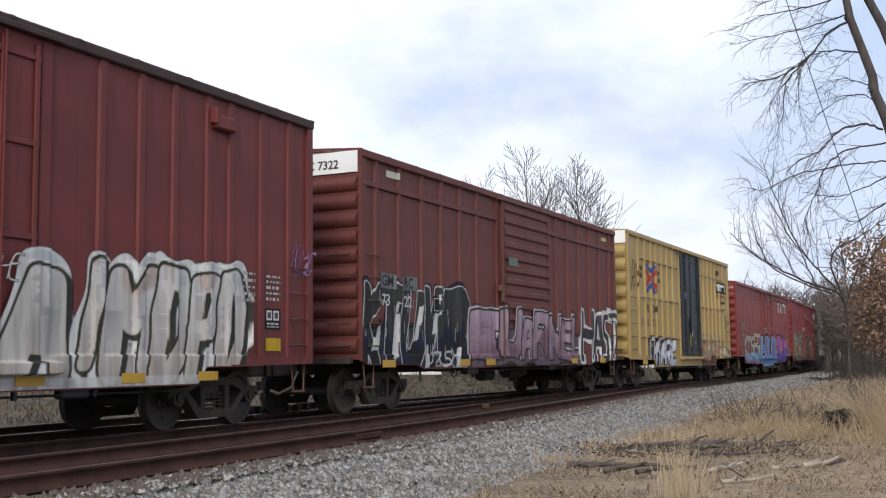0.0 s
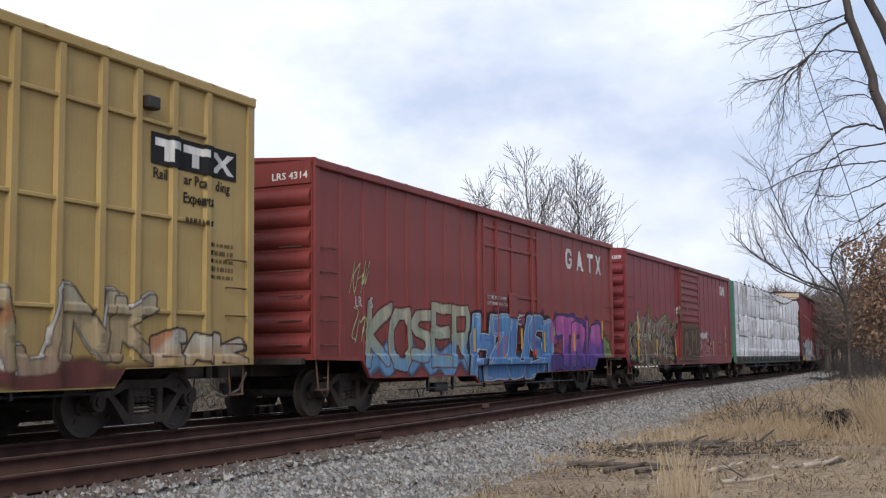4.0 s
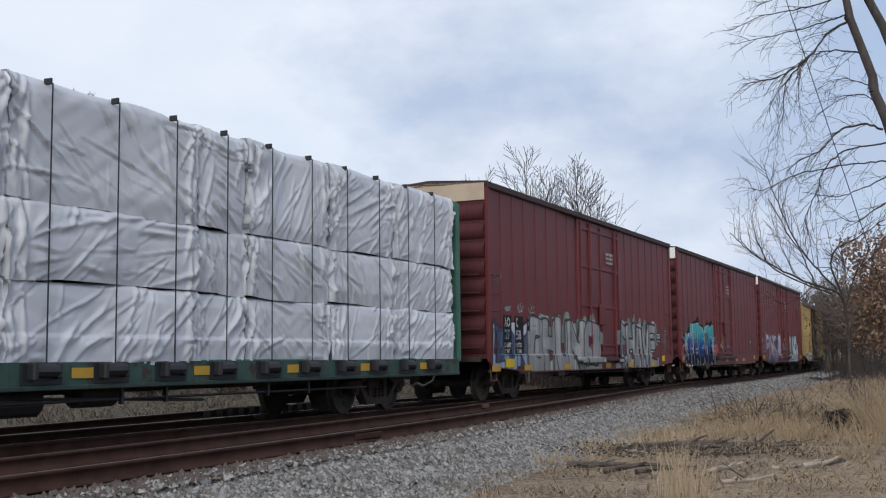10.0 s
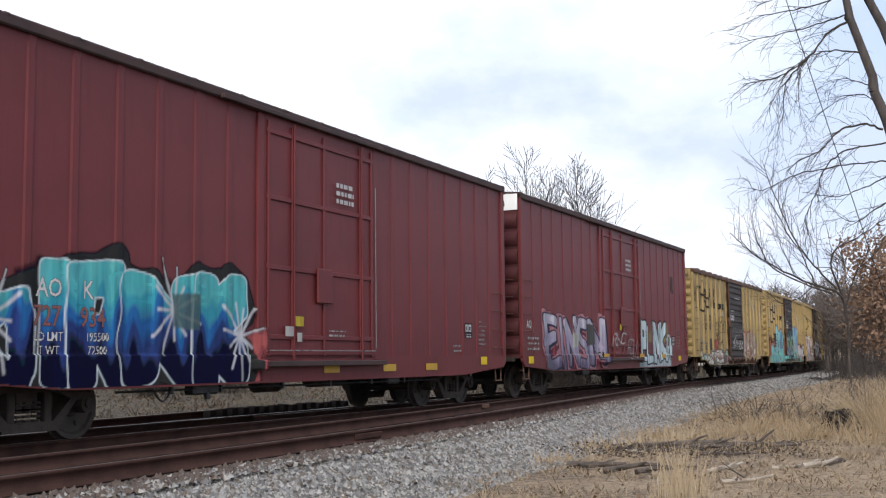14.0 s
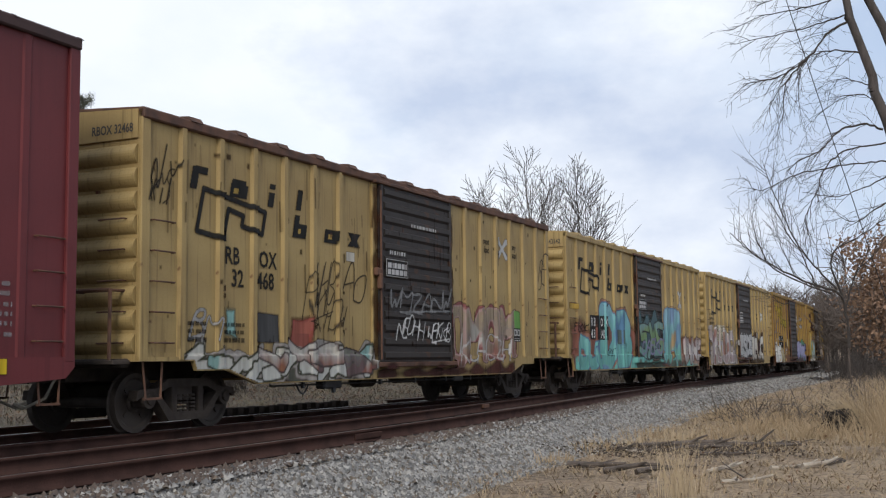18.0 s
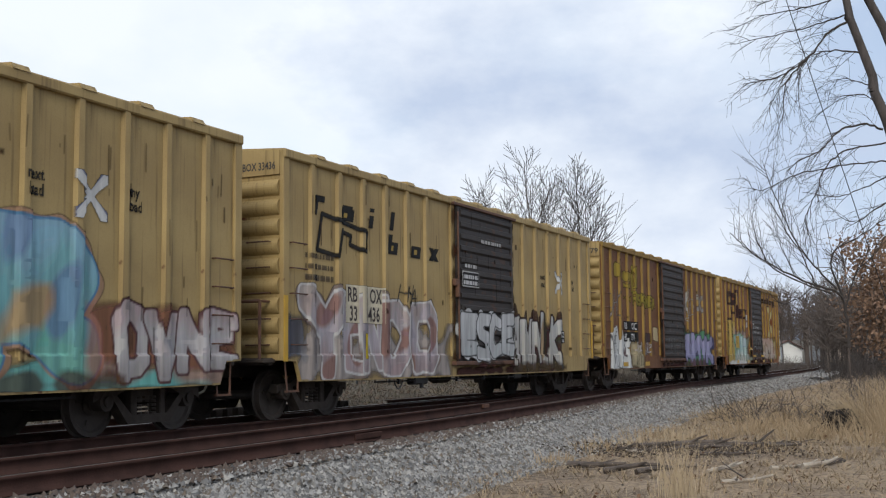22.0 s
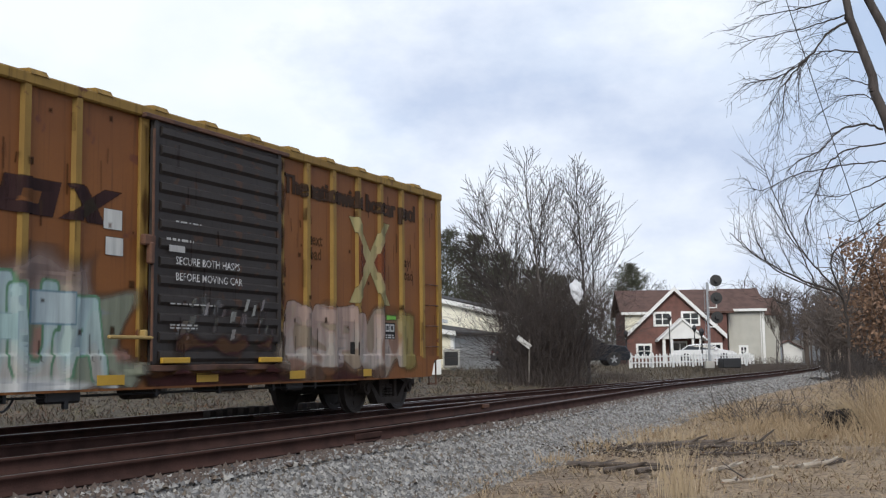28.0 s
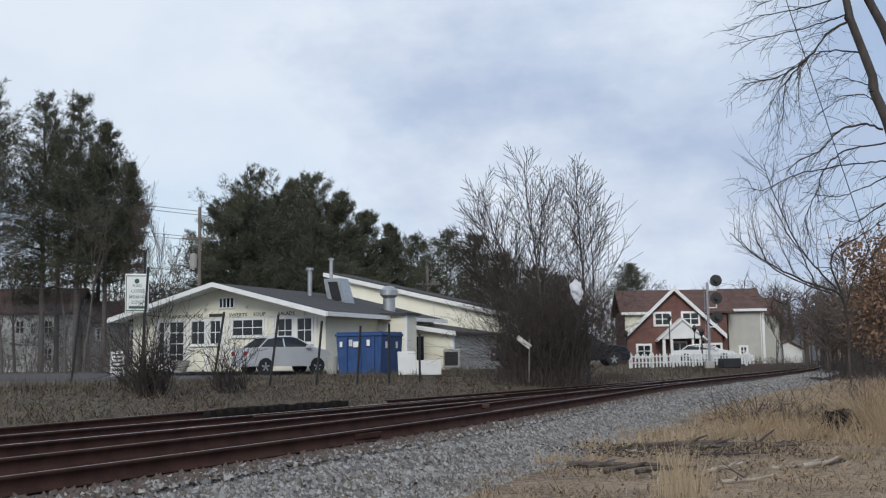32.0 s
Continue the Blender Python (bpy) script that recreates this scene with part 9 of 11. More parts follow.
part("lettering", [box(-0.38, 0.38, -0.153, -0.146, 3.22, 3.34)], SGREEN, sign)
part("emblem", [cyl((0, -0.153, 4.58), (0, -0.146, 4.58), 0.12, n=14)], SGREEN, sign)
board = thing("sandwich_board", pose(-15.0, 51.6, 0.42, 0, 0, 14), "small white board sign with hand lettering", "sign")
part("panel", [moved(box(-0.32, 0.32, -0.02, 0.02, 0.1, 1.15), Matrix.Rotation(radians(-8), 4, "X"))], WHITE, board)
part("panel", [moved(box(-0.32, 0.32, 0.0, 0.04, 0.0, 1.10), Matrix.Translation((0, 0.32, 0)) @ Matrix.Rotation(radians(8), 4, "X"))], WHITE, board)
for k in range(5):
    part("writing_bar", [moved(box(-0.24 + 0.03 * (k % 2), 0.22, -0.026, -0.021, 0.25 + k * 0.18, 0.33 + k * 0.18), Matrix.Rotation(radians(-8), 4, "X"))], LETTER_K, board)
dump = thing("dumpster", stand(-2.9, 50.6, 0.42), "blue steel dumpster with black lids and stickers", "dumpster")
part("body", [extrude([(0, 0), (2.1, 0), (2.25, 1.75), (-0.1, 1.75)], 0, 2.1, "x")], BLUE, dump)
part("rim", [box(-0.06, 2.16, -0.14, 2.29, 1.70, 1.82, 0.02)], BLUE, dump)
for k in range(2):
    part("lid", [box(0.0 + k * 1.06, 1.02 + k * 1.06, -0.1, 2.25, 1.82, 1.90, 0.02)], BLUE, dump)
for y in (0.3, 1.0, 1.7):
    part("rib", [box(-0.07, 0.0, y - 0.05, y + 0.05, 0.05, 1.7, 0.01)], BLUE, dump)
for y, z, w, h, mt in ((0.55, 1.25, 0.16, 0.28, WHITE), (1.15, 1.2, 0.34, 0.26, WHITE), (1.95, 1.22, 0.14, 0.24, WHITE), (1.45, 1.25, 0.18, 0.30, LETTER_W)):
    part("sticker", [box(-0.085, -0.078, y - w / 2, y + w / 2, z, z + h)], mt, dump)
for x, mt in ((0.45, WHITE), (1.5, WHITE)):
    part("sticker", [box(x - 0.1, x + 0.1, -0.11, -0.10, 1.15, 1.45)], mt, dump)
for x, y in ((-0.66, 0.2), (0.32, -0.45)):
    b_ = thing("white_board", stand(-1.0 + x, 50.2 + y, 0.35, 20), "flat white panel leaning on the fence", "panel", "discarded panels")
    part("panel", [moved(box(-0.42, 0.42, -0.03, 0.03, 0.0, 1.05, 0.01) if x < 0 else box(-0.57, 0.57, -0.03, 0.03, 0.0, 0.65, 0.01), Matrix.Rotation(radians(-6), 4, "X"))], WHITE, b_)
hv = thing("cooling_unit", stand(1.3, 61.5, 0.45), "grey metal cooling unit by the lean-to", "cooling unit")
part("case", [box(0, 1.0, 0.5, 1.5, 0.1, 1.15, 0.04)], GREYSIDE, hv)
part("grille", [box(-0.02, 0.0, 0.6, 1.4, 0.25, 1.0)], BLACKMETAL, hv)
bar_ = thing("planter", stand(-13.6, 57.9, 0.52), "grey stone planter beside the door", "planter")
part("bowl", [lathe([(0.28, 0.0), (0.46, 0.45), (0.48, 0.62), (0.40, 0.62), (0.36, 0.5)], 14, "z")], GREYSIDE, bar_)
bin_ = thing("litter_bin", stand(-5.15, 51.5, 0.42), "pale plastic litter bin beside the dumpster", "bin")
part("body", [cyl((0, 0, 0), (0, 0, 0.8), 0.25, 0.3, n=12)], GREYSIDE, bin_)

# leaning fence posts with chain link
FENCE = [(-12.0, 36.9, 2.75, 5.5), (-9.6, 36.4, 3.7, 3.5), (-7.2, 36.2, 2.2, 9.0), (-5.4, 36.4, 2.1, 7.5), (-3.95, 36.9, 1.9, 5.5), (-2.7, 38.0, 1.75, 4.0), (-1.65, 38.8, 1.85, 0.0), (-0.62, 39.6, 1.5, 0.0)]
fence = thing("chain_link_fence", pose(0, 0, 0), "leaning black-posted chain-link fence along the bank", "fence")
for x, y, h, lean_ in FENCE:
    g0 = 0.22
    dx = math.tan(radians(lean_)) * h
    part("post", [cyl((x - 0.25, y, g0), (x - 0.25 + dx, y, g0 + h + 0.2), 0.04, n=8)], BLACKMETAL, fence)


def chain_material():
    m = bpy.data.materials.new("chain_link")
    m.use_nodes = True
    b = m.node_tree.nodes["Principled BSDF"]
    b.inputs["Base Color"].default_value = (0.16, 0.16, 0.165, 1)
    b.inputs["Metallic"].default_value, b.inputs["Roughness"].default_value = 0.6, 0.5
    return m


CHAIN = chain_material()
cv, cf = [], []
fx0, fx1 = -19.5, -9.7
pitch = 0.11
for dirn in (-1, 1):
    k = -3.0
    while k < 10.5:
        for seg in range(24):
            za, zb = seg * pitch, (seg + 1) * pitch
            xa, xb = fx0 + k + dirn * za, fx0 + k + dirn * zb
            if min(xa, xb) < fx0 or max(xa, xb) > fx1:
                continue
            for (xx, zz) in ((xa, za), (xb, zb)):
                yy = 36.9 - (xx + 12) * 0.15
                cv += [(xx - 0.0032, yy, 0.35 + zz), (xx + 0.0032, yy, 0.35 + zz)]
            n0 = len(cv) - 4
            cf.append((n0, n0 + 1, n0 + 3, n0 + 2))
        k += pitch
tagged(part("chain_mesh", big_mesh("chain_mesh", cv, cf, CHAIN), CHAIN, fence, "grey chain-link mesh"), kind="stuff")

# ---- poles and wires ----
def utility_pole(x, y, h, arm_z, arm_w, label, transformer=False, turn=0.0, second=None):
    p = thing("utility_pole", pose(x, y, 0.4, 0, 0, turn), label, "utility pole", "utility poles along the street")
    part("pole", [cyl((0, 0, -0.1), (0, 0, h), 0.16, 0.11, n=10)], POLEWOOD, p)
    part("cross_arm", [box(-arm_w / 2, arm_w / 2, -0.16, -0.05, arm_z - 0.07, arm_z + 0.07, 0.01)], POLEWOOD, p)
    for k in (-0.45, -0.2, 0.2, 0.45):
        part("insulator", [cyl((k * arm_w, -0.1, arm_z + 0.07), (k * arm_w, -0.1, arm_z + 0.26), 0.05, 0.03, n=7)], GREYSIDE, p)
    part("brace", [cyl((-0.45, -0.1, arm_z - 0.05), (0, -0.12, arm_z - 0.55), 0.02, n=5), cyl((0.45, -0.1, arm_z - 0.05), (0, -0.12, arm_z - 0.55), 0.02, n=5)], POLEWOOD, p)
    if transformer:
        part("transformer", [cyl((-0.42, -0.15, arm_z - 2.1), (-0.42, -0.15, arm_z - 1.1), 0.26, n=12)], GREYSIDE, p)
    return p


utility_pole(-17.5, 80.0, 11.8, 9.5, 2.5, "weathered wooden utility pole with a grey transformer", True, 10)
utility_pole(-8.3, 95.0, 10.7, 8.6, 2.4, "weathered wooden utility pole with a cross arm", False, 10)
utility_pole(-1.4, 97.0, 8.9, 7.2, 2.1, "short wooden utility pole with a cross arm", False, 10)
utility_pole(4.2, 72.0, 5.6, 5.0, 1.6, "slender utility pole seen through the thicket", False, 10)


def wire(pts, sag, r, label="thin black overhead wire", mat=None):
    """A sagging wire between two points."""
    a, b = Vector(pts[0]), Vector(pts[1])
    g = []
    n = 10
    P = [a.lerp(b, k / n) - Vector((0, 0, sag * 4 * (k / n) * (1 - k / n))) for k in range(n + 1)]
    g = [chain(P, [r] * len(P), 4)]
    return tagged(part("overhead_wire", g, mat or BLACKMETAL), label=label, category="wire", group="overhead wires")


for dz, dx in ((11.9, 0.0), (11.6, 0.25), (9.9, -1.1), (9.9, 1.1), (7.6, 0.0)):
    wire([(-34.0 + dx, 57.0, dz + 1.2), (-17.5 + dx, 80.0, dz)], 0.5, 0.018)
    wire([(-17.5 + dx, 80.0, dz), (-8.3 + dx, 95.0, dz - 1.0)], 0.3, 0.018)
wire([(-40.0, 60.0, 7.4), (-14.6, 66.0, 4.9)], 0.3, 0.02)
wire([(4.25, 14.2, 6.52), (5.93, 14.2, 0.55)], 0.0, 0.006, "taut black guy wire beside the bare tree")

# ---- signal mast ----
sig = thing("signal_mast", pose(16.5, 70.0, 0.3, 0, 0, -6), "railway signal mast with three black round signal heads", "railway signal")
part("mast", [cyl((0, 0, 0), (0, 0, 5.35), 0.07, n=10)], ALU, sig, "silver painted mast")
part("base", [box(-0.28, 0.28, -0.28, 0.28, 0, 0.45, 0.03)], GREYSIDE, sig)
for k in range(18):
    part("rung", [cyl((-0.16, 0.12, 0.5 + k * 0.27), (0.12, 0.12, 0.5 + k * 0.27), 0.012, n=5)], ALU, sig)
for x in (-0.16, 0.12):
    part("ladder_rail", [cyl((x, 0.12, 0.2), (x, 0.12, 5.3), 0.015, n=5)], ALU, sig)
for k, z in enumerate((5.45, 4.35, 3.15)):
    hd = part("signal_head", [cyl((0.55, -0.10, z), (0.55, -0.06, z), 0.37, n=24), cyl((0.55, -0.06, z), (0.55, 0.25, z), 0.22, n=16)], BLACKMETAL, sig, "black round signal disc")
    part("hood", [cyl((0.55, -0.35, z + 0.02), (0.55, -0.10, z + 0.02), 0.13, n=12)], BLACKMETAL, hd)
    part("bracket", [box(0.0, 0.55, -0.03, 0.03, z - 0.62, z - 0.55, 0.008), box(0.51, 0.58, -0.03, 0.03, z - 0.62, z - 0.2, 0.008)], WHITE, sig)
cab = thing("signal_cabinet", pose(18.0, 71.0, 0.3, 0, 0, 10), "low dark signal cabinet by the mast", "cabinet")
part("case", [box(-0.6, 0.6, -0.4, 0.4, 0, 0.6, 0.04)], BLACKMETAL, cab)

# ---- picket fence ----
PICKET = mesh("picket", [extrude([(-0.07, 0.0), (0.07, 0.0), (0.07, 0.72), (0.0, 0.80), (-0.07, 0.72)], -0.015, 0.015, "y")], WHITE)
pf = thing("picket_fence", pose(11.0, 66.0, 0.48, 0, 0, 50), "white wooden picket fence beside the track", "fence")
run_ = 16.5
for k in range(int(run_ / 0.42)):
    x = k * 0.42
    part("picket", PICKET, WHITE, pf, at=pose(x, 0, -0.06 + 0.004 * x))
for z in (0.22, 0.58):
    part("fence_rail", [extrude([(0, z - 0.04), (run_, z + 0.004 * run_ - 0.04), (run_, z + 0.004 * run_ + 0.04), (0, z + 0.04)], 0.015, 0.05, "y")], WHITE, pf)
for k in range(7):
    part("post", [box(k * 2.6 - 0.06, k * 2.6 + 0.06, 0.05, 0.17, -0.1, 0.82, 0.01)], WHITE, pf)
for x, y, h in ((19.1, 95.0, 4.2), (15.4, 95.0, 2.9), (21.2, 95.0, 3.3), (17.9, 78.0, 2.6)):
    lp = thing("lamp_post", pose(x, y, 0.25), "black lantern lamp post", "lamp post", "lamp posts by the house")
    part("post", [cyl((0, 0, 0), (0, 0, h - 0.4), 0.06, 0.045, n=8)], BLACKMETAL, lp)
    part("lantern", [lathe([(0.08, h - 0.4), (0.2, h - 0.1), (0.16, h + 0.05), (0.02, h + 0.2)], 8, "z")], BLACKMETAL, lp)

# ---- vehicles ----
def vehicle(name, m, label, paint_mat, L=4.6, W=1.78, H=1.45, kind="sedan", glow=False):
    """A car; local x runs forward."""
    c = thing(name, m, label, "car")
    if kind == "sedan":
        top = [(-2.3, 0.75), (-2.25, 0.95), (-1.55, 1.0), (-0.95, 1.42), (0.45, 1.44), (1.25, 1.0), (2.1, 0.85), (2.3, 0.62)]
        cabin = [(-1.72, 0.98), (-1.18, 1.32), (-0.62, 1.41), (0.05, 1.42), (0.50, 1.35), (1.28, 0.98)]
    else:
        top = [(-2.3, 0.85), (-2.28, 1.1), (-2.15, 1.12), (-1.85, 1.68), (0.35, 1.72), (1.05, 1.12), (2.1, 1.0), (2.3, 0.7)]
        cabin = [(-2.12, 1.12), (-1.86, 1.60), (-1.0, 1.67), (0.30, 1.64), (0.98, 1.12)]
    sx, sz = L / 4.6, H / (1.45 if kind == "sedan" else 1.72)
    belt = 0.98 * sz if kind == "sedan" else 1.1 * sz
    out = [(-2.28, 0.28), (-2.32, 0.5)] + [p for p in top if p[1] <= (1.01 if kind == "sedan" else 1.13)] + [(2.34, 0.42), (2.25, 0.26)]
    out = [(x * sx, z * sz) for x, z in out]
    rows = []
    ys = [-W / 2, -W / 2 + 0.07, W / 2 - 0.07, W / 2]
    v, f = [], []
    for j, y in enumerate(ys):
        k = 0.97 if j in (0, 3) else 1.0
        v += [(x * k, y, 0.02 + z * (0.985 if j in (0, 3) else 1.0)) for x, z in out]
    n = len(out)
    for j in range(3):
        for i in range(n):
            q = (i + 1) % n
            f.append((j * n + i, j * n + q, (j + 1) * n + q, (j + 1) * n + i))
    f += [tuple(range(n)), tuple(range(4 * n - 1, 3 * n - 1, -1))]
    body = part("body", [(v, f)], paint_mat, c)
    gl = []
    for sc_, y in ((0.0, -W / 2 + 0.06), (1.0, -W / 2 + 0.24)):
        pass
    cb = [(x * sx, z * sz) for x, z in cabin]
    gv = [(x, -W / 2 + 0.05 if z <= belt + 0.02 else -W / 2 + 0.24, z) for x, z in cb] + [(x, W / 2 - 0.05 if z <= belt + 0.02 else W / 2 - 0.24, z) for x, z in cb]
    nc = len(cb)
    gf = [tuple(range(nc)), tuple(range(2 * nc - 1, nc - 1, -1))] + [(i, nc + i, nc + i + 1, i + 1) for i in range(nc - 1)]
    part("glazing", [(gv, gf)], GLASS_D, c)
    (xa, za), (xb, zb) = cb[1], cb[-2]
    top_ = cb[1:-1]
    rv = [(x, sg * (W / 2 - d), z + h) for sg in (-1, 1) for d, h in ((0.21, -0.02), (0.30, 0.045)) for x, z in top_]
    nt = len(top_)
    rf_ = []
    for a_, b_ in ((0, 1), (1, 3), (3, 2)):
        rf_ += [(a_ * nt + i, a_ * nt + i + 1, b_ * nt + i + 1, b_ * nt + i) for i in range(nt - 1)]
    part("roof", [(rv, rf_)], paint_mat, c)
    for x, lean2 in ((cb[0][0], 0), (cb[-1][0], 1), ((cb[1][0] + cb[-2][0]) / 2, 2)):
        for sg in (-1, 1):
            xt = cb[1][0] if lean2 == 0 else cb[-2][0] if lean2 == 1 else x
            part("pillar", [cyl((x, sg * (W / 2 - 0.04), belt - 0.02), (xt, sg * (W / 2 - 0.22), za + 0.01), 0.035, n=6)], paint_mat, c)
    ty = mesh("tyre", [lathe([(0.20, -0.10), (0.30, -0.11), (0.325, -0.06), (0.325, 0.06), (0.30, 0.11), (0.20, 0.10)], 20, "y")], BLACKMETAL)
    spokes = [moved(box(-0.035, 0.035, -0.115, -0.08, 0.03, 0.21), Matrix.Rotation(k * 2 * math.pi / 5, 4, "Y")) for k in range(5)]
    rim = mesh("rim", [lathe([(0.215, -0.10), (0.215, 0.05), (0.19, 0.05), (0.19, -0.10)], 20, "y"), cyl((0, -0.12, 0), (0, -0.06, 0), 0.06, n=10)] + spokes, ALU)
    wheels = []
    for x in (-1.38 * sx, 1.42 * sx):
        for sg in (-1, 1):
            w = part("wheel", ty, BLACKMETAL, c, at=pose(x, sg * (W / 2 - 0.10), 0.325, 0, 0, 0 if sg < 0 else 180))
            part("rim", rim, ALU, w)
            wheels.append((w, x, sg))
            part("wheel_arch", [cyl((x, sg * (W / 2 - 0.16), 0.36), (x, sg * (W / 2 + 0.004), 0.36), 0.385, n=18)], BLACKMETAL, c)
    for sg in (-1, 1):
        part("tail_light", [box(-2.31 * sx, -2.22 * sx, sg * (W / 2 - 0.28) - 0.18, sg * (W / 2 - 0.28) + 0.18, 0.68 * sz, 0.86 * sz, 0.02)], TAIL, c)
        part("headlight", [box(2.14 * sx, 2.26 * sx, sg * (W / 2 - 0.3) - 0.2, sg * (W / 2 - 0.3) + 0.2, 0.60 * sz, 0.74 * sz, 0.02)], ALU, c)
        part("door_handle", [box(-0.5, -0.3, sg * (W / 2 + 0.01) - 0.01, sg * (W / 2 + 0.01) + 0.01, belt - 0.14, belt - 0.10)], paint_mat, c)
        part("mirror", [box(0.75, 0.95, sg * (W / 2 + 0.08) - 0.08, sg * (W / 2 + 0.08) + 0.08, belt - 0.02, belt + 0.12, 0.02)], paint_mat, c)
    part("plate_bar", [box(-2.34 * sx, -2.315 * sx, -0.26, 0.26, 0.62 * sz, 0.76 * sz)], LETTER_W, c)
    part("bumper", [box(-2.36 * sx, -2.2 * sx, -W / 2 + 0.08, W / 2 - 0.08, 0.32, 0.52, 0.04)], paint_mat, c)
    return c, wheels


TAIL = paint("red_lamp_glass", (0.30, 0.012, 0.012), None, 0.2, scale=4.0, bump=0.0)
SILVER = paint("silver_car_paint", (0.55, 0.56, 0.57), (0.46, 0.47, 0.48), 0.3, 0.25, scale=1.0, amount=0.4, bump=0.0)
DARKCAR = paint("dark_car_paint", (0.020, 0.022, 0.028), (0.012, 0.013, 0.016), 0.2, 0.2, scale=1.0, bump=0.0)
NAVY = paint("dark_blue_car_paint", (0.020, 0.026, 0.045), (0.012, 0.016, 0.028), 0.22, 0.3, scale=1.0, bump=0.0)
WHITECAR = paint("white_car_paint", (0.72, 0.72, 0.72), (0.62, 0.62, 0.63), 0.25, scale=1.0, amount=0.3, bump=0.0)
vehicle("sedan", pose(-7.72, 53.6, 0.45, 0, 0, 36), "silver four-door sedan parked before the deli", SILVER, 4.5, 1.84, 1.78)
vehicle("suv", pose(7.6, 61.0, 0.60, 0, 0, 5), "dark sport utility car behind the thicket", DARKCAR, 4.6, 1.85, 1.72, "suv")
vehicle("sedan", pose(5.0, 64.0, 0.60, 0, 0, 10), "dark parked sedan behind the thicket", DARKCAR, 4.4)
vehicle("sedan", pose(19.9, 86.0, 0.55, 0, 0, -12), "white sedan parked before the brick house", WHITECAR, 4.7)
MOVER, MOVER_WHEELS = vehicle("sedan", pose(0, 0, 0), "dark blue sedan driving along the street", NAVY, 4.7)

# ---- plants ----
def tubes(segs, sides=4):
    """Many tapered twigs as one pair of arrays; segs: (x0, y0, z0, x1, y1, z1, r0, r1)."""
    S = np.asarray(segs, float)
    a, b = S[:, 0:3], S[:, 3:6]
    d = b - a
    d /= np.linalg.norm(d, axis=1, keepdims=True) + 1e-9
    ref = np.where(abs(d[:, 2:3]) < 0.9, np.array([[0, 0, 1.0]]), np.array([[1.0, 0, 0]]))
    u = np.cross(d, ref)
    u /= np.linalg.norm(u, axis=1, keepdims=True)
    w = np.cross(d, u)
    rings = []
    for c, r in ((a, S[:, 6]), (b, S[:, 7])):
        for k in range(sides):
            t = 2 * math.pi * k / sides
            rings.append(c + u * (r * math.cos(t))[:, None] + w * (r * math.sin(t))[:, None])
    V = np.stack(rings, 1)
    n = len(S)
    base = np.arange(n)[:, None] * (2 * sides)
    F = []
    for k in range(sides):
        q = (k + 1) % sides
        F.append(np.concatenate([base + k, base + q, base + sides + q, base + sides + k], 1))
    return V.reshape(-1, 3), np.concatenate(F)


def grow(r, p, d, length, rad, depth, segs, bend=0.25, up=0.12, fork=3, shrink=0.66, spread=0.75, thin=0.0035):
    """A bare branch that bends and forks."""
    n = 4 if depth > 1 else 3
    step = length / n
    p, d = Vector(p), Vector(d).normalized()
    for k in range(n):
        d = (d + Vector((r.uniform(-1, 1), r.uniform(-1, 1), r.uniform(-1, 1))) * bend + Vector((0, 0, up))).normalized()
        q = p + d * step
        r0, r1 = rad * (1 - 0.75 * k / n), rad * (1 - 0.75 * (k + 1) / n)
        segs.append((*p, *q, max(r0, thin), max(r1, thin * 0.8)))
        p = q
        if depth > 0 and k >= (1 if depth > 1 else 0):
            for _ in range(r.randint(1, fork)):
                side = Vector((r.uniform(-1, 1), r.uniform(-1, 1), r.uniform(-0.5, 0.7)))
                nd = (d * (1.0 - spread * 0.4) + side * spread).normalized()
                grow(r, p, nd, length * shrink * r.uniform(0.7, 1.05), r1 * 0.68, depth - 1, segs, bend, up, fork, shrink, spread, thin)


def split_tubes(segs, thick):
    S = np.asarray(segs, float)
    m = S[:, 6] > thick
    return S[m], S[~m]


def bare_tree(name, x, y, z, h, r0, seed, label, depth=4, stems=1, spread=0.7, up=0.14, group="", mat=None, fork=2):
    r = random.Random(seed)
    segs = []
    for k in range(stems):
        lean = Vector((r.uniform(-0.28, 0.28), r.uniform(-0.28, 0.28), 1)) if stems > 1 else Vector((r.uniform(-0.05, 0.05), 0, 1))
        grow(r, (r.uniform(-0.3, 0.3) * (stems > 1), r.uniform(-0.3, 0.3) * (stems > 1), -0.1), lean, h * 0.55 * r.uniform(0.9, 1.1), r0, depth, segs, 0.12, up, fork, 0.66, spread, 0.010)
    t = thing(name, pose(x, y, z), label, "tree", group)
    big, small = split_tubes(segs, r0 * 0.30)
    part("trunk", big_mesh("trunk", *tubes(big, 6), mat or BARK), BARK, t)
    tagged(part("crown", big_mesh("crown", *tubes(small, 3), TWIG), TWIG, t), kind="stuff")
    return t


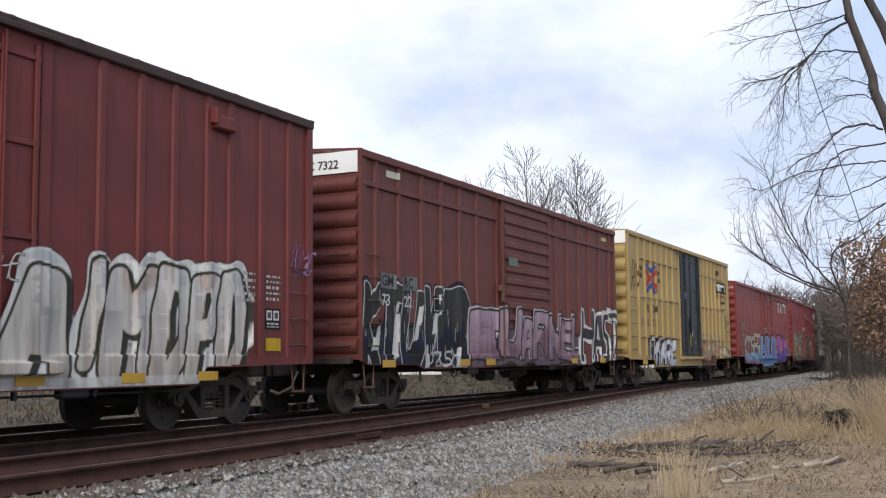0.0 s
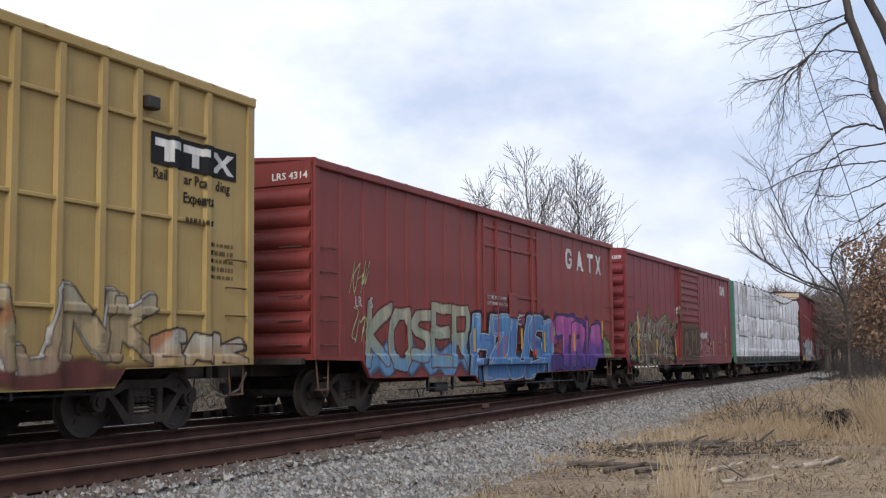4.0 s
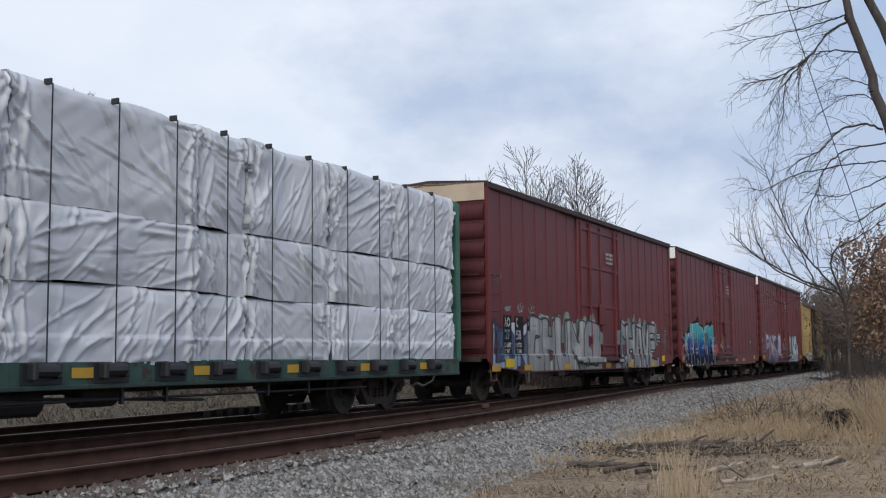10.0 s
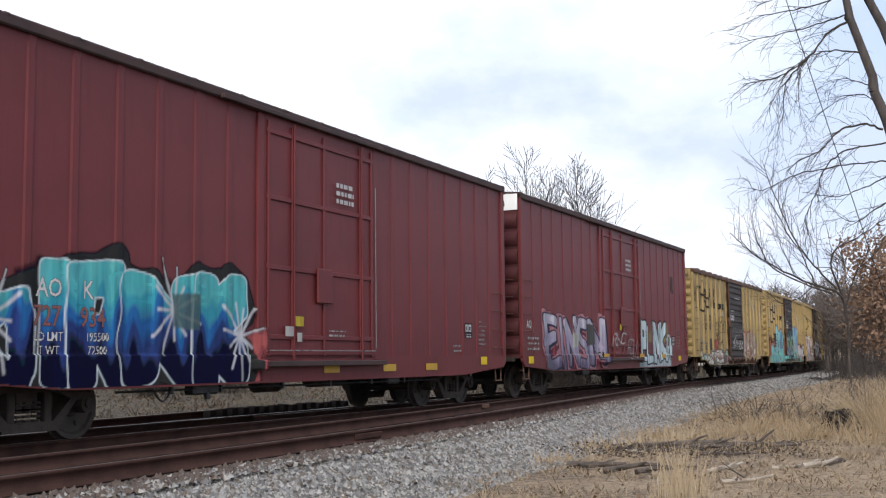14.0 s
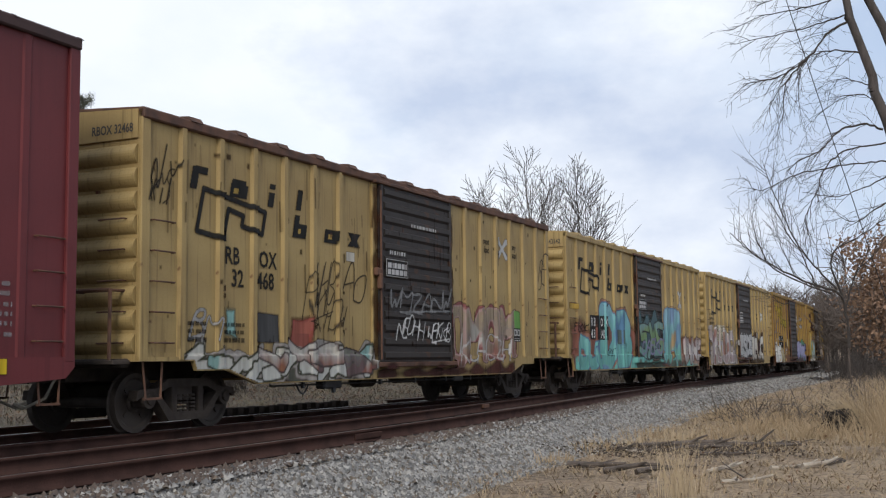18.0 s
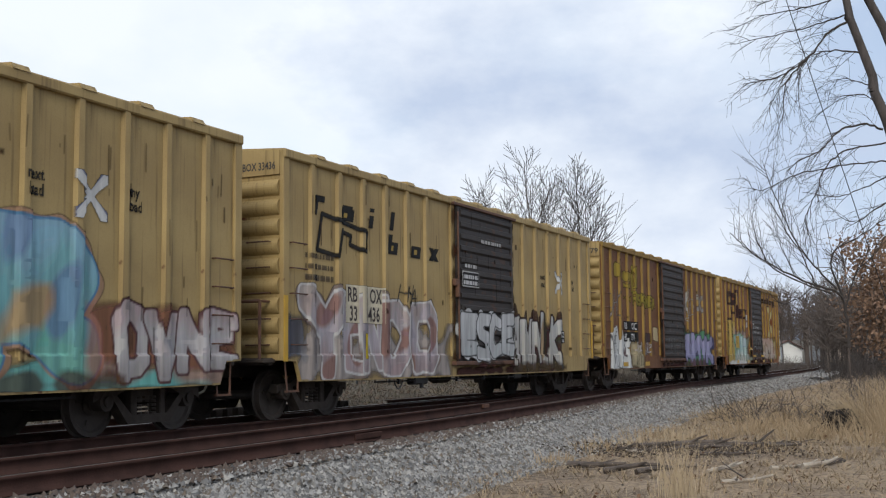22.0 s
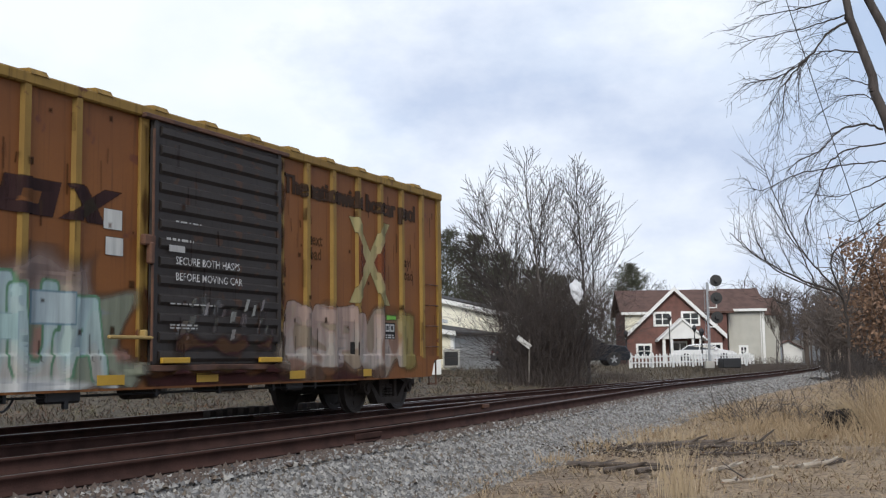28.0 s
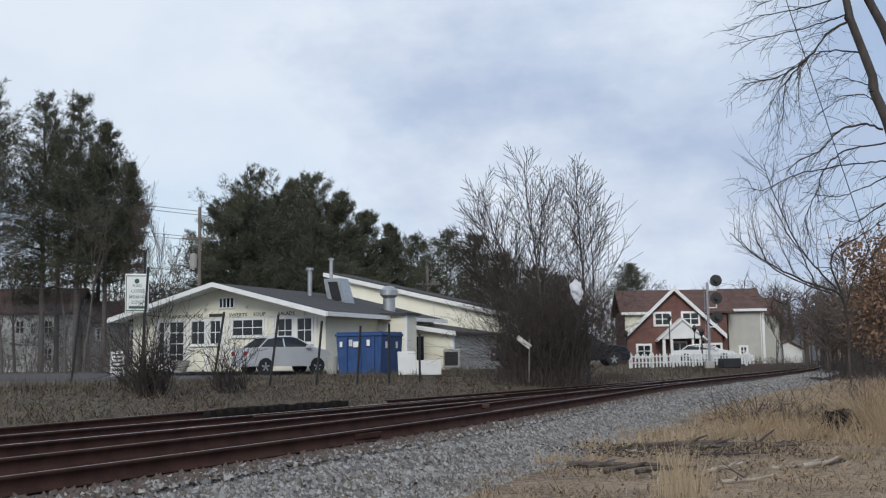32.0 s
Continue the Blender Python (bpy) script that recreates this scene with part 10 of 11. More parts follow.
def pine(x, y, z, h, base, width, seed, tufts=4200, label="tall dark green white pine with a ragged crown"):
    """A white pine: bare lower trunk, whorls of upswept limbs, plumes of needles towards their ends."""
    r = np.random.RandomState(seed)
    t = thing("pine_tree", pose(x, y, z, 0, 0, float(r.rand() * 360)), label, "tree", "pines behind the deli")
    part("trunk", big_mesh("trunk", *tubes([(0, 0, -0.2, 0.05, 0.03, h * 0.5, h * 0.011, h * 0.008), (0.05, 0.03, h * 0.5, 0.0, 0.1, h * 0.97, h * 0.008, 0.03)], 8), BARK), BARK, t)
    limbs, cen, rad, way = [], [], [], []
    zz = base
    while zz < h:
        k = (zz - base) / (h - base)
        reach = width * (0.75 + 0.5 * math.sin(math.pi * min(1.0, 0.25 + 0.8 * k))) * (1 - 0.72 * k ** 2.2)
        for _ in range(r.randint(3, 6)):
            a = r.rand() * 6.28
            l = reach * (0.45 + 0.75 * r.rand())
            rise = l * (0.05 + 0.55 * k + 0.25 * r.rand())
            tip = np.array([math.cos(a) * l, math.sin(a) * l, zz + rise])
            limbs.append((0, 0, zz, *tip, 0.012 * h * (1 - k) * 0.25 + 0.02, 0.010))
            for q in range(7):
                f = 0.30 + 0.75 * (q + r.rand()) / 7
                side = r.randn(3) * np.array([0.16, 0.16, 0.07]) * l
                cen.append(np.array([0, 0, zz]) * (1 - f) + tip * f + side)
                rad.append(0.10 * l * (0.5 + 0.7 * r.rand()) + 0.13)
                way.append(np.array([math.cos(a), math.sin(a), 0.9 + 0.8 * k]) + side)
        zz += (h - base) * 0.036 * (0.6 + 0.8 * r.rand())
    for q in range(8):
        cen.append(np.array([0, 0.1, h - 0.25 * q]))
        rad.append(0.2)
        way.append(np.array([0, 0, 1.0]))
    part("bough_frame", big_mesh("bough_frame", *tubes(limbs, 4), BARK), BARK, t)
    cen, rad, way = np.array(cen), np.array(rad), np.array(way)
    pick = r.choice(len(cen), tufts, p=rad ** 1.3 / (rad ** 1.3).sum())
    way = way[pick] / np.linalg.norm(way[pick], axis=1, keepdims=True)
    c = cen[pick] + r.randn(tufts, 3) * (rad[pick] * 0.5)[:, None] + way * ((r.rand(tufts) - 0.4) * rad[pick] * 2.2)[:, None]
    V = []
    for k in range(3):
        d = way * 0.8 + r.randn(tufts, 3) * 0.55
        d /= np.linalg.norm(d, axis=1, keepdims=True)
        s = np.cross(d, r.randn(tufts, 3))
        s /= np.linalg.norm(s, axis=1, keepdims=True) + 1e-6
        ln = (0.22 + 0.24 * r.rand(tufts))[:, None]
        wd = (0.013 + 0.014 * r.rand(tufts))[:, None]
        V.append(np.stack([c - s * wd, c + s * wd, c + d * ln], 1))
    V = np.concatenate(V).reshape(-1, 3)
    tagged(part("crown", big_mesh("crown", V, np.arange(len(V)).reshape(-1, 3), NEEDLE), NEEDLE, t), kind="stuff")
    return t


for k, (x, y, h, base, w) in enumerate(((-34.6, 84, 22.5, 7.0, 3.4), (-31.6, 88, 21.8, 6.5, 2.9), (-28.9, 88, 21.9, 7.0, 2.6), (-27.0, 89, 19.8, 7.0, 2.0), (-25.4, 90, 16.6, 8.0, 1.2), (-38.0, 90, 23.0, 10.0, 3.4),
                                        (-33.5, 97, 21.0, 9.0, 3.2), (-31.5, 102, 20.5, 10.0, 2.6))):
    pine(x, y, 0.4, h, base, w * 1.1, 300 + k, 9500)
for k, (x, y, h, base, w) in enumerate(((-18.2, 92, 13.8, 1.5, 2.5), (-15.9, 92, 16.2, 1.0, 3.9), (-13.2, 94, 15.8, 1.0, 3.7), (-10.8, 92, 15.7, 1.5, 3.2), (-8.7, 93, 14.6, 1.5, 2.3), (-6.7, 95, 13.2, 2.0, 2.0), (-4.5, 96, 12.0, 2.5, 1.8), (-14.2, 99, 15.8, 1.0, 4.2), (-17.0, 98, 14.8, 1.0, 3.2),
                                        (-2.4, 108, 12.4, 1.0, 2.8), (0.4, 110, 13.2, 1.0, 3.2), (3.2, 109, 12.6, 1.0, 3.0), (6.0, 112, 11.0, 1.0, 3.0), (22.7, 135, 11.6, 2.0, 2.6), (9.5, 116, 9.5, 1.0, 3.2), (12.5, 120, 9.0, 1.0, 3.0))):
    pine(x, y, 0.4, h * 0.985, base, w * 1.3, 340 + k, 20000 if y < 100 else 11000)


def leader(r, p, d, length, rad, depth, segs, up, wide=1.0, thin=0.011):
    """A straight stem; side branches leave it at sharp angles in turn and bend upwards."""
    n = (4, 11, 24)[depth]
    step = length / n
    p, d = Vector(p), Vector(d).normalized()
    side0 = r.uniform(0, 6.28)
    for k in range(n):
        d = (d + Vector((r.uniform(-1, 1), r.uniform(-1, 1), r.uniform(-1, 1))) * 0.035 + Vector((0, 0, up))).normalized()
        q = p + d * step
        segs.append((*p, *q, max(rad * (1 - 0.85 * k / n), thin), max(rad * (1 - 0.85 * (k + 1) / n), thin * 0.8)))
        p = q
        f = (k + 1) / n
        if depth and k < n - 1 and (depth < 2 or k >= 8):
            for e in range(2 if depth == 2 and r.random() < 0.6 else 1):
                a = side0 + k * 2.4 + e * 3.0 + r.uniform(-.5, .5)
                ref = d.orthogonal().normalized()
                side = ref * math.cos(a) + d.cross(ref) * math.sin(a)
                an = radians(r.uniform(30, 46) * wide if depth > 1 else r.uniform(26, 42))
                leader(r, p, d * math.cos(an) + side * math.sin(an), length * r.uniform(0.8, 1.1) * (0.44 * (1 - f) + (0.13 if depth == 2 else 0.22)), rad * (1 - 0.85 * k / n) * 0.45, depth - 1, segs, 0.035, wide, thin)


def fan_tree(x, y, z, stems, seed, label):
    """Stems from one foot, each with its own leader; stems: (lean x, lean y, length, radius, upward bend)."""
    r = random.Random(seed)
    segs = []
    for lx, ly, l, ra, up in stems:
        leader(r, (r.uniform(-.15, .15), r.uniform(-.15, .15), -0.1), (lx, ly, 1), l, ra, 2, segs, up)
    t = thing("bare_tree", pose(x, y, z), label, "tree", "bare trees in the thicket")
    big, small = split_tubes(segs, 0.03)
    part("trunk", big_mesh("trunk", *tubes(big, 6), BARK), BARK, t)
    tagged(part("crown", big_mesh("crown", *tubes(small, 3), DTWIG), DTWIG, t), kind="stuff")


# bare trees over the thicket
fan_tree(4.35, 48.5, 0.0, [(0.0, 0.0, 9.9, 0.095, 0.0), (-0.22, 0.1, 9.3, 0.075, 0.004), (-0.40, -0.1, 8.2, 0.06, 0.006), (-0.62, 0.1, 6.8, 0.05, 0.006), (0.10, 0.2, 9.0, 0.06, 0.004)], 71, "leafless grey tree with many upswept branches")
fan_tree(6.2, 49.0, 0.0, [(0.0, 0.1, 9.6, 0.085, 0.0), (0.12, -0.1, 8.2, 0.05, 0.008)], 74, "slender leafless tree with upswept branches")
bare_tree("bare_tree", -23.4, 86.0, 0.4, 11.3, 0.13, 91, "leafless slender tree beside the pines", 4, 2, 0.5, 0.2, "")
bare_tree("bare_tree", 29.2, 98.0, 0.3, 5.2, 0.08, 95, "small leafless tree before the pale house", 4, 3, 0.6, 0.12, "")
bare_tree("bare_tree", 14.2, 100.0, 0.3, 6.0, 0.08, 97, "small leafless tree before the pale house", 4, 2, 0.6, 0.12, "")
for k in range(11):
    r_ = random.Random(600 + k)
    bare_tree("bare_tree", -40 + k * 1.5 + r_.uniform(-.5, .5), 76 + r_.uniform(-4, 16), 0.4, 11 + r_.uniform(-3, 4), 0.13, 500 + k, "leafless grey tree among the pines", 3, 1, 0.6, 0.14, "bare trees by the street", BARK)


def brush(name, boxes, count, h, seed, label, lean=0.35, r0=0.012, seg=4, mat=None, category="shrub", low=0.45):
    """A tangle of thin bare stems."""
    r = np.random.RandomState(seed)
    S = []
    for _ in range(count):
        x0, x1, y0, y1 = boxes[r.randint(len(boxes))]
        x, y = x0 + (x1 - x0) * r.rand(), y0 + (y1 - y0) * r.rand()
        s, la = to_line(x, y)
        p = np.array([x, y, float(ground_z(s, la)) - 0.03])
        d = np.array([r.randn() * lean, r.randn() * lean, 1.0])
        hh = h * (low + (1.05 - low) * r.rand()) / seg
        rad = r0 * (0.6 + 0.8 * r.rand())
        for k in range(seg):
            d = d + r.randn(3) * 0.28
            d /= np.linalg.norm(d)
            q = p + d * hh
            S.append((*p, *q, rad * (1 - k / (seg + 1)), rad * (1 - (k + 1) / (seg + 1))))
            if k:
                e = d + r.randn(3) * 0.7
                e /= np.linalg.norm(e)
                S.append((*p, *(p + e * hh * 0.8), rad * 0.5, rad * 0.25))
            p = q
    V, F = tubes(S, 3)
    return tagged(new(name, big_mesh(name, V, F, mat or TWIG)), label=label, category=category, kind="stuff")


_ts, _tl = np.meshgrid(np.arange(-40.0, 200.0, 1.0), np.arange(-30.0, 100.0, 1.0), indexing="ij")
_tx, _ty = place(_ts, _tl)


def to_line(x, y):
    """The place along and beside the line, of a point in plan."""
    k = np.unravel_index(np.argmin((_tx - x) ** 2 + (_ty - y) ** 2), _tx.shape)
    s, la = float(_ts[k]), float(_tl[k])
    for _ in range(2):
        h = float(heading(s))
        px, py = place(s, la)
        dx, dy = x - float(px), y - float(py)
        s, la = s + dx * math.sin(h) + dy * math.cos(h), la - dx * math.cos(h) + dy * math.sin(h)
    return s, la


brush("thicket", [(2.9, 5.7, 46.5, 50.5)], 1250, 6.1, 11, "dense brown leafless thicket beyond the track", 0.06, 0.012, 6, THICKET, low=0.72)
brush("thicket", [(2.4, 5.6, 45.5, 51.0)], 360, 1.7, 12, "dense brown leafless thicket beyond the track", 0.25, 0.010, 4, MTWIG)
brush("thicket", [(8.0, 10.5, 56.0, 60.0)], 300, 0.7, 13, "low brown brush by the picket fence", 0.3, 0.010)
brush("bank_bush", [(-8.5, -7.7, 30.5, 31.2)], 130, 3.3, 14, "leafless bush with upright stems on the bank", 0.13, 0.016, 5, DTWIG)
brush("bank_bush", [(-6.8, -6.0, 33.5, 34.5)], 80, 2.6, 15, "leafless bush with upright stems on the bank", 0.14, 0.013, 5, DTWIG)
brush("bank_bush", [(-9.6, -9.2, 33.0, 33.5)], 30, 2.0, 16, "leafless bush with upright stems on the bank", 0.14, 0.012, 5, DTWIG)
brush("roadside_brush", [(-40.0, -17.0, 76.0, 90.0)], 520, 4.2, 17, "grey leafless brush along the street", 0.25, 0.022, 5, TWIG)
brush("roadside_brush", [(20.5, 27.0, 82.0, 98.0), (27.0, 34.0, 92.0, 104.0)], 900, 1.6, 18, "low leafless brush along the track", 0.3, 0.014)

# plastic bag caught in the thicket
bag_v = []
r_ = np.random.RandomState(5)
for i in range(9):
    for j in range(8):
        a, k = 2 * math.pi * j / 8, i / 8
        rad = 0.29 * math.sin(math.pi * (0.12 + 0.85 * k)) * (0.7 + 0.5 * r_.rand())
        bag_v.append((rad * math.cos(a) + 0.25 * k, rad * math.sin(a) * 0.5, 0.85 * (1 - k) + 0.06 * r_.randn()))
bag_f = [(i * 8 + j, i * 8 + (j + 1) % 8, (i + 1) * 8 + (j + 1) % 8, (i + 1) * 8 + j) for i in range(8) for j in range(8)]
bag = tagged(part("plastic_bag", [(bag_v, bag_f)], WRAP), label="torn white plastic bag caught in the branches", category="plastic bag")
bag.matrix_basis = pose(5.15, 45.0, 3.25, 0, 12, 0)
marker = thing("fallen_marker", pose(3.45, 46.0, 0.05, 0, 0, -8), "pale board on a leaning post in the brush", "marker post")
part("post", [cyl((0, 0, 0), (0.05, 0, 1.75), 0.035, n=6)], POLEWOOD, marker)
part("board", [moved(box(-0.34, 0.34, -0.03, 0.03, -0.10, 0.10, 0.01), Matrix.Translation((-0.18, -0.06, 1.62)) @ Matrix.Rotation(radians(38), 4, "Y"))], LETTER_W, marker)


def blades(name, count, s_rng, lat_rng, hmin, hmax, width, mat, seed, label, power=1.0, clump=0.0, lean=0.5, mask=None):
    """Grass: bent, tapering blades of two pieces each."""
    r = np.random.RandomState(seed)
    s = s_rng[0] + (s_rng[1] - s_rng[0]) * r.rand(count) ** power
    lat = lat_rng[0] + (lat_rng[1] - lat_rng[0]) * r.rand(count)
    if callable(mask):
        keep = mask(s, lat, r)
        s, lat = s[keep], lat[keep]
    n = len(s)
    x, y = place(s, lat)
    if clump > 0:
        x0, y0 = np.round(x / clump) * clump, np.round(y / clump) * clump
        k = 0.75 * r.rand(n)
        x, y = x * (1 - k) + (x0 + 0.3 * np.sin(y0 * 7)) * k, y * (1 - k) + (y0 + 0.3 * np.sin(x0 * 5)) * k
    z = ground_z(s, lat) - 0.01
    h = hmin + (hmax - hmin) * r.rand(n) ** 2
    a = r.rand(n) * 6.28
    ln = lean * (0.3 + r.rand(n))
    dx, dy = np.cos(a) * ln, np.sin(a) * ln
    px, py = -np.sin(a) * width, np.cos(a) * width
    P = np.stack([x, y, z], -1)
    M = P + np.stack([dx * h * 0.35, dy * h * 0.35, h * 0.6], -1)
    T = P + np.stack([dx * h, dy * h, h * (1.0 - 0.25 * ln)], -1)
    Wd = np.stack([px, py, 0 * px], -1)
    V = np.stack([P - Wd, P + Wd, M + Wd * 0.8, M - Wd * 0.8, T], 1).reshape(-1, 3)
    b = np.arange(n)[:, None] * 5
    F = np.concatenate([np.concatenate([b, b + 1, b + 2], 1), np.concatenate([b, b + 2, b + 3], 1), np.concatenate([b + 3, b + 2, b + 4], 1)])
    return tagged(new(name, big_mesh(name, V, F, mat)), label=label, category="grass", kind="stuff")


def field_mask(s, lat, r):
    e = MID - 0.75 - branch(s) - 0.9 - 1.45
    x, y = place(s, lat)
    return (lat < e + 0.35 * wob(x, y, 1.1, 4.0)) & (wob(x, y, 0.8, 9.0) + 0.6 * r.rand(len(s)) > -0.15)


PALESTRAW = paint("bleached_straw", (0.43, 0.34, 0.222), (0.26, 0.198, 0.126), 0.85, scale=3.0, amount=0.6, bump=0.0)
blades("dry_grass", 90000, (-12, 26), (-15.5, -2.5), 0.04, 0.18, 0.0052, STRAW, 21, "short trampled straw-coloured grass", 1.2, 0.45, 2.8, field_mask)
blades("dry_grass", 36000, (-12, 30), (-15.5, -2.5), 0.03, 0.14, 0.0036, PALESTRAW, 29, "short bleached blades in the trampled grass", 1.2, 0.3, 3.2, field_mask)
blades("dry_grass", 34000, (6, 60), (-16, -2.5), 0.05, 0.24, 0.0055, STRAW, 22, "taller dry straw-coloured grass", 1.0, 0.5, 0.8, field_mask)
def patchy(scale, seed, level):
    return lambda s, lat, r: wob(*place(s, lat), scale, seed) + 0.5 * r.rand(len(s)) > level


blades("bank_weeds", 40000, (-4, 40), (4.3, 15.5), 0.06, 0.38, 0.006, WEED, 23, "dead brown weeds and leaf litter on the bank", 1.0, 1.2, 3.2, patchy(0.9, 3.0, 0.1))
blades("bank_weeds", 16000, (36, 110), (4.3, 16), 0.1, 0.6, 0.012, WEED, 24, "dead brown weeds and leaf litter on the bank", 1.0, 0.8, 0.7)
PALE = paint("pale_weed", (0.20, 0.162, 0.115), (0.11, 0.088, 0.065), 0.9, scale=2.0, amount=0.8, bump=0.0)
blades("bank_weeds", 15000, (-4, 40), (4.6, 15.5), 0.10, 0.52, 0.005, PALE, 25, "pale dead grass tufts on the bank", 1.0, 1.3, 2.6, patchy(0.7, 6.0, 0.5))
OLIVE = paint("olive_grass", (0.19, 0.16, 0.085), (0.10, 0.088, 0.05), 0.9, scale=2.0, amount=0.8, bump=0.0)
RUSSET = paint("russet_weed", (0.165, 0.095, 0.055), (0.085, 0.052, 0.034), 0.9, scale=2.0, amount=0.8, bump=0.0)
blades("bank_weeds", 20000, (-4, 42), (4.8, 15.5), 0.08, 0.34, 0.007, OLIVE, 26, "dull olive grass tufts on the bank", 1.0, 1.3, 3.0, patchy(0.55, 11.0, 0.35))
blades("bank_weeds", 12000, (-4, 42), (5.5, 15.5), 0.08, 0.38, 0.008, RUSSET, 27, "reddish-brown dead weeds on the bank", 1.0, 1.4, 2.8, patchy(0.5, 14.0, 0.45))
blades("bank_weeds", 9000, (-4, 42), (11.5, 15.0), 0.15, 0.55, 0.008, WEED, 28, "tall dead weed stalks along the top of the bank", 1.0, 1.0, 0.6, patchy(0.6, 17.0, 0.15))


STICK0 = paint("dark_leaf_scraps", (0.075, 0.055, 0.042), (0.04, 0.03, 0.024), 0.9, scale=6.0, amount=0.7, bump=0.0)


def tussock(x, y, count, h, spread, seed, label, lean=0.35, wind=(0.0, 0.0), mat=None, width=0.0035):
    r = np.random.RandomState(seed)
    s, la = to_line(x, y)
    z = float(ground_z(s, la))
    px, py = r.randn(count) * spread * 0.35, r.randn(count) * spread * 0.35
    hh = h * (0.45 + 0.6 * r.rand(count))
    dx, dy = r.randn(count) * lean * 0.5 + px * 0.8 + wind[0], r.randn(count) * lean * 0.5 + py * 0.8 + wind[1]
    P = np.stack([px, py, np.full(count, -0.03)], -1)
    rows = []
    for k, f in enumerate((0.0, 0.4, 0.75, 1.0)):
        c = P + np.stack([dx * hh * f ** 1.8, dy * hh * f ** 1.8, hh * f * (1 - 0.18 * f)], -1)
        w = width * (1.0, 0.9, 0.6, 0.15)[k]
        rows += [c - np.array([w, 0, 0]), c + np.array([w, 0, 0])]
    V = np.stack(rows, 1).reshape(-1, 3)
    b = np.arange(count)[:, None] * 8
    F = np.concatenate([np.concatenate([b + 2 * k, b + 2 * k + 1, b + 2 * k + 3, b + 2 * k + 2], 1) for k in range(3)])
    ob = tagged(new("grass_tussock", big_mesh("grass_tussock", V, F, mat or STRAW)), label=label, category="grass", group="tall grass tussocks", kind="stuff")
    ob.matrix_basis = pose(x, y, z)
    return ob


tussock(2.46, 12.0, 90, 0.85, 0.30, 31, "thin clump of tall straw-coloured grass", 0.28, mat=PALESTRAW)
tussock(2.72, 12.6, 50, 0.45, 0.30, 32, "thin clump of tall straw-coloured grass", 0.35)
for k, (x, y, n_, h, sp, wd, mt) in enumerate(((8.75, 22.6, 300, 1.45, 0.75, (0.05, 0), STRAW), (9.3, 22.2, 300, 1.55, 0.8, (0.12, 0), STRAW), (9.7, 23.4, 260, 1.5, 0.8, (0.0, 0), STRAW), (8.55, 23.2, 150, 1.25, 0.35, (-0.75, 0), PALESTRAW), (8.3, 21.6, 130, 0.75, 0.6, (-0.2, 0), STRAW),
                                               (8.9, 20.6, 170, 0.8, 0.8, (0.1, 0), STRAW), (7.0, 20.8, 170, 0.62, 0.9, (-0.15, 0), STRAW), (6.3, 20.2, 150, 0.55, 0.8, (-0.1, 0), STRAW), (7.4, 19.4, 150, 0.5, 0.9, (0, 0), STRAW), (6.0, 22.4, 140, 0.5, 0.9, (0, 0), STRAW),
                                               (6.9, 23.6, 150, 0.6, 0.9, (-0.2, 0), STRAW), (5.2, 21.2, 90, 0.42, 0.8, (0, 0), STRAW), (4.3, 20.6, 80, 0.38, 0.7, (0, 0), PALESTRAW), (3.3, 19.6, 90, 0.36, 0.8, (0, 0), PALESTRAW), (2.5, 18.6, 80, 0.34, 0.7, (0, 0), STRAW),
                                               (3.9, 21.6, 80, 0.36, 0.8, (0, 0), STRAW), (1.6, 16.4, 60, 0.30, 0.6, (0, 0), STRAW), (7.9, 25.5, 160, 0.6, 1.0, (0, 0), STRAW), (6.6, 26.5, 120, 0.5, 0.9, (0, 0), STRAW), (9.2, 27.5, 160, 0.6, 1.0, (0, 0), STRAW), (5.0, 18.2, 50, 0.30, 0.7, (0, 0), STRAW), (6.1, 17.0, 60, 0.32, 0.8, (0, 0), STRAW))):
    tussock(x, y, n_, h, sp, 40 + k, "thin tussock of tall straw-coloured grass" if n_ < 130 else "thick tussock of tall straw-coloured grass", 0.42, wd, mt, 0.005)

for k, (x, y, la_) in enumerate(((-36.0, 98.0, 8.0), (-32.0, 101.0, 6.5), (-27.0, 103.0, 7.5), (-22.5, 106.0, 8.0), (-40.5, 97.0, 5.0), (-19.0, 108.0, 7.0))):
    pine(x, y, 0.4, la_, 0.5, 3.0, 380 + k, 3000, "low dark young pine behind the street")


def litter(name, count, s_rng, lat_rng, size, mat, seed, label, mask=None):
    """Fallen leaves: small bent plates lying on the ground."""
    r = np.random.RandomState(seed)
    s = s_rng[0] + (s_rng[1] - s_rng[0]) * r.rand(count)
    lat = lat_rng[0] + (lat_rng[1] - lat_rng[0]) * r.rand(count)
    if callable(mask):
        keep = mask(s, lat, r)
        s, lat = s[keep], lat[keep]
    n = len(s)
    x, y = place(s, lat)
    c = np.stack([x, y, ground_z(s, lat) + 0.02 + 0.06 * r.rand(n)], -1)
    d = r.randn(n, 3) * np.array([1, 1, 0.45])
    d /= np.linalg.norm(d, axis=1, keepdims=True)
    e = np.cross(d, np.array([0, 0, 1.0]) + 0.6 * r.randn(n, 3))
    e /= np.linalg.norm(e, axis=1, keepdims=True)
    l = (size * (0.5 + r.rand(n)))[:, None]
    V = np.stack([c, c + d * l * 0.5 + e * l * 0.32, c + d * l, c + d * l * 0.5 - e * l * 0.32], 1).reshape(-1, 3)
    return tagged(new(name, big_mesh(name, V, np.arange(len(V)).reshape(-1, 4), mat)), label=label, category="leaf litter", kind="stuff")


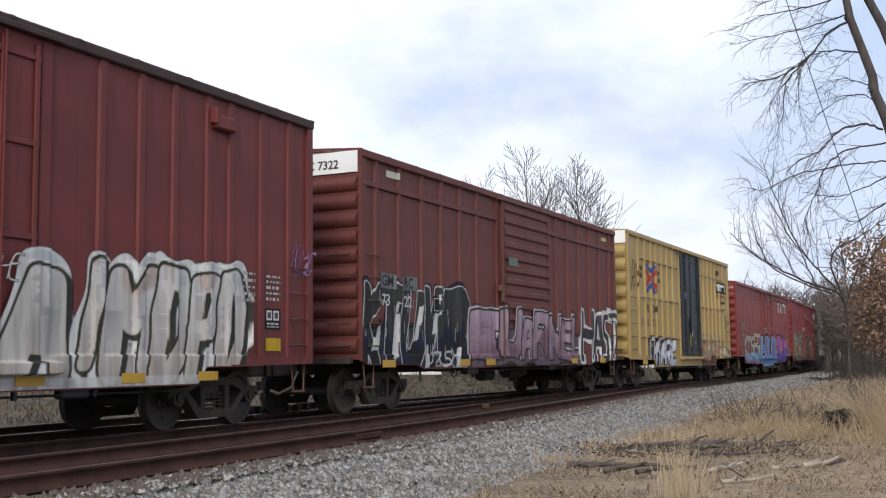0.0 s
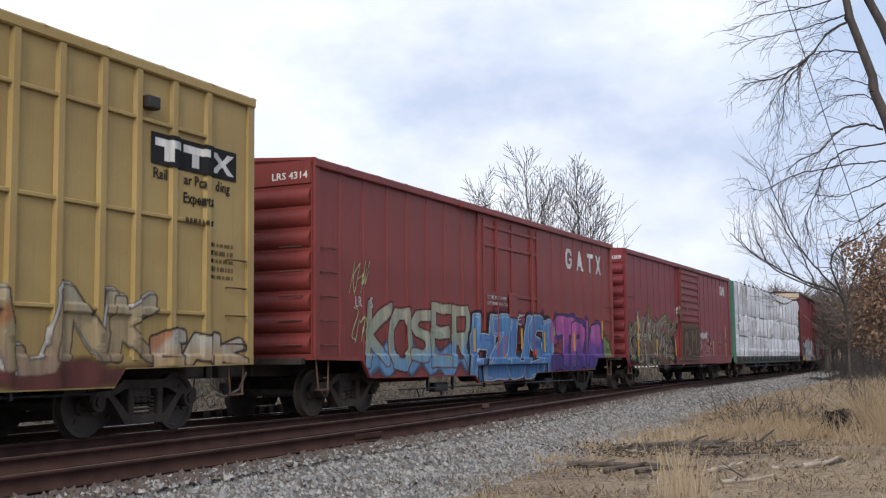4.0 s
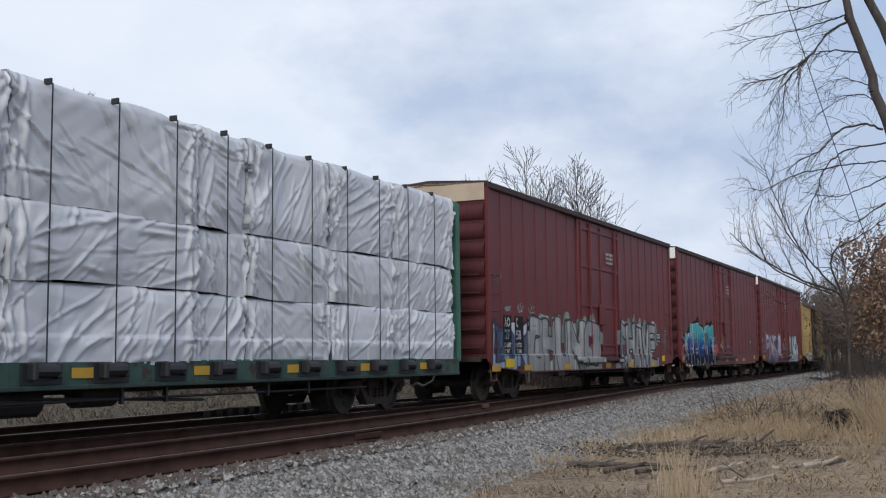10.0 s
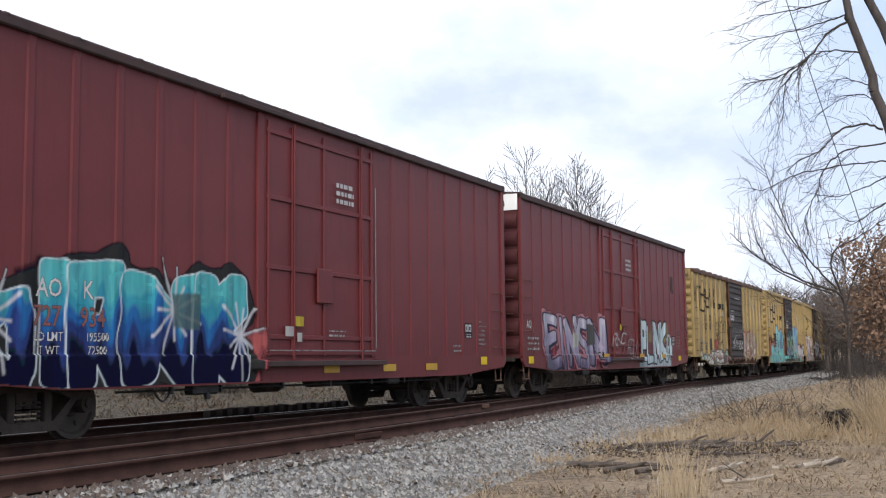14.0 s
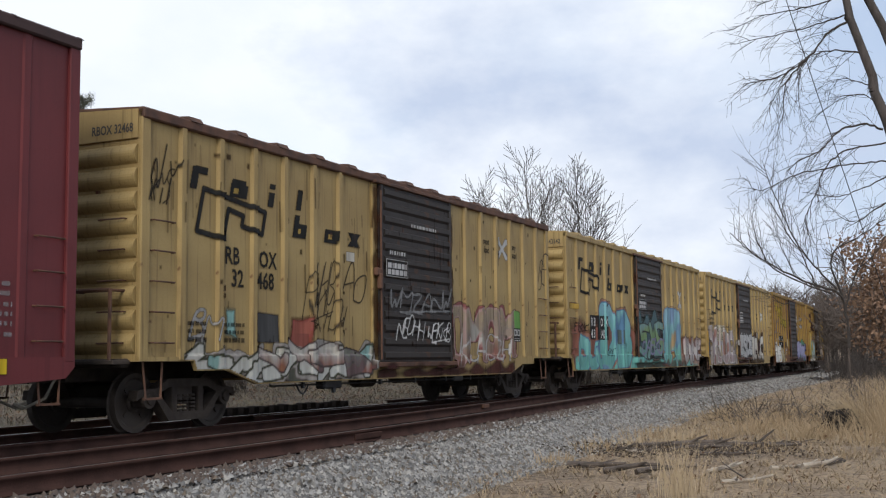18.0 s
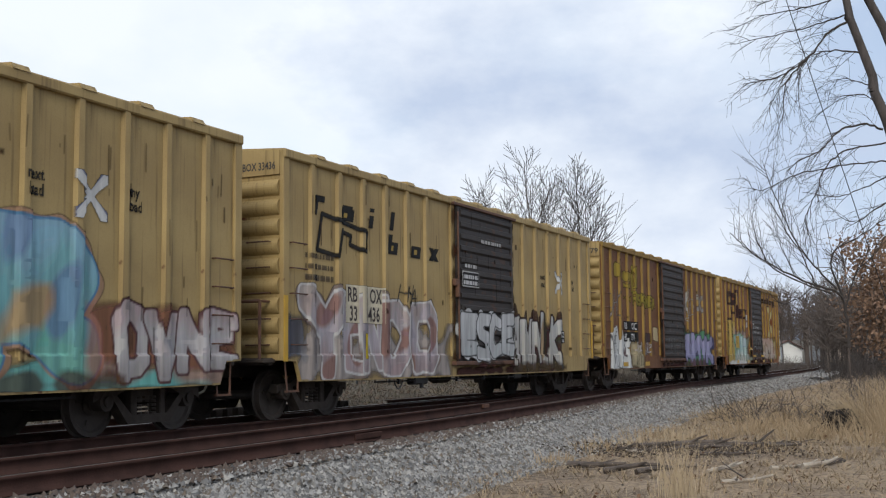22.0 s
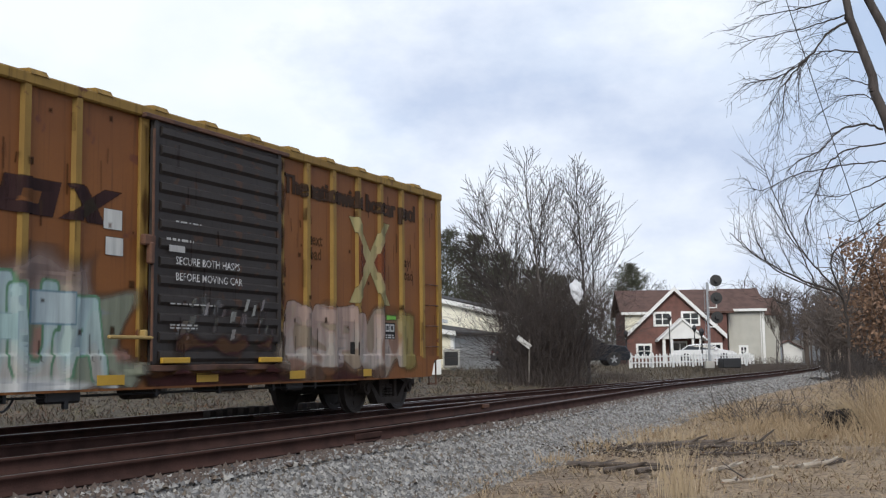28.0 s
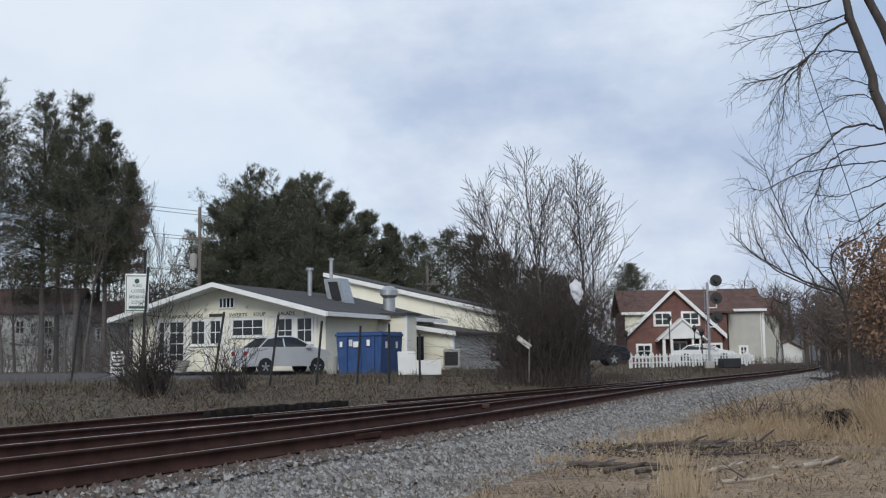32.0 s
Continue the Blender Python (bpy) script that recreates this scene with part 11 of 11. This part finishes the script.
litter("leaf_litter", 20000, (-4, 45), (4.6, 15.0), 0.055, LEAF, 71, "fallen brown leaves on the bank", patchy(1.1, 23.0, 0.2))
litter("leaf_litter", 20000, (-4, 45), (4.6, 15.0), 0.055, STICK0, 72, "dark fallen leaves on the bank", patchy(0.8, 29.0, 0.2))
litter("leaf_litter", 3500, (-10, 30), (-14.0, -2.5), 0.05, LEAF, 73, "fallen brown leaves in the dry grass", field_mask)
def debris(s, lat, r):
    x, y = place(s, lat)
    return np.hypot((x - 3.9) / 1.9, (y - 18.2) / 1.5) + 0.25 * wob(x, y, 1.6, 5.0) < 0.75 + 0.5 * r.rand(len(s))


litter("leaf_litter", 40000, (-4, 16), (-13.0, -3.0), 0.05, STICK0, 75, "dark bark and twig scraps round the fallen branches", debris)
litter("leaf_litter", 1500, (-10, 30), (-14.0, -2.5), 0.05, STICK0, 74, "dark bark and leaf scraps in the dry grass", field_mask)
# fallen sticks and bark
STICK = paint("weathered_stick", (0.125, 0.10, 0.083), (0.045, 0.036, 0.03), 0.9, scale=6.0, amount=0.8, bump=0.3)
PALEWOOD = paint("bleached_wood", (0.42, 0.37, 0.30), (0.24, 0.20, 0.16), 0.9, scale=6.0, amount=0.7, bump=0.3)
r_ = random.Random(12)
for k, (x, y, l, a, rad, mt) in enumerate(((1.70, 15.8, 0.85, -28, 0.055, STICK), (2.05, 14.75, 0.75, 10, 0.045, STICK), (2.5, 14.9, 0.6, 12, 0.045, STICK), (2.75, 18.6, 1.0, -38, 0.04, STICK), (3.2, 18.7, 1.5, 12, 0.06, STICK), (4.1, 18.9, 1.8, 14, 0.055, STICK), (3.55, 18.0, 1.1, 30, 0.04, STICK),
                                           (3.45, 15.0, 0.75, 22, 0.035, PALEWOOD), (4.35, 15.2, 0.55, 10, 0.035, PALEWOOD), (4.75, 15.1, 0.6, 28, 0.04, PALEWOOD), (3.25, 13.4, 0.65, 6, 0.03, PALEWOOD), (2.9, 18.2, 0.5, -50, 0.03, PALEWOOD), (4.7, 19.3, 0.9, -12, 0.03, PALEWOOD), (5.2, 15.6, 0.6, 50, 0.05, STICK),
                                           (3.75, 14.1, 0.9, 100, 0.014, STICK), (5.4, 19.0, 1.2, 8, 0.03, STICK), (3.9, 17.4, 0.9, -20, 0.03, STICK), (3.0, 15.6, 0.9, 18, 0.03, STICK))):
    s, la = to_line(x, y)
    p, d = Vector((0, 0, rad * 0.8)), Vector((1, 0, 0.04))
    line_, twigs_ = [p.copy()], []
    for q in range(5):
        d = (d + Vector((0, r_.uniform(-.25, .25), r_.uniform(-.12, .12)))).normalized()
        e = p + d * l / 5
        e.z = max(e.z, rad * 0.6)
        if q in (1, 3):
            f_ = p + Vector((d.x * 0.5, r_.uniform(-1, 1), r_.uniform(0.0, 0.3))).normalized() * l * 0.22
            twigs_.append((p.copy(), f_))
        p = e
        line_.append(p.copy())
    st = thing("fallen_branch", pose(x, y, float(ground_z(s, la)), 0, 0, a), "broken weathered branch lying in dry grass", "branch", "fallen branches")
    part("stem", [chain(line_, [rad * (1 - 0.12 * q) for q in range(6)], 8)], mt, st)
    for p, e in twigs_:
        part("side_twig", [chain([p, p.lerp(e, 0.5) + Vector((0, 0, 0.01)), e], [rad * 0.5, rad * 0.36, rad * 0.18], 6)], mt, st)
brush("brush_pile", [(7.95, 8.45, 22.6, 23.1)], 130, 0.50, 55, "dark clump of dead stems in the grass", 0.8, 0.008, 3, STICK0, "brush pile")
brush("brush_pile", [(6.4, 8.6, 24.0, 27.0)], 150, 1.1, 52, "dark pile of cut brush in the grass", 1.2, 0.012, 3, STICK, "brush pile")
brush("brush_pile", [(2.6, 5.2, 17.6, 19.6), (3.0, 4.2, 18.3, 19.0)], 520, 0.20, 53, "scattered dark twigs in the grass", 1.6, 0.008, 3, STICK, "brush pile")

# the bare tree in the foreground, its limbs reaching over the line
r_ = random.Random(8)
segs = []
TR = [Vector((x, 14.0, z)) for x, z in ((5.97, 0.32), (5.94, 1.73), (5.89, 3.01), (5.66, 3.94), (5.52, 4.31), (5.51, 4.50), (5.38, 4.90), (5.26, 5.26), (5.22, 5.52), (5.19, 6.04), (5.15, 7.48))]
for k, (a, b) in enumerate(zip(TR[:-1], TR[1:])):
    segs.append((*a, *b, 0.072 - 0.0030 * k, 0.072 - 0.0030 * (k + 1)))
TR2 = [Vector((x, 14.3, z)) for x, z in ((6.45, 2.2), (6.12, 4.3), (5.80, 5.24), (5.60, 5.66), (5.46, 6.6))]
for k, (a, b) in enumerate(zip(TR2[:-1], TR2[1:])):
    segs.append((*a, *b, 0.066 - 0.004 * k, 0.066 - 0.004 * (k + 1)))
for p, q in (((5.245, 14.0, 5.27), (5.20, 13.98, 5.29)), ((5.515, 14.0, 4.36), (5.46, 13.98, 4.37))):
    segs.append((*p, *q, 0.055, 0.035))      # knots where limbs broke off


def droop(r, p, d, length, rad, depth, fall=0.05):
    """A fine twig that wanders and sags, with shorter twigs along it."""
    n = 6
    p, d = Vector(p), Vector(d).normalized()
    for k in range(n):
        d = (d + Vector((r.uniform(-1, 1), r.uniform(-1, 1), r.uniform(-1, 1))) * 0.13 + Vector((0, 0, -fall))).normalized()
        q = p + d * length / n
        segs.append((*p, *q, max(rad * (1 - 0.8 * k / n), 0.0018), max(rad * (1 - 0.8 * (k + 1) / n), 0.0014)))
        p = q
        if depth > 0 and r.random() < 0.55:
            side = Vector((r.uniform(-1, 1), r.uniform(-0.7, 0.7), r.uniform(-1, 1))).normalized()
            droop(r, p, d * 0.8 + side * 0.7, length * r.uniform(0.3, 0.6), rad * 0.55, depth - 1, fall)


def arch(P, k):
    """A point along a smooth limb through its places, k from 0 to 1."""
    n = len(P) - 1
    i = min(int(k * n), n - 1)
    t = k * n - i
    p1, p2 = P[i], P[i + 1]
    p0 = P[i - 1] if i else p1 * 2 - p2
    p3 = P[i + 2] if i + 2 <= n else p2 * 2 - p1
    return 0.5 * (2 * p1 + (p2 - p0) * t + (2 * p0 - 5 * p1 + 4 * p2 - p3) * t ** 2 + (3 * p1 - p0 - 3 * p2 + p3) * t ** 3)


# limbs as (x, z) along their run, the depth of their tip against the trunk, and their thickness
BOUGHS = [([(5.22, 5.23), (4.97, 5.08), (4.71, 4.79), (4.43, 4.56), (4.09, 4.39), (3.72, 4.31)], -0.5, 0.015), ([(5.26, 5.33), (4.85, 5.22), (4.30, 5.11), (3.81, 5.06)], 0.4, 0.010),
         ([(5.42, 4.80), (5.10, 4.86), (4.85, 4.84), (4.71, 4.79), (4.47, 4.62)], 0.2, 0.011), ([(5.60, 3.82), (5.36, 3.88), (5.00, 3.78), (4.75, 3.54), (4.41, 3.36), (4.22, 3.20)], -0.4, 0.015),
         ([(5.66, 3.65), (5.17, 3.57), (4.89, 3.36), (4.78, 3.05), (4.65, 2.75), (4.72, 2.52)], 0.3, 0.010), ([(5.70, 3.42), (5.28, 3.38), (4.89, 3.33), (4.37, 3.21), (3.95, 3.02), (3.72, 3.18)], -0.3, 0.009),
         ([(5.46, 4.39), (5.22, 4.50), (5.06, 4.48)], 0.2, 0.007), ([(4.71, 4.77), (4.43, 4.50), (4.17, 4.16), (4.13, 3.95)], -0.2, 0.008), ([(4.71, 4.77), (4.42, 4.44), (4.38, 4.04), (4.28, 3.74)], 0.2, 0.008),
         ([(5.22, 5.60), (4.76, 5.45), (4.22, 5.38), (3.75, 5.20)], 0.3, 0.010), ([(5.20, 5.89), (4.80, 5.77), (4.27, 5.50), (3.97, 5.36)], -0.3, 0.010), ([(5.55, 4.16), (5.37, 4.30), (5.12, 4.24), (4.86, 4.05)], 0.3, 0.007),
         ([(4.62, 4.74), (4.57, 4.39), (4.60, 3.90)], 0.1, 0.006), ([(5.36, 5.00), (5.55, 4.70), (5.66, 4.35)], 0.4, 0.008), ([(5.80, 3.30), (5.35, 3.08), (4.98, 2.98), (4.62, 3.06)], 0.2, 0.008),
         ([(5.88, 3.05), (5.45, 2.80), (5.15, 2.62), (4.85, 2.70)], -0.3, 0.009), ([(5.05, 1.05), (4.99, 1.69), (4.67, 1.84), (4.20, 2.06), (3.83, 2.31), (3.62, 2.52)], 0.0, 0.017), ([(4.92, 1.80), (4.62, 2.15), (4.43, 2.48), (4.20, 3.10), (4.12, 3.42)], 0.2, 0.012),
         ([(5.00, 1.66), (4.86, 2.20), (5.24, 2.47), (5.60, 2.70)], -0.2, 0.013), ([(4.67, 1.84), (4.54, 2.21), (4.35, 2.60), (4.20, 3.00)], 0.3, 0.009), ([(4.85, 1.74), (4.32, 1.94), (4.03, 2.12), (3.91, 2.30)], -0.3, 0.010), ([(4.67, 1.84), (4.30, 1.62), (4.10, 1.80)], 0.2, 0.006),
         ([(5.02, 1.50), (5.20, 2.00), (5.50, 2.25), (5.75, 2.60)], 0.3, 0.011), ([(4.40, 1.97), (4.28, 2.30), (4.22, 2.62)], 0.1, 0.006), ([(4.05, 2.16), (3.92, 2.50), (3.86, 2.75)], -0.1, 0.006)]
for j_, (pts, dep, ra) in enumerate(BOUGHS):
    P = [Vector((x, 14.0 + dep * (i / (len(pts) - 1)) ** 1.4, z)) for i, (x, z) in enumerate(pts)]
    n_ = 6 * (len(P) - 1)
    upright = 16 <= j_
    Q = [arch(P, k / n_) + Vector((r_.uniform(-1, 1), r_.uniform(-1, 1), r_.uniform(-1, 1))) * 0.010 for k in range(n_ + 1)]
    for k in range(n_):
        segs.append((*Q[k], *Q[k + 1], ra * (1 - 0.78 * k / n_) + 0.0012, ra * (1 - 0.78 * (k + 1) / n_) + 0.0012))
        if k > 1 and r_.random() < 0.72:
            d = (Q[k + 1] - Q[k]).normalized()
            side = Vector((r_.uniform(-1, 1), r_.uniform(-0.8, 0.8), r_.uniform(-0.2, 1) if upright else r_.uniform(-1, 0.8))).normalized()
            droop(r_, Q[k], d * 1.0 + side * 0.7, r_.uniform(0.25, 0.75) * (1.05 - 0.4 * k / n_), min(ra * 0.42, 0.0045), 1, -0.05 if upright else 0.05)
tree = thing("bare_tree", pose(0, 0, 0), "leafless tree by the track with a leaning trunk and drooping twigs", "tree")
big, small = split_tubes(segs, 0.03)
DARKBARK = paint("dark_ridged_bark", (0.090, 0.076, 0.070), (0.045, 0.038, 0.035), 0.95, scale=7.0, amount=0.8, bump=0.8, stretch=(2, 2, 0.5))
part("trunk", big_mesh("trunk", *tubes(big, 9), DARKBARK, True), DARKBARK, tree)
tagged(part("crown", big_mesh("crown", *tubes(small, 4), DTWIG), DTWIG, tree), kind="stuff")

# oak shrub with dead brown leaves
OAKLEAF = paint("pale_dead_leaf", (0.25, 0.155, 0.098), (0.13, 0.078, 0.050), 0.8, scale=6.0, amount=0.7, bump=0.0)
r_ = random.Random(18)
segs = []
for k in range(9):
    grow(r_, (10.35 + r_.uniform(-.5, 1.2), 24.6 + r_.uniform(-.6, .6), -0.6), (r_.uniform(-.30, .2), r_.uniform(-.3, .3), 1), 2.75, 0.034, 2, segs, 0.14, 0.06, 2, 0.6, 0.75)
oak = thing("oak_shrub", pose(0, 0, 0), "young oak shrub holding dead brown leaves", "shrub")
part("stem_frame", big_mesh("stem_frame", *tubes(segs, 4), BARK), BARK, oak)
S_ = np.array(segs)
S_ = S_[(S_[:, 5] > 0.95) & (S_[:, 6] < 0.028)]
rr = np.random.RandomState(4)
n_ = 17000
pk = S_[rr.randint(len(S_), size=n_)]
f_ = rr.rand(n_)[:, None]
c_ = pk[:, :3] * (1 - f_) + pk[:, 3:6] * f_ + rr.randn(n_, 3) * 0.10
d_ = rr.randn(n_, 3) + np.array([0, 0, -0.6])
d_ /= np.linalg.norm(d_, axis=1, keepdims=True)
s_ = np.cross(d_, rr.randn(n_, 3))
s_ /= np.linalg.norm(s_, axis=1, keepdims=True)
ln_ = (0.055 + 0.065 * rr.rand(n_))[:, None]
V_ = np.stack([c_, c_ + d_ * ln_ * 0.5 + s_ * ln_ * 0.30, c_ + d_ * ln_, c_ + d_ * ln_ * 0.5 - s_ * ln_ * 0.30], 1).reshape(-1, 3)
tagged(part("foliage", big_mesh("foliage", V_, np.arange(len(V_)).reshape(-1, 4), OAKLEAF), OAKLEAF, oak), kind="stuff")

# woods far down the line and behind the street
def far_woods(name, spots, h, seed, label, twigs=60, girth=0.14):
    r = np.random.RandomState(seed)
    S = []
    for x, y, z in spots:
        hh = h * (0.7 + 0.5 * r.rand())
        S.append((x, y, z - 0.3, x + r.randn() * 0.3, y, z + hh * 0.9, girth, girth * 0.3))
        for _ in range(twigs):
            k = 0.2 + 0.75 * r.rand()
            p = np.array([x, y, z + hh * k])
            d = np.array([r.randn(), r.randn(), 0.9 + 0.5 * r.rand()])
            d /= np.linalg.norm(d)
            q = p + d * hh * 0.30 * (1.2 - k)
            S.append((*p, *q, girth * 0.36, girth * 0.14))
            e = d + r.randn(3) * 0.5
            S.append((*q, *(q + e * hh * 0.10), 0.025, 0.012))
            S.append((*q, *(q + (d + r.randn(3) * 0.5) * hh * 0.10), 0.025, 0.012))
    return tagged(new(name, big_mesh(name, *tubes(S, 3), TWIG)), label=label, category="woods", kind="stuff")


# distant hill; the haze of the air is mixed into its base colour
HILL = paint("haze_tinted_hill", (0.115, 0.13, 0.165), (0.085, 0.10, 0.13), 0.95, scale=0.02, amount=0.6, bump=0.0)
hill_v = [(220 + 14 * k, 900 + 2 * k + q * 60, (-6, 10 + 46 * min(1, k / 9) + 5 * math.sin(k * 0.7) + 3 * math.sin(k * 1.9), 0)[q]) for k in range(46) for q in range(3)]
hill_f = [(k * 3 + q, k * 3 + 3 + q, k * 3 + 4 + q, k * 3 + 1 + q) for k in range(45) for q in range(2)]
setting("backdrop_hill", [(hill_v, hill_f)], HILL, "wooded hill far off, tinted blue-grey for haze", True)
rr = np.random.RandomState(9)
far_woods("far_woods", [(36 + 34 * rr.rand(), 105 + 60 * rr.rand(), 0.2) for _ in range(95)], 9.0, 61, "grey-brown leafless woods down the line", 42)
far_woods("far_woods", [(-75 + 150 * rr.rand(), 170 + 50 * rr.rand(), 0.5) for _ in range(120)], 11.0, 62, "grey-brown leafless woods behind the houses", 36)
far_woods("far_woods", [(-62 + 44 * rr.rand(), 112 + 30 * rr.rand(), 0.4) for _ in range(75)], 9.5, 64, "dark leafless woods behind the street", 40)
far_woods("far_woods", [(17.0 + 10 * rr.rand(), 38 + 12 * rr.rand(), 0.0) for _ in range(20)], 5.0, 63, "leafless brown scrub on the near side of the line", 60, 0.045)
far_woods("far_woods", [(0.338 * (78 + k * 0.6) + 9 * rr.rand() ** 1.3, 78 + k * 0.6, 0.0) for k in range(46)], 5.6, 65, "dark leafless scrub along the curve of the line", 70, 0.08)


brush("trackside_brush", [(0.338 * y + 1.0, 0.338 * y + 9.0, y, y + 4.0) for y in range(66, 106, 4)], 1500, 2.6, 19, "dark leafless brush along the curve of the line", 0.3, 0.016, 5, DTWIG)
brush("trackside_brush", [(10.6, 13.0, 24.0, 30.0), (12.0, 16.0, 30.0, 40.0)], 420, 1.9, 20, "brown leafless brush beside the oak shrub", 0.3, 0.008, 5, THICKET)
r_ = random.Random(77)
stump_v, stump_f = [], []
for i, (zz, ra) in enumerate(((-0.12, 0.46), (0.0, 0.40), (0.12, 0.30), (0.26, 0.26), (0.38, 0.25), (0.40, 0.14), (0.30, 0.05))):
    for j in range(14):
        an = 2 * math.pi * j / 14
        k = 1 + 0.22 * math.sin(j * 2.7 + 1) * (1.2 if i < 3 else 0.5) + r_.uniform(-.08, .08)
        stump_v.append((ra * k * math.cos(an) * 1.15, ra * k * math.sin(an), zz + (r_.uniform(-.07, .07) if i > 2 else 0)))
stump_f = [(i * 14 + j, i * 14 + (j + 1) % 14, (i + 1) * 14 + (j + 1) % 14, (i + 1) * 14 + j) for i in range(6) for j in range(14)]
stump = thing("tree_stump", pose(7.9, 22.6, float(ground_z(*to_line(7.9, 22.6))), 0, 0, 20), "dark rotten tree stump in the tall dry grass", "stump")
part("stump_body", [(stump_v, stump_f)], OLDTIE, stump)
for an in (0.4, 2.2, 3.6, 5.2):
    part("root", [cyl((0.30 * math.cos(an), 0.30 * math.sin(an), 0.10), (0.72 * math.cos(an), 0.66 * math.sin(an), -0.05), 0.09, 0.03, n=7)], OLDTIE, stump)


# ---- what moves ----
def run(t):
    """How far the train has still to go at t seconds, against 16 s."""
    return -7.95334 * (t - 16) + 0.037893 * (t - 16) ** 2


def car_pose(sc):
    x0, y0 = place(sc - 6, MID)
    x1, y1 = place(sc + 6, MID)
    return pose(float(x0 + x1) / 2, float(y0 + y1) / 2, 0, 0, 0, math.degrees(math.atan2(y1 - y0, x1 - x0)))


def motions():
    for car, mid in TRAIN:
        walk(car, [(float(t), car_pose(mid + run(t))) for t in range(33)])
    rows = []
    for t in range(33):
        s = 34.3 + 20.0 * (t - 31.4)
        x, y = place(s, 35.4)
        rows.append((float(t), pose(float(x), float(y), float(ground_z(max(s, -700.0), 35.4)) + 0.05, 0, 0, 90 - math.degrees(float(heading(s))))))
    walk(MOVER, rows)
    for w, x, sg in MOVER_WHEELS:
        walk(w, [(k / 30, pose(x, sg * 0.79, 0.325, 0, sg * -50.0 * k, 0 if sg < 0 else 180)) for k in range(961)])
    times = [k / 15 for k in range(481)]
    for w, x in SPINNERS:
        walk(w, [(t, pose(x, 0, WR, 0, math.degrees((run(t) - run(0)) / WR), 0)) for t in times])


motions()
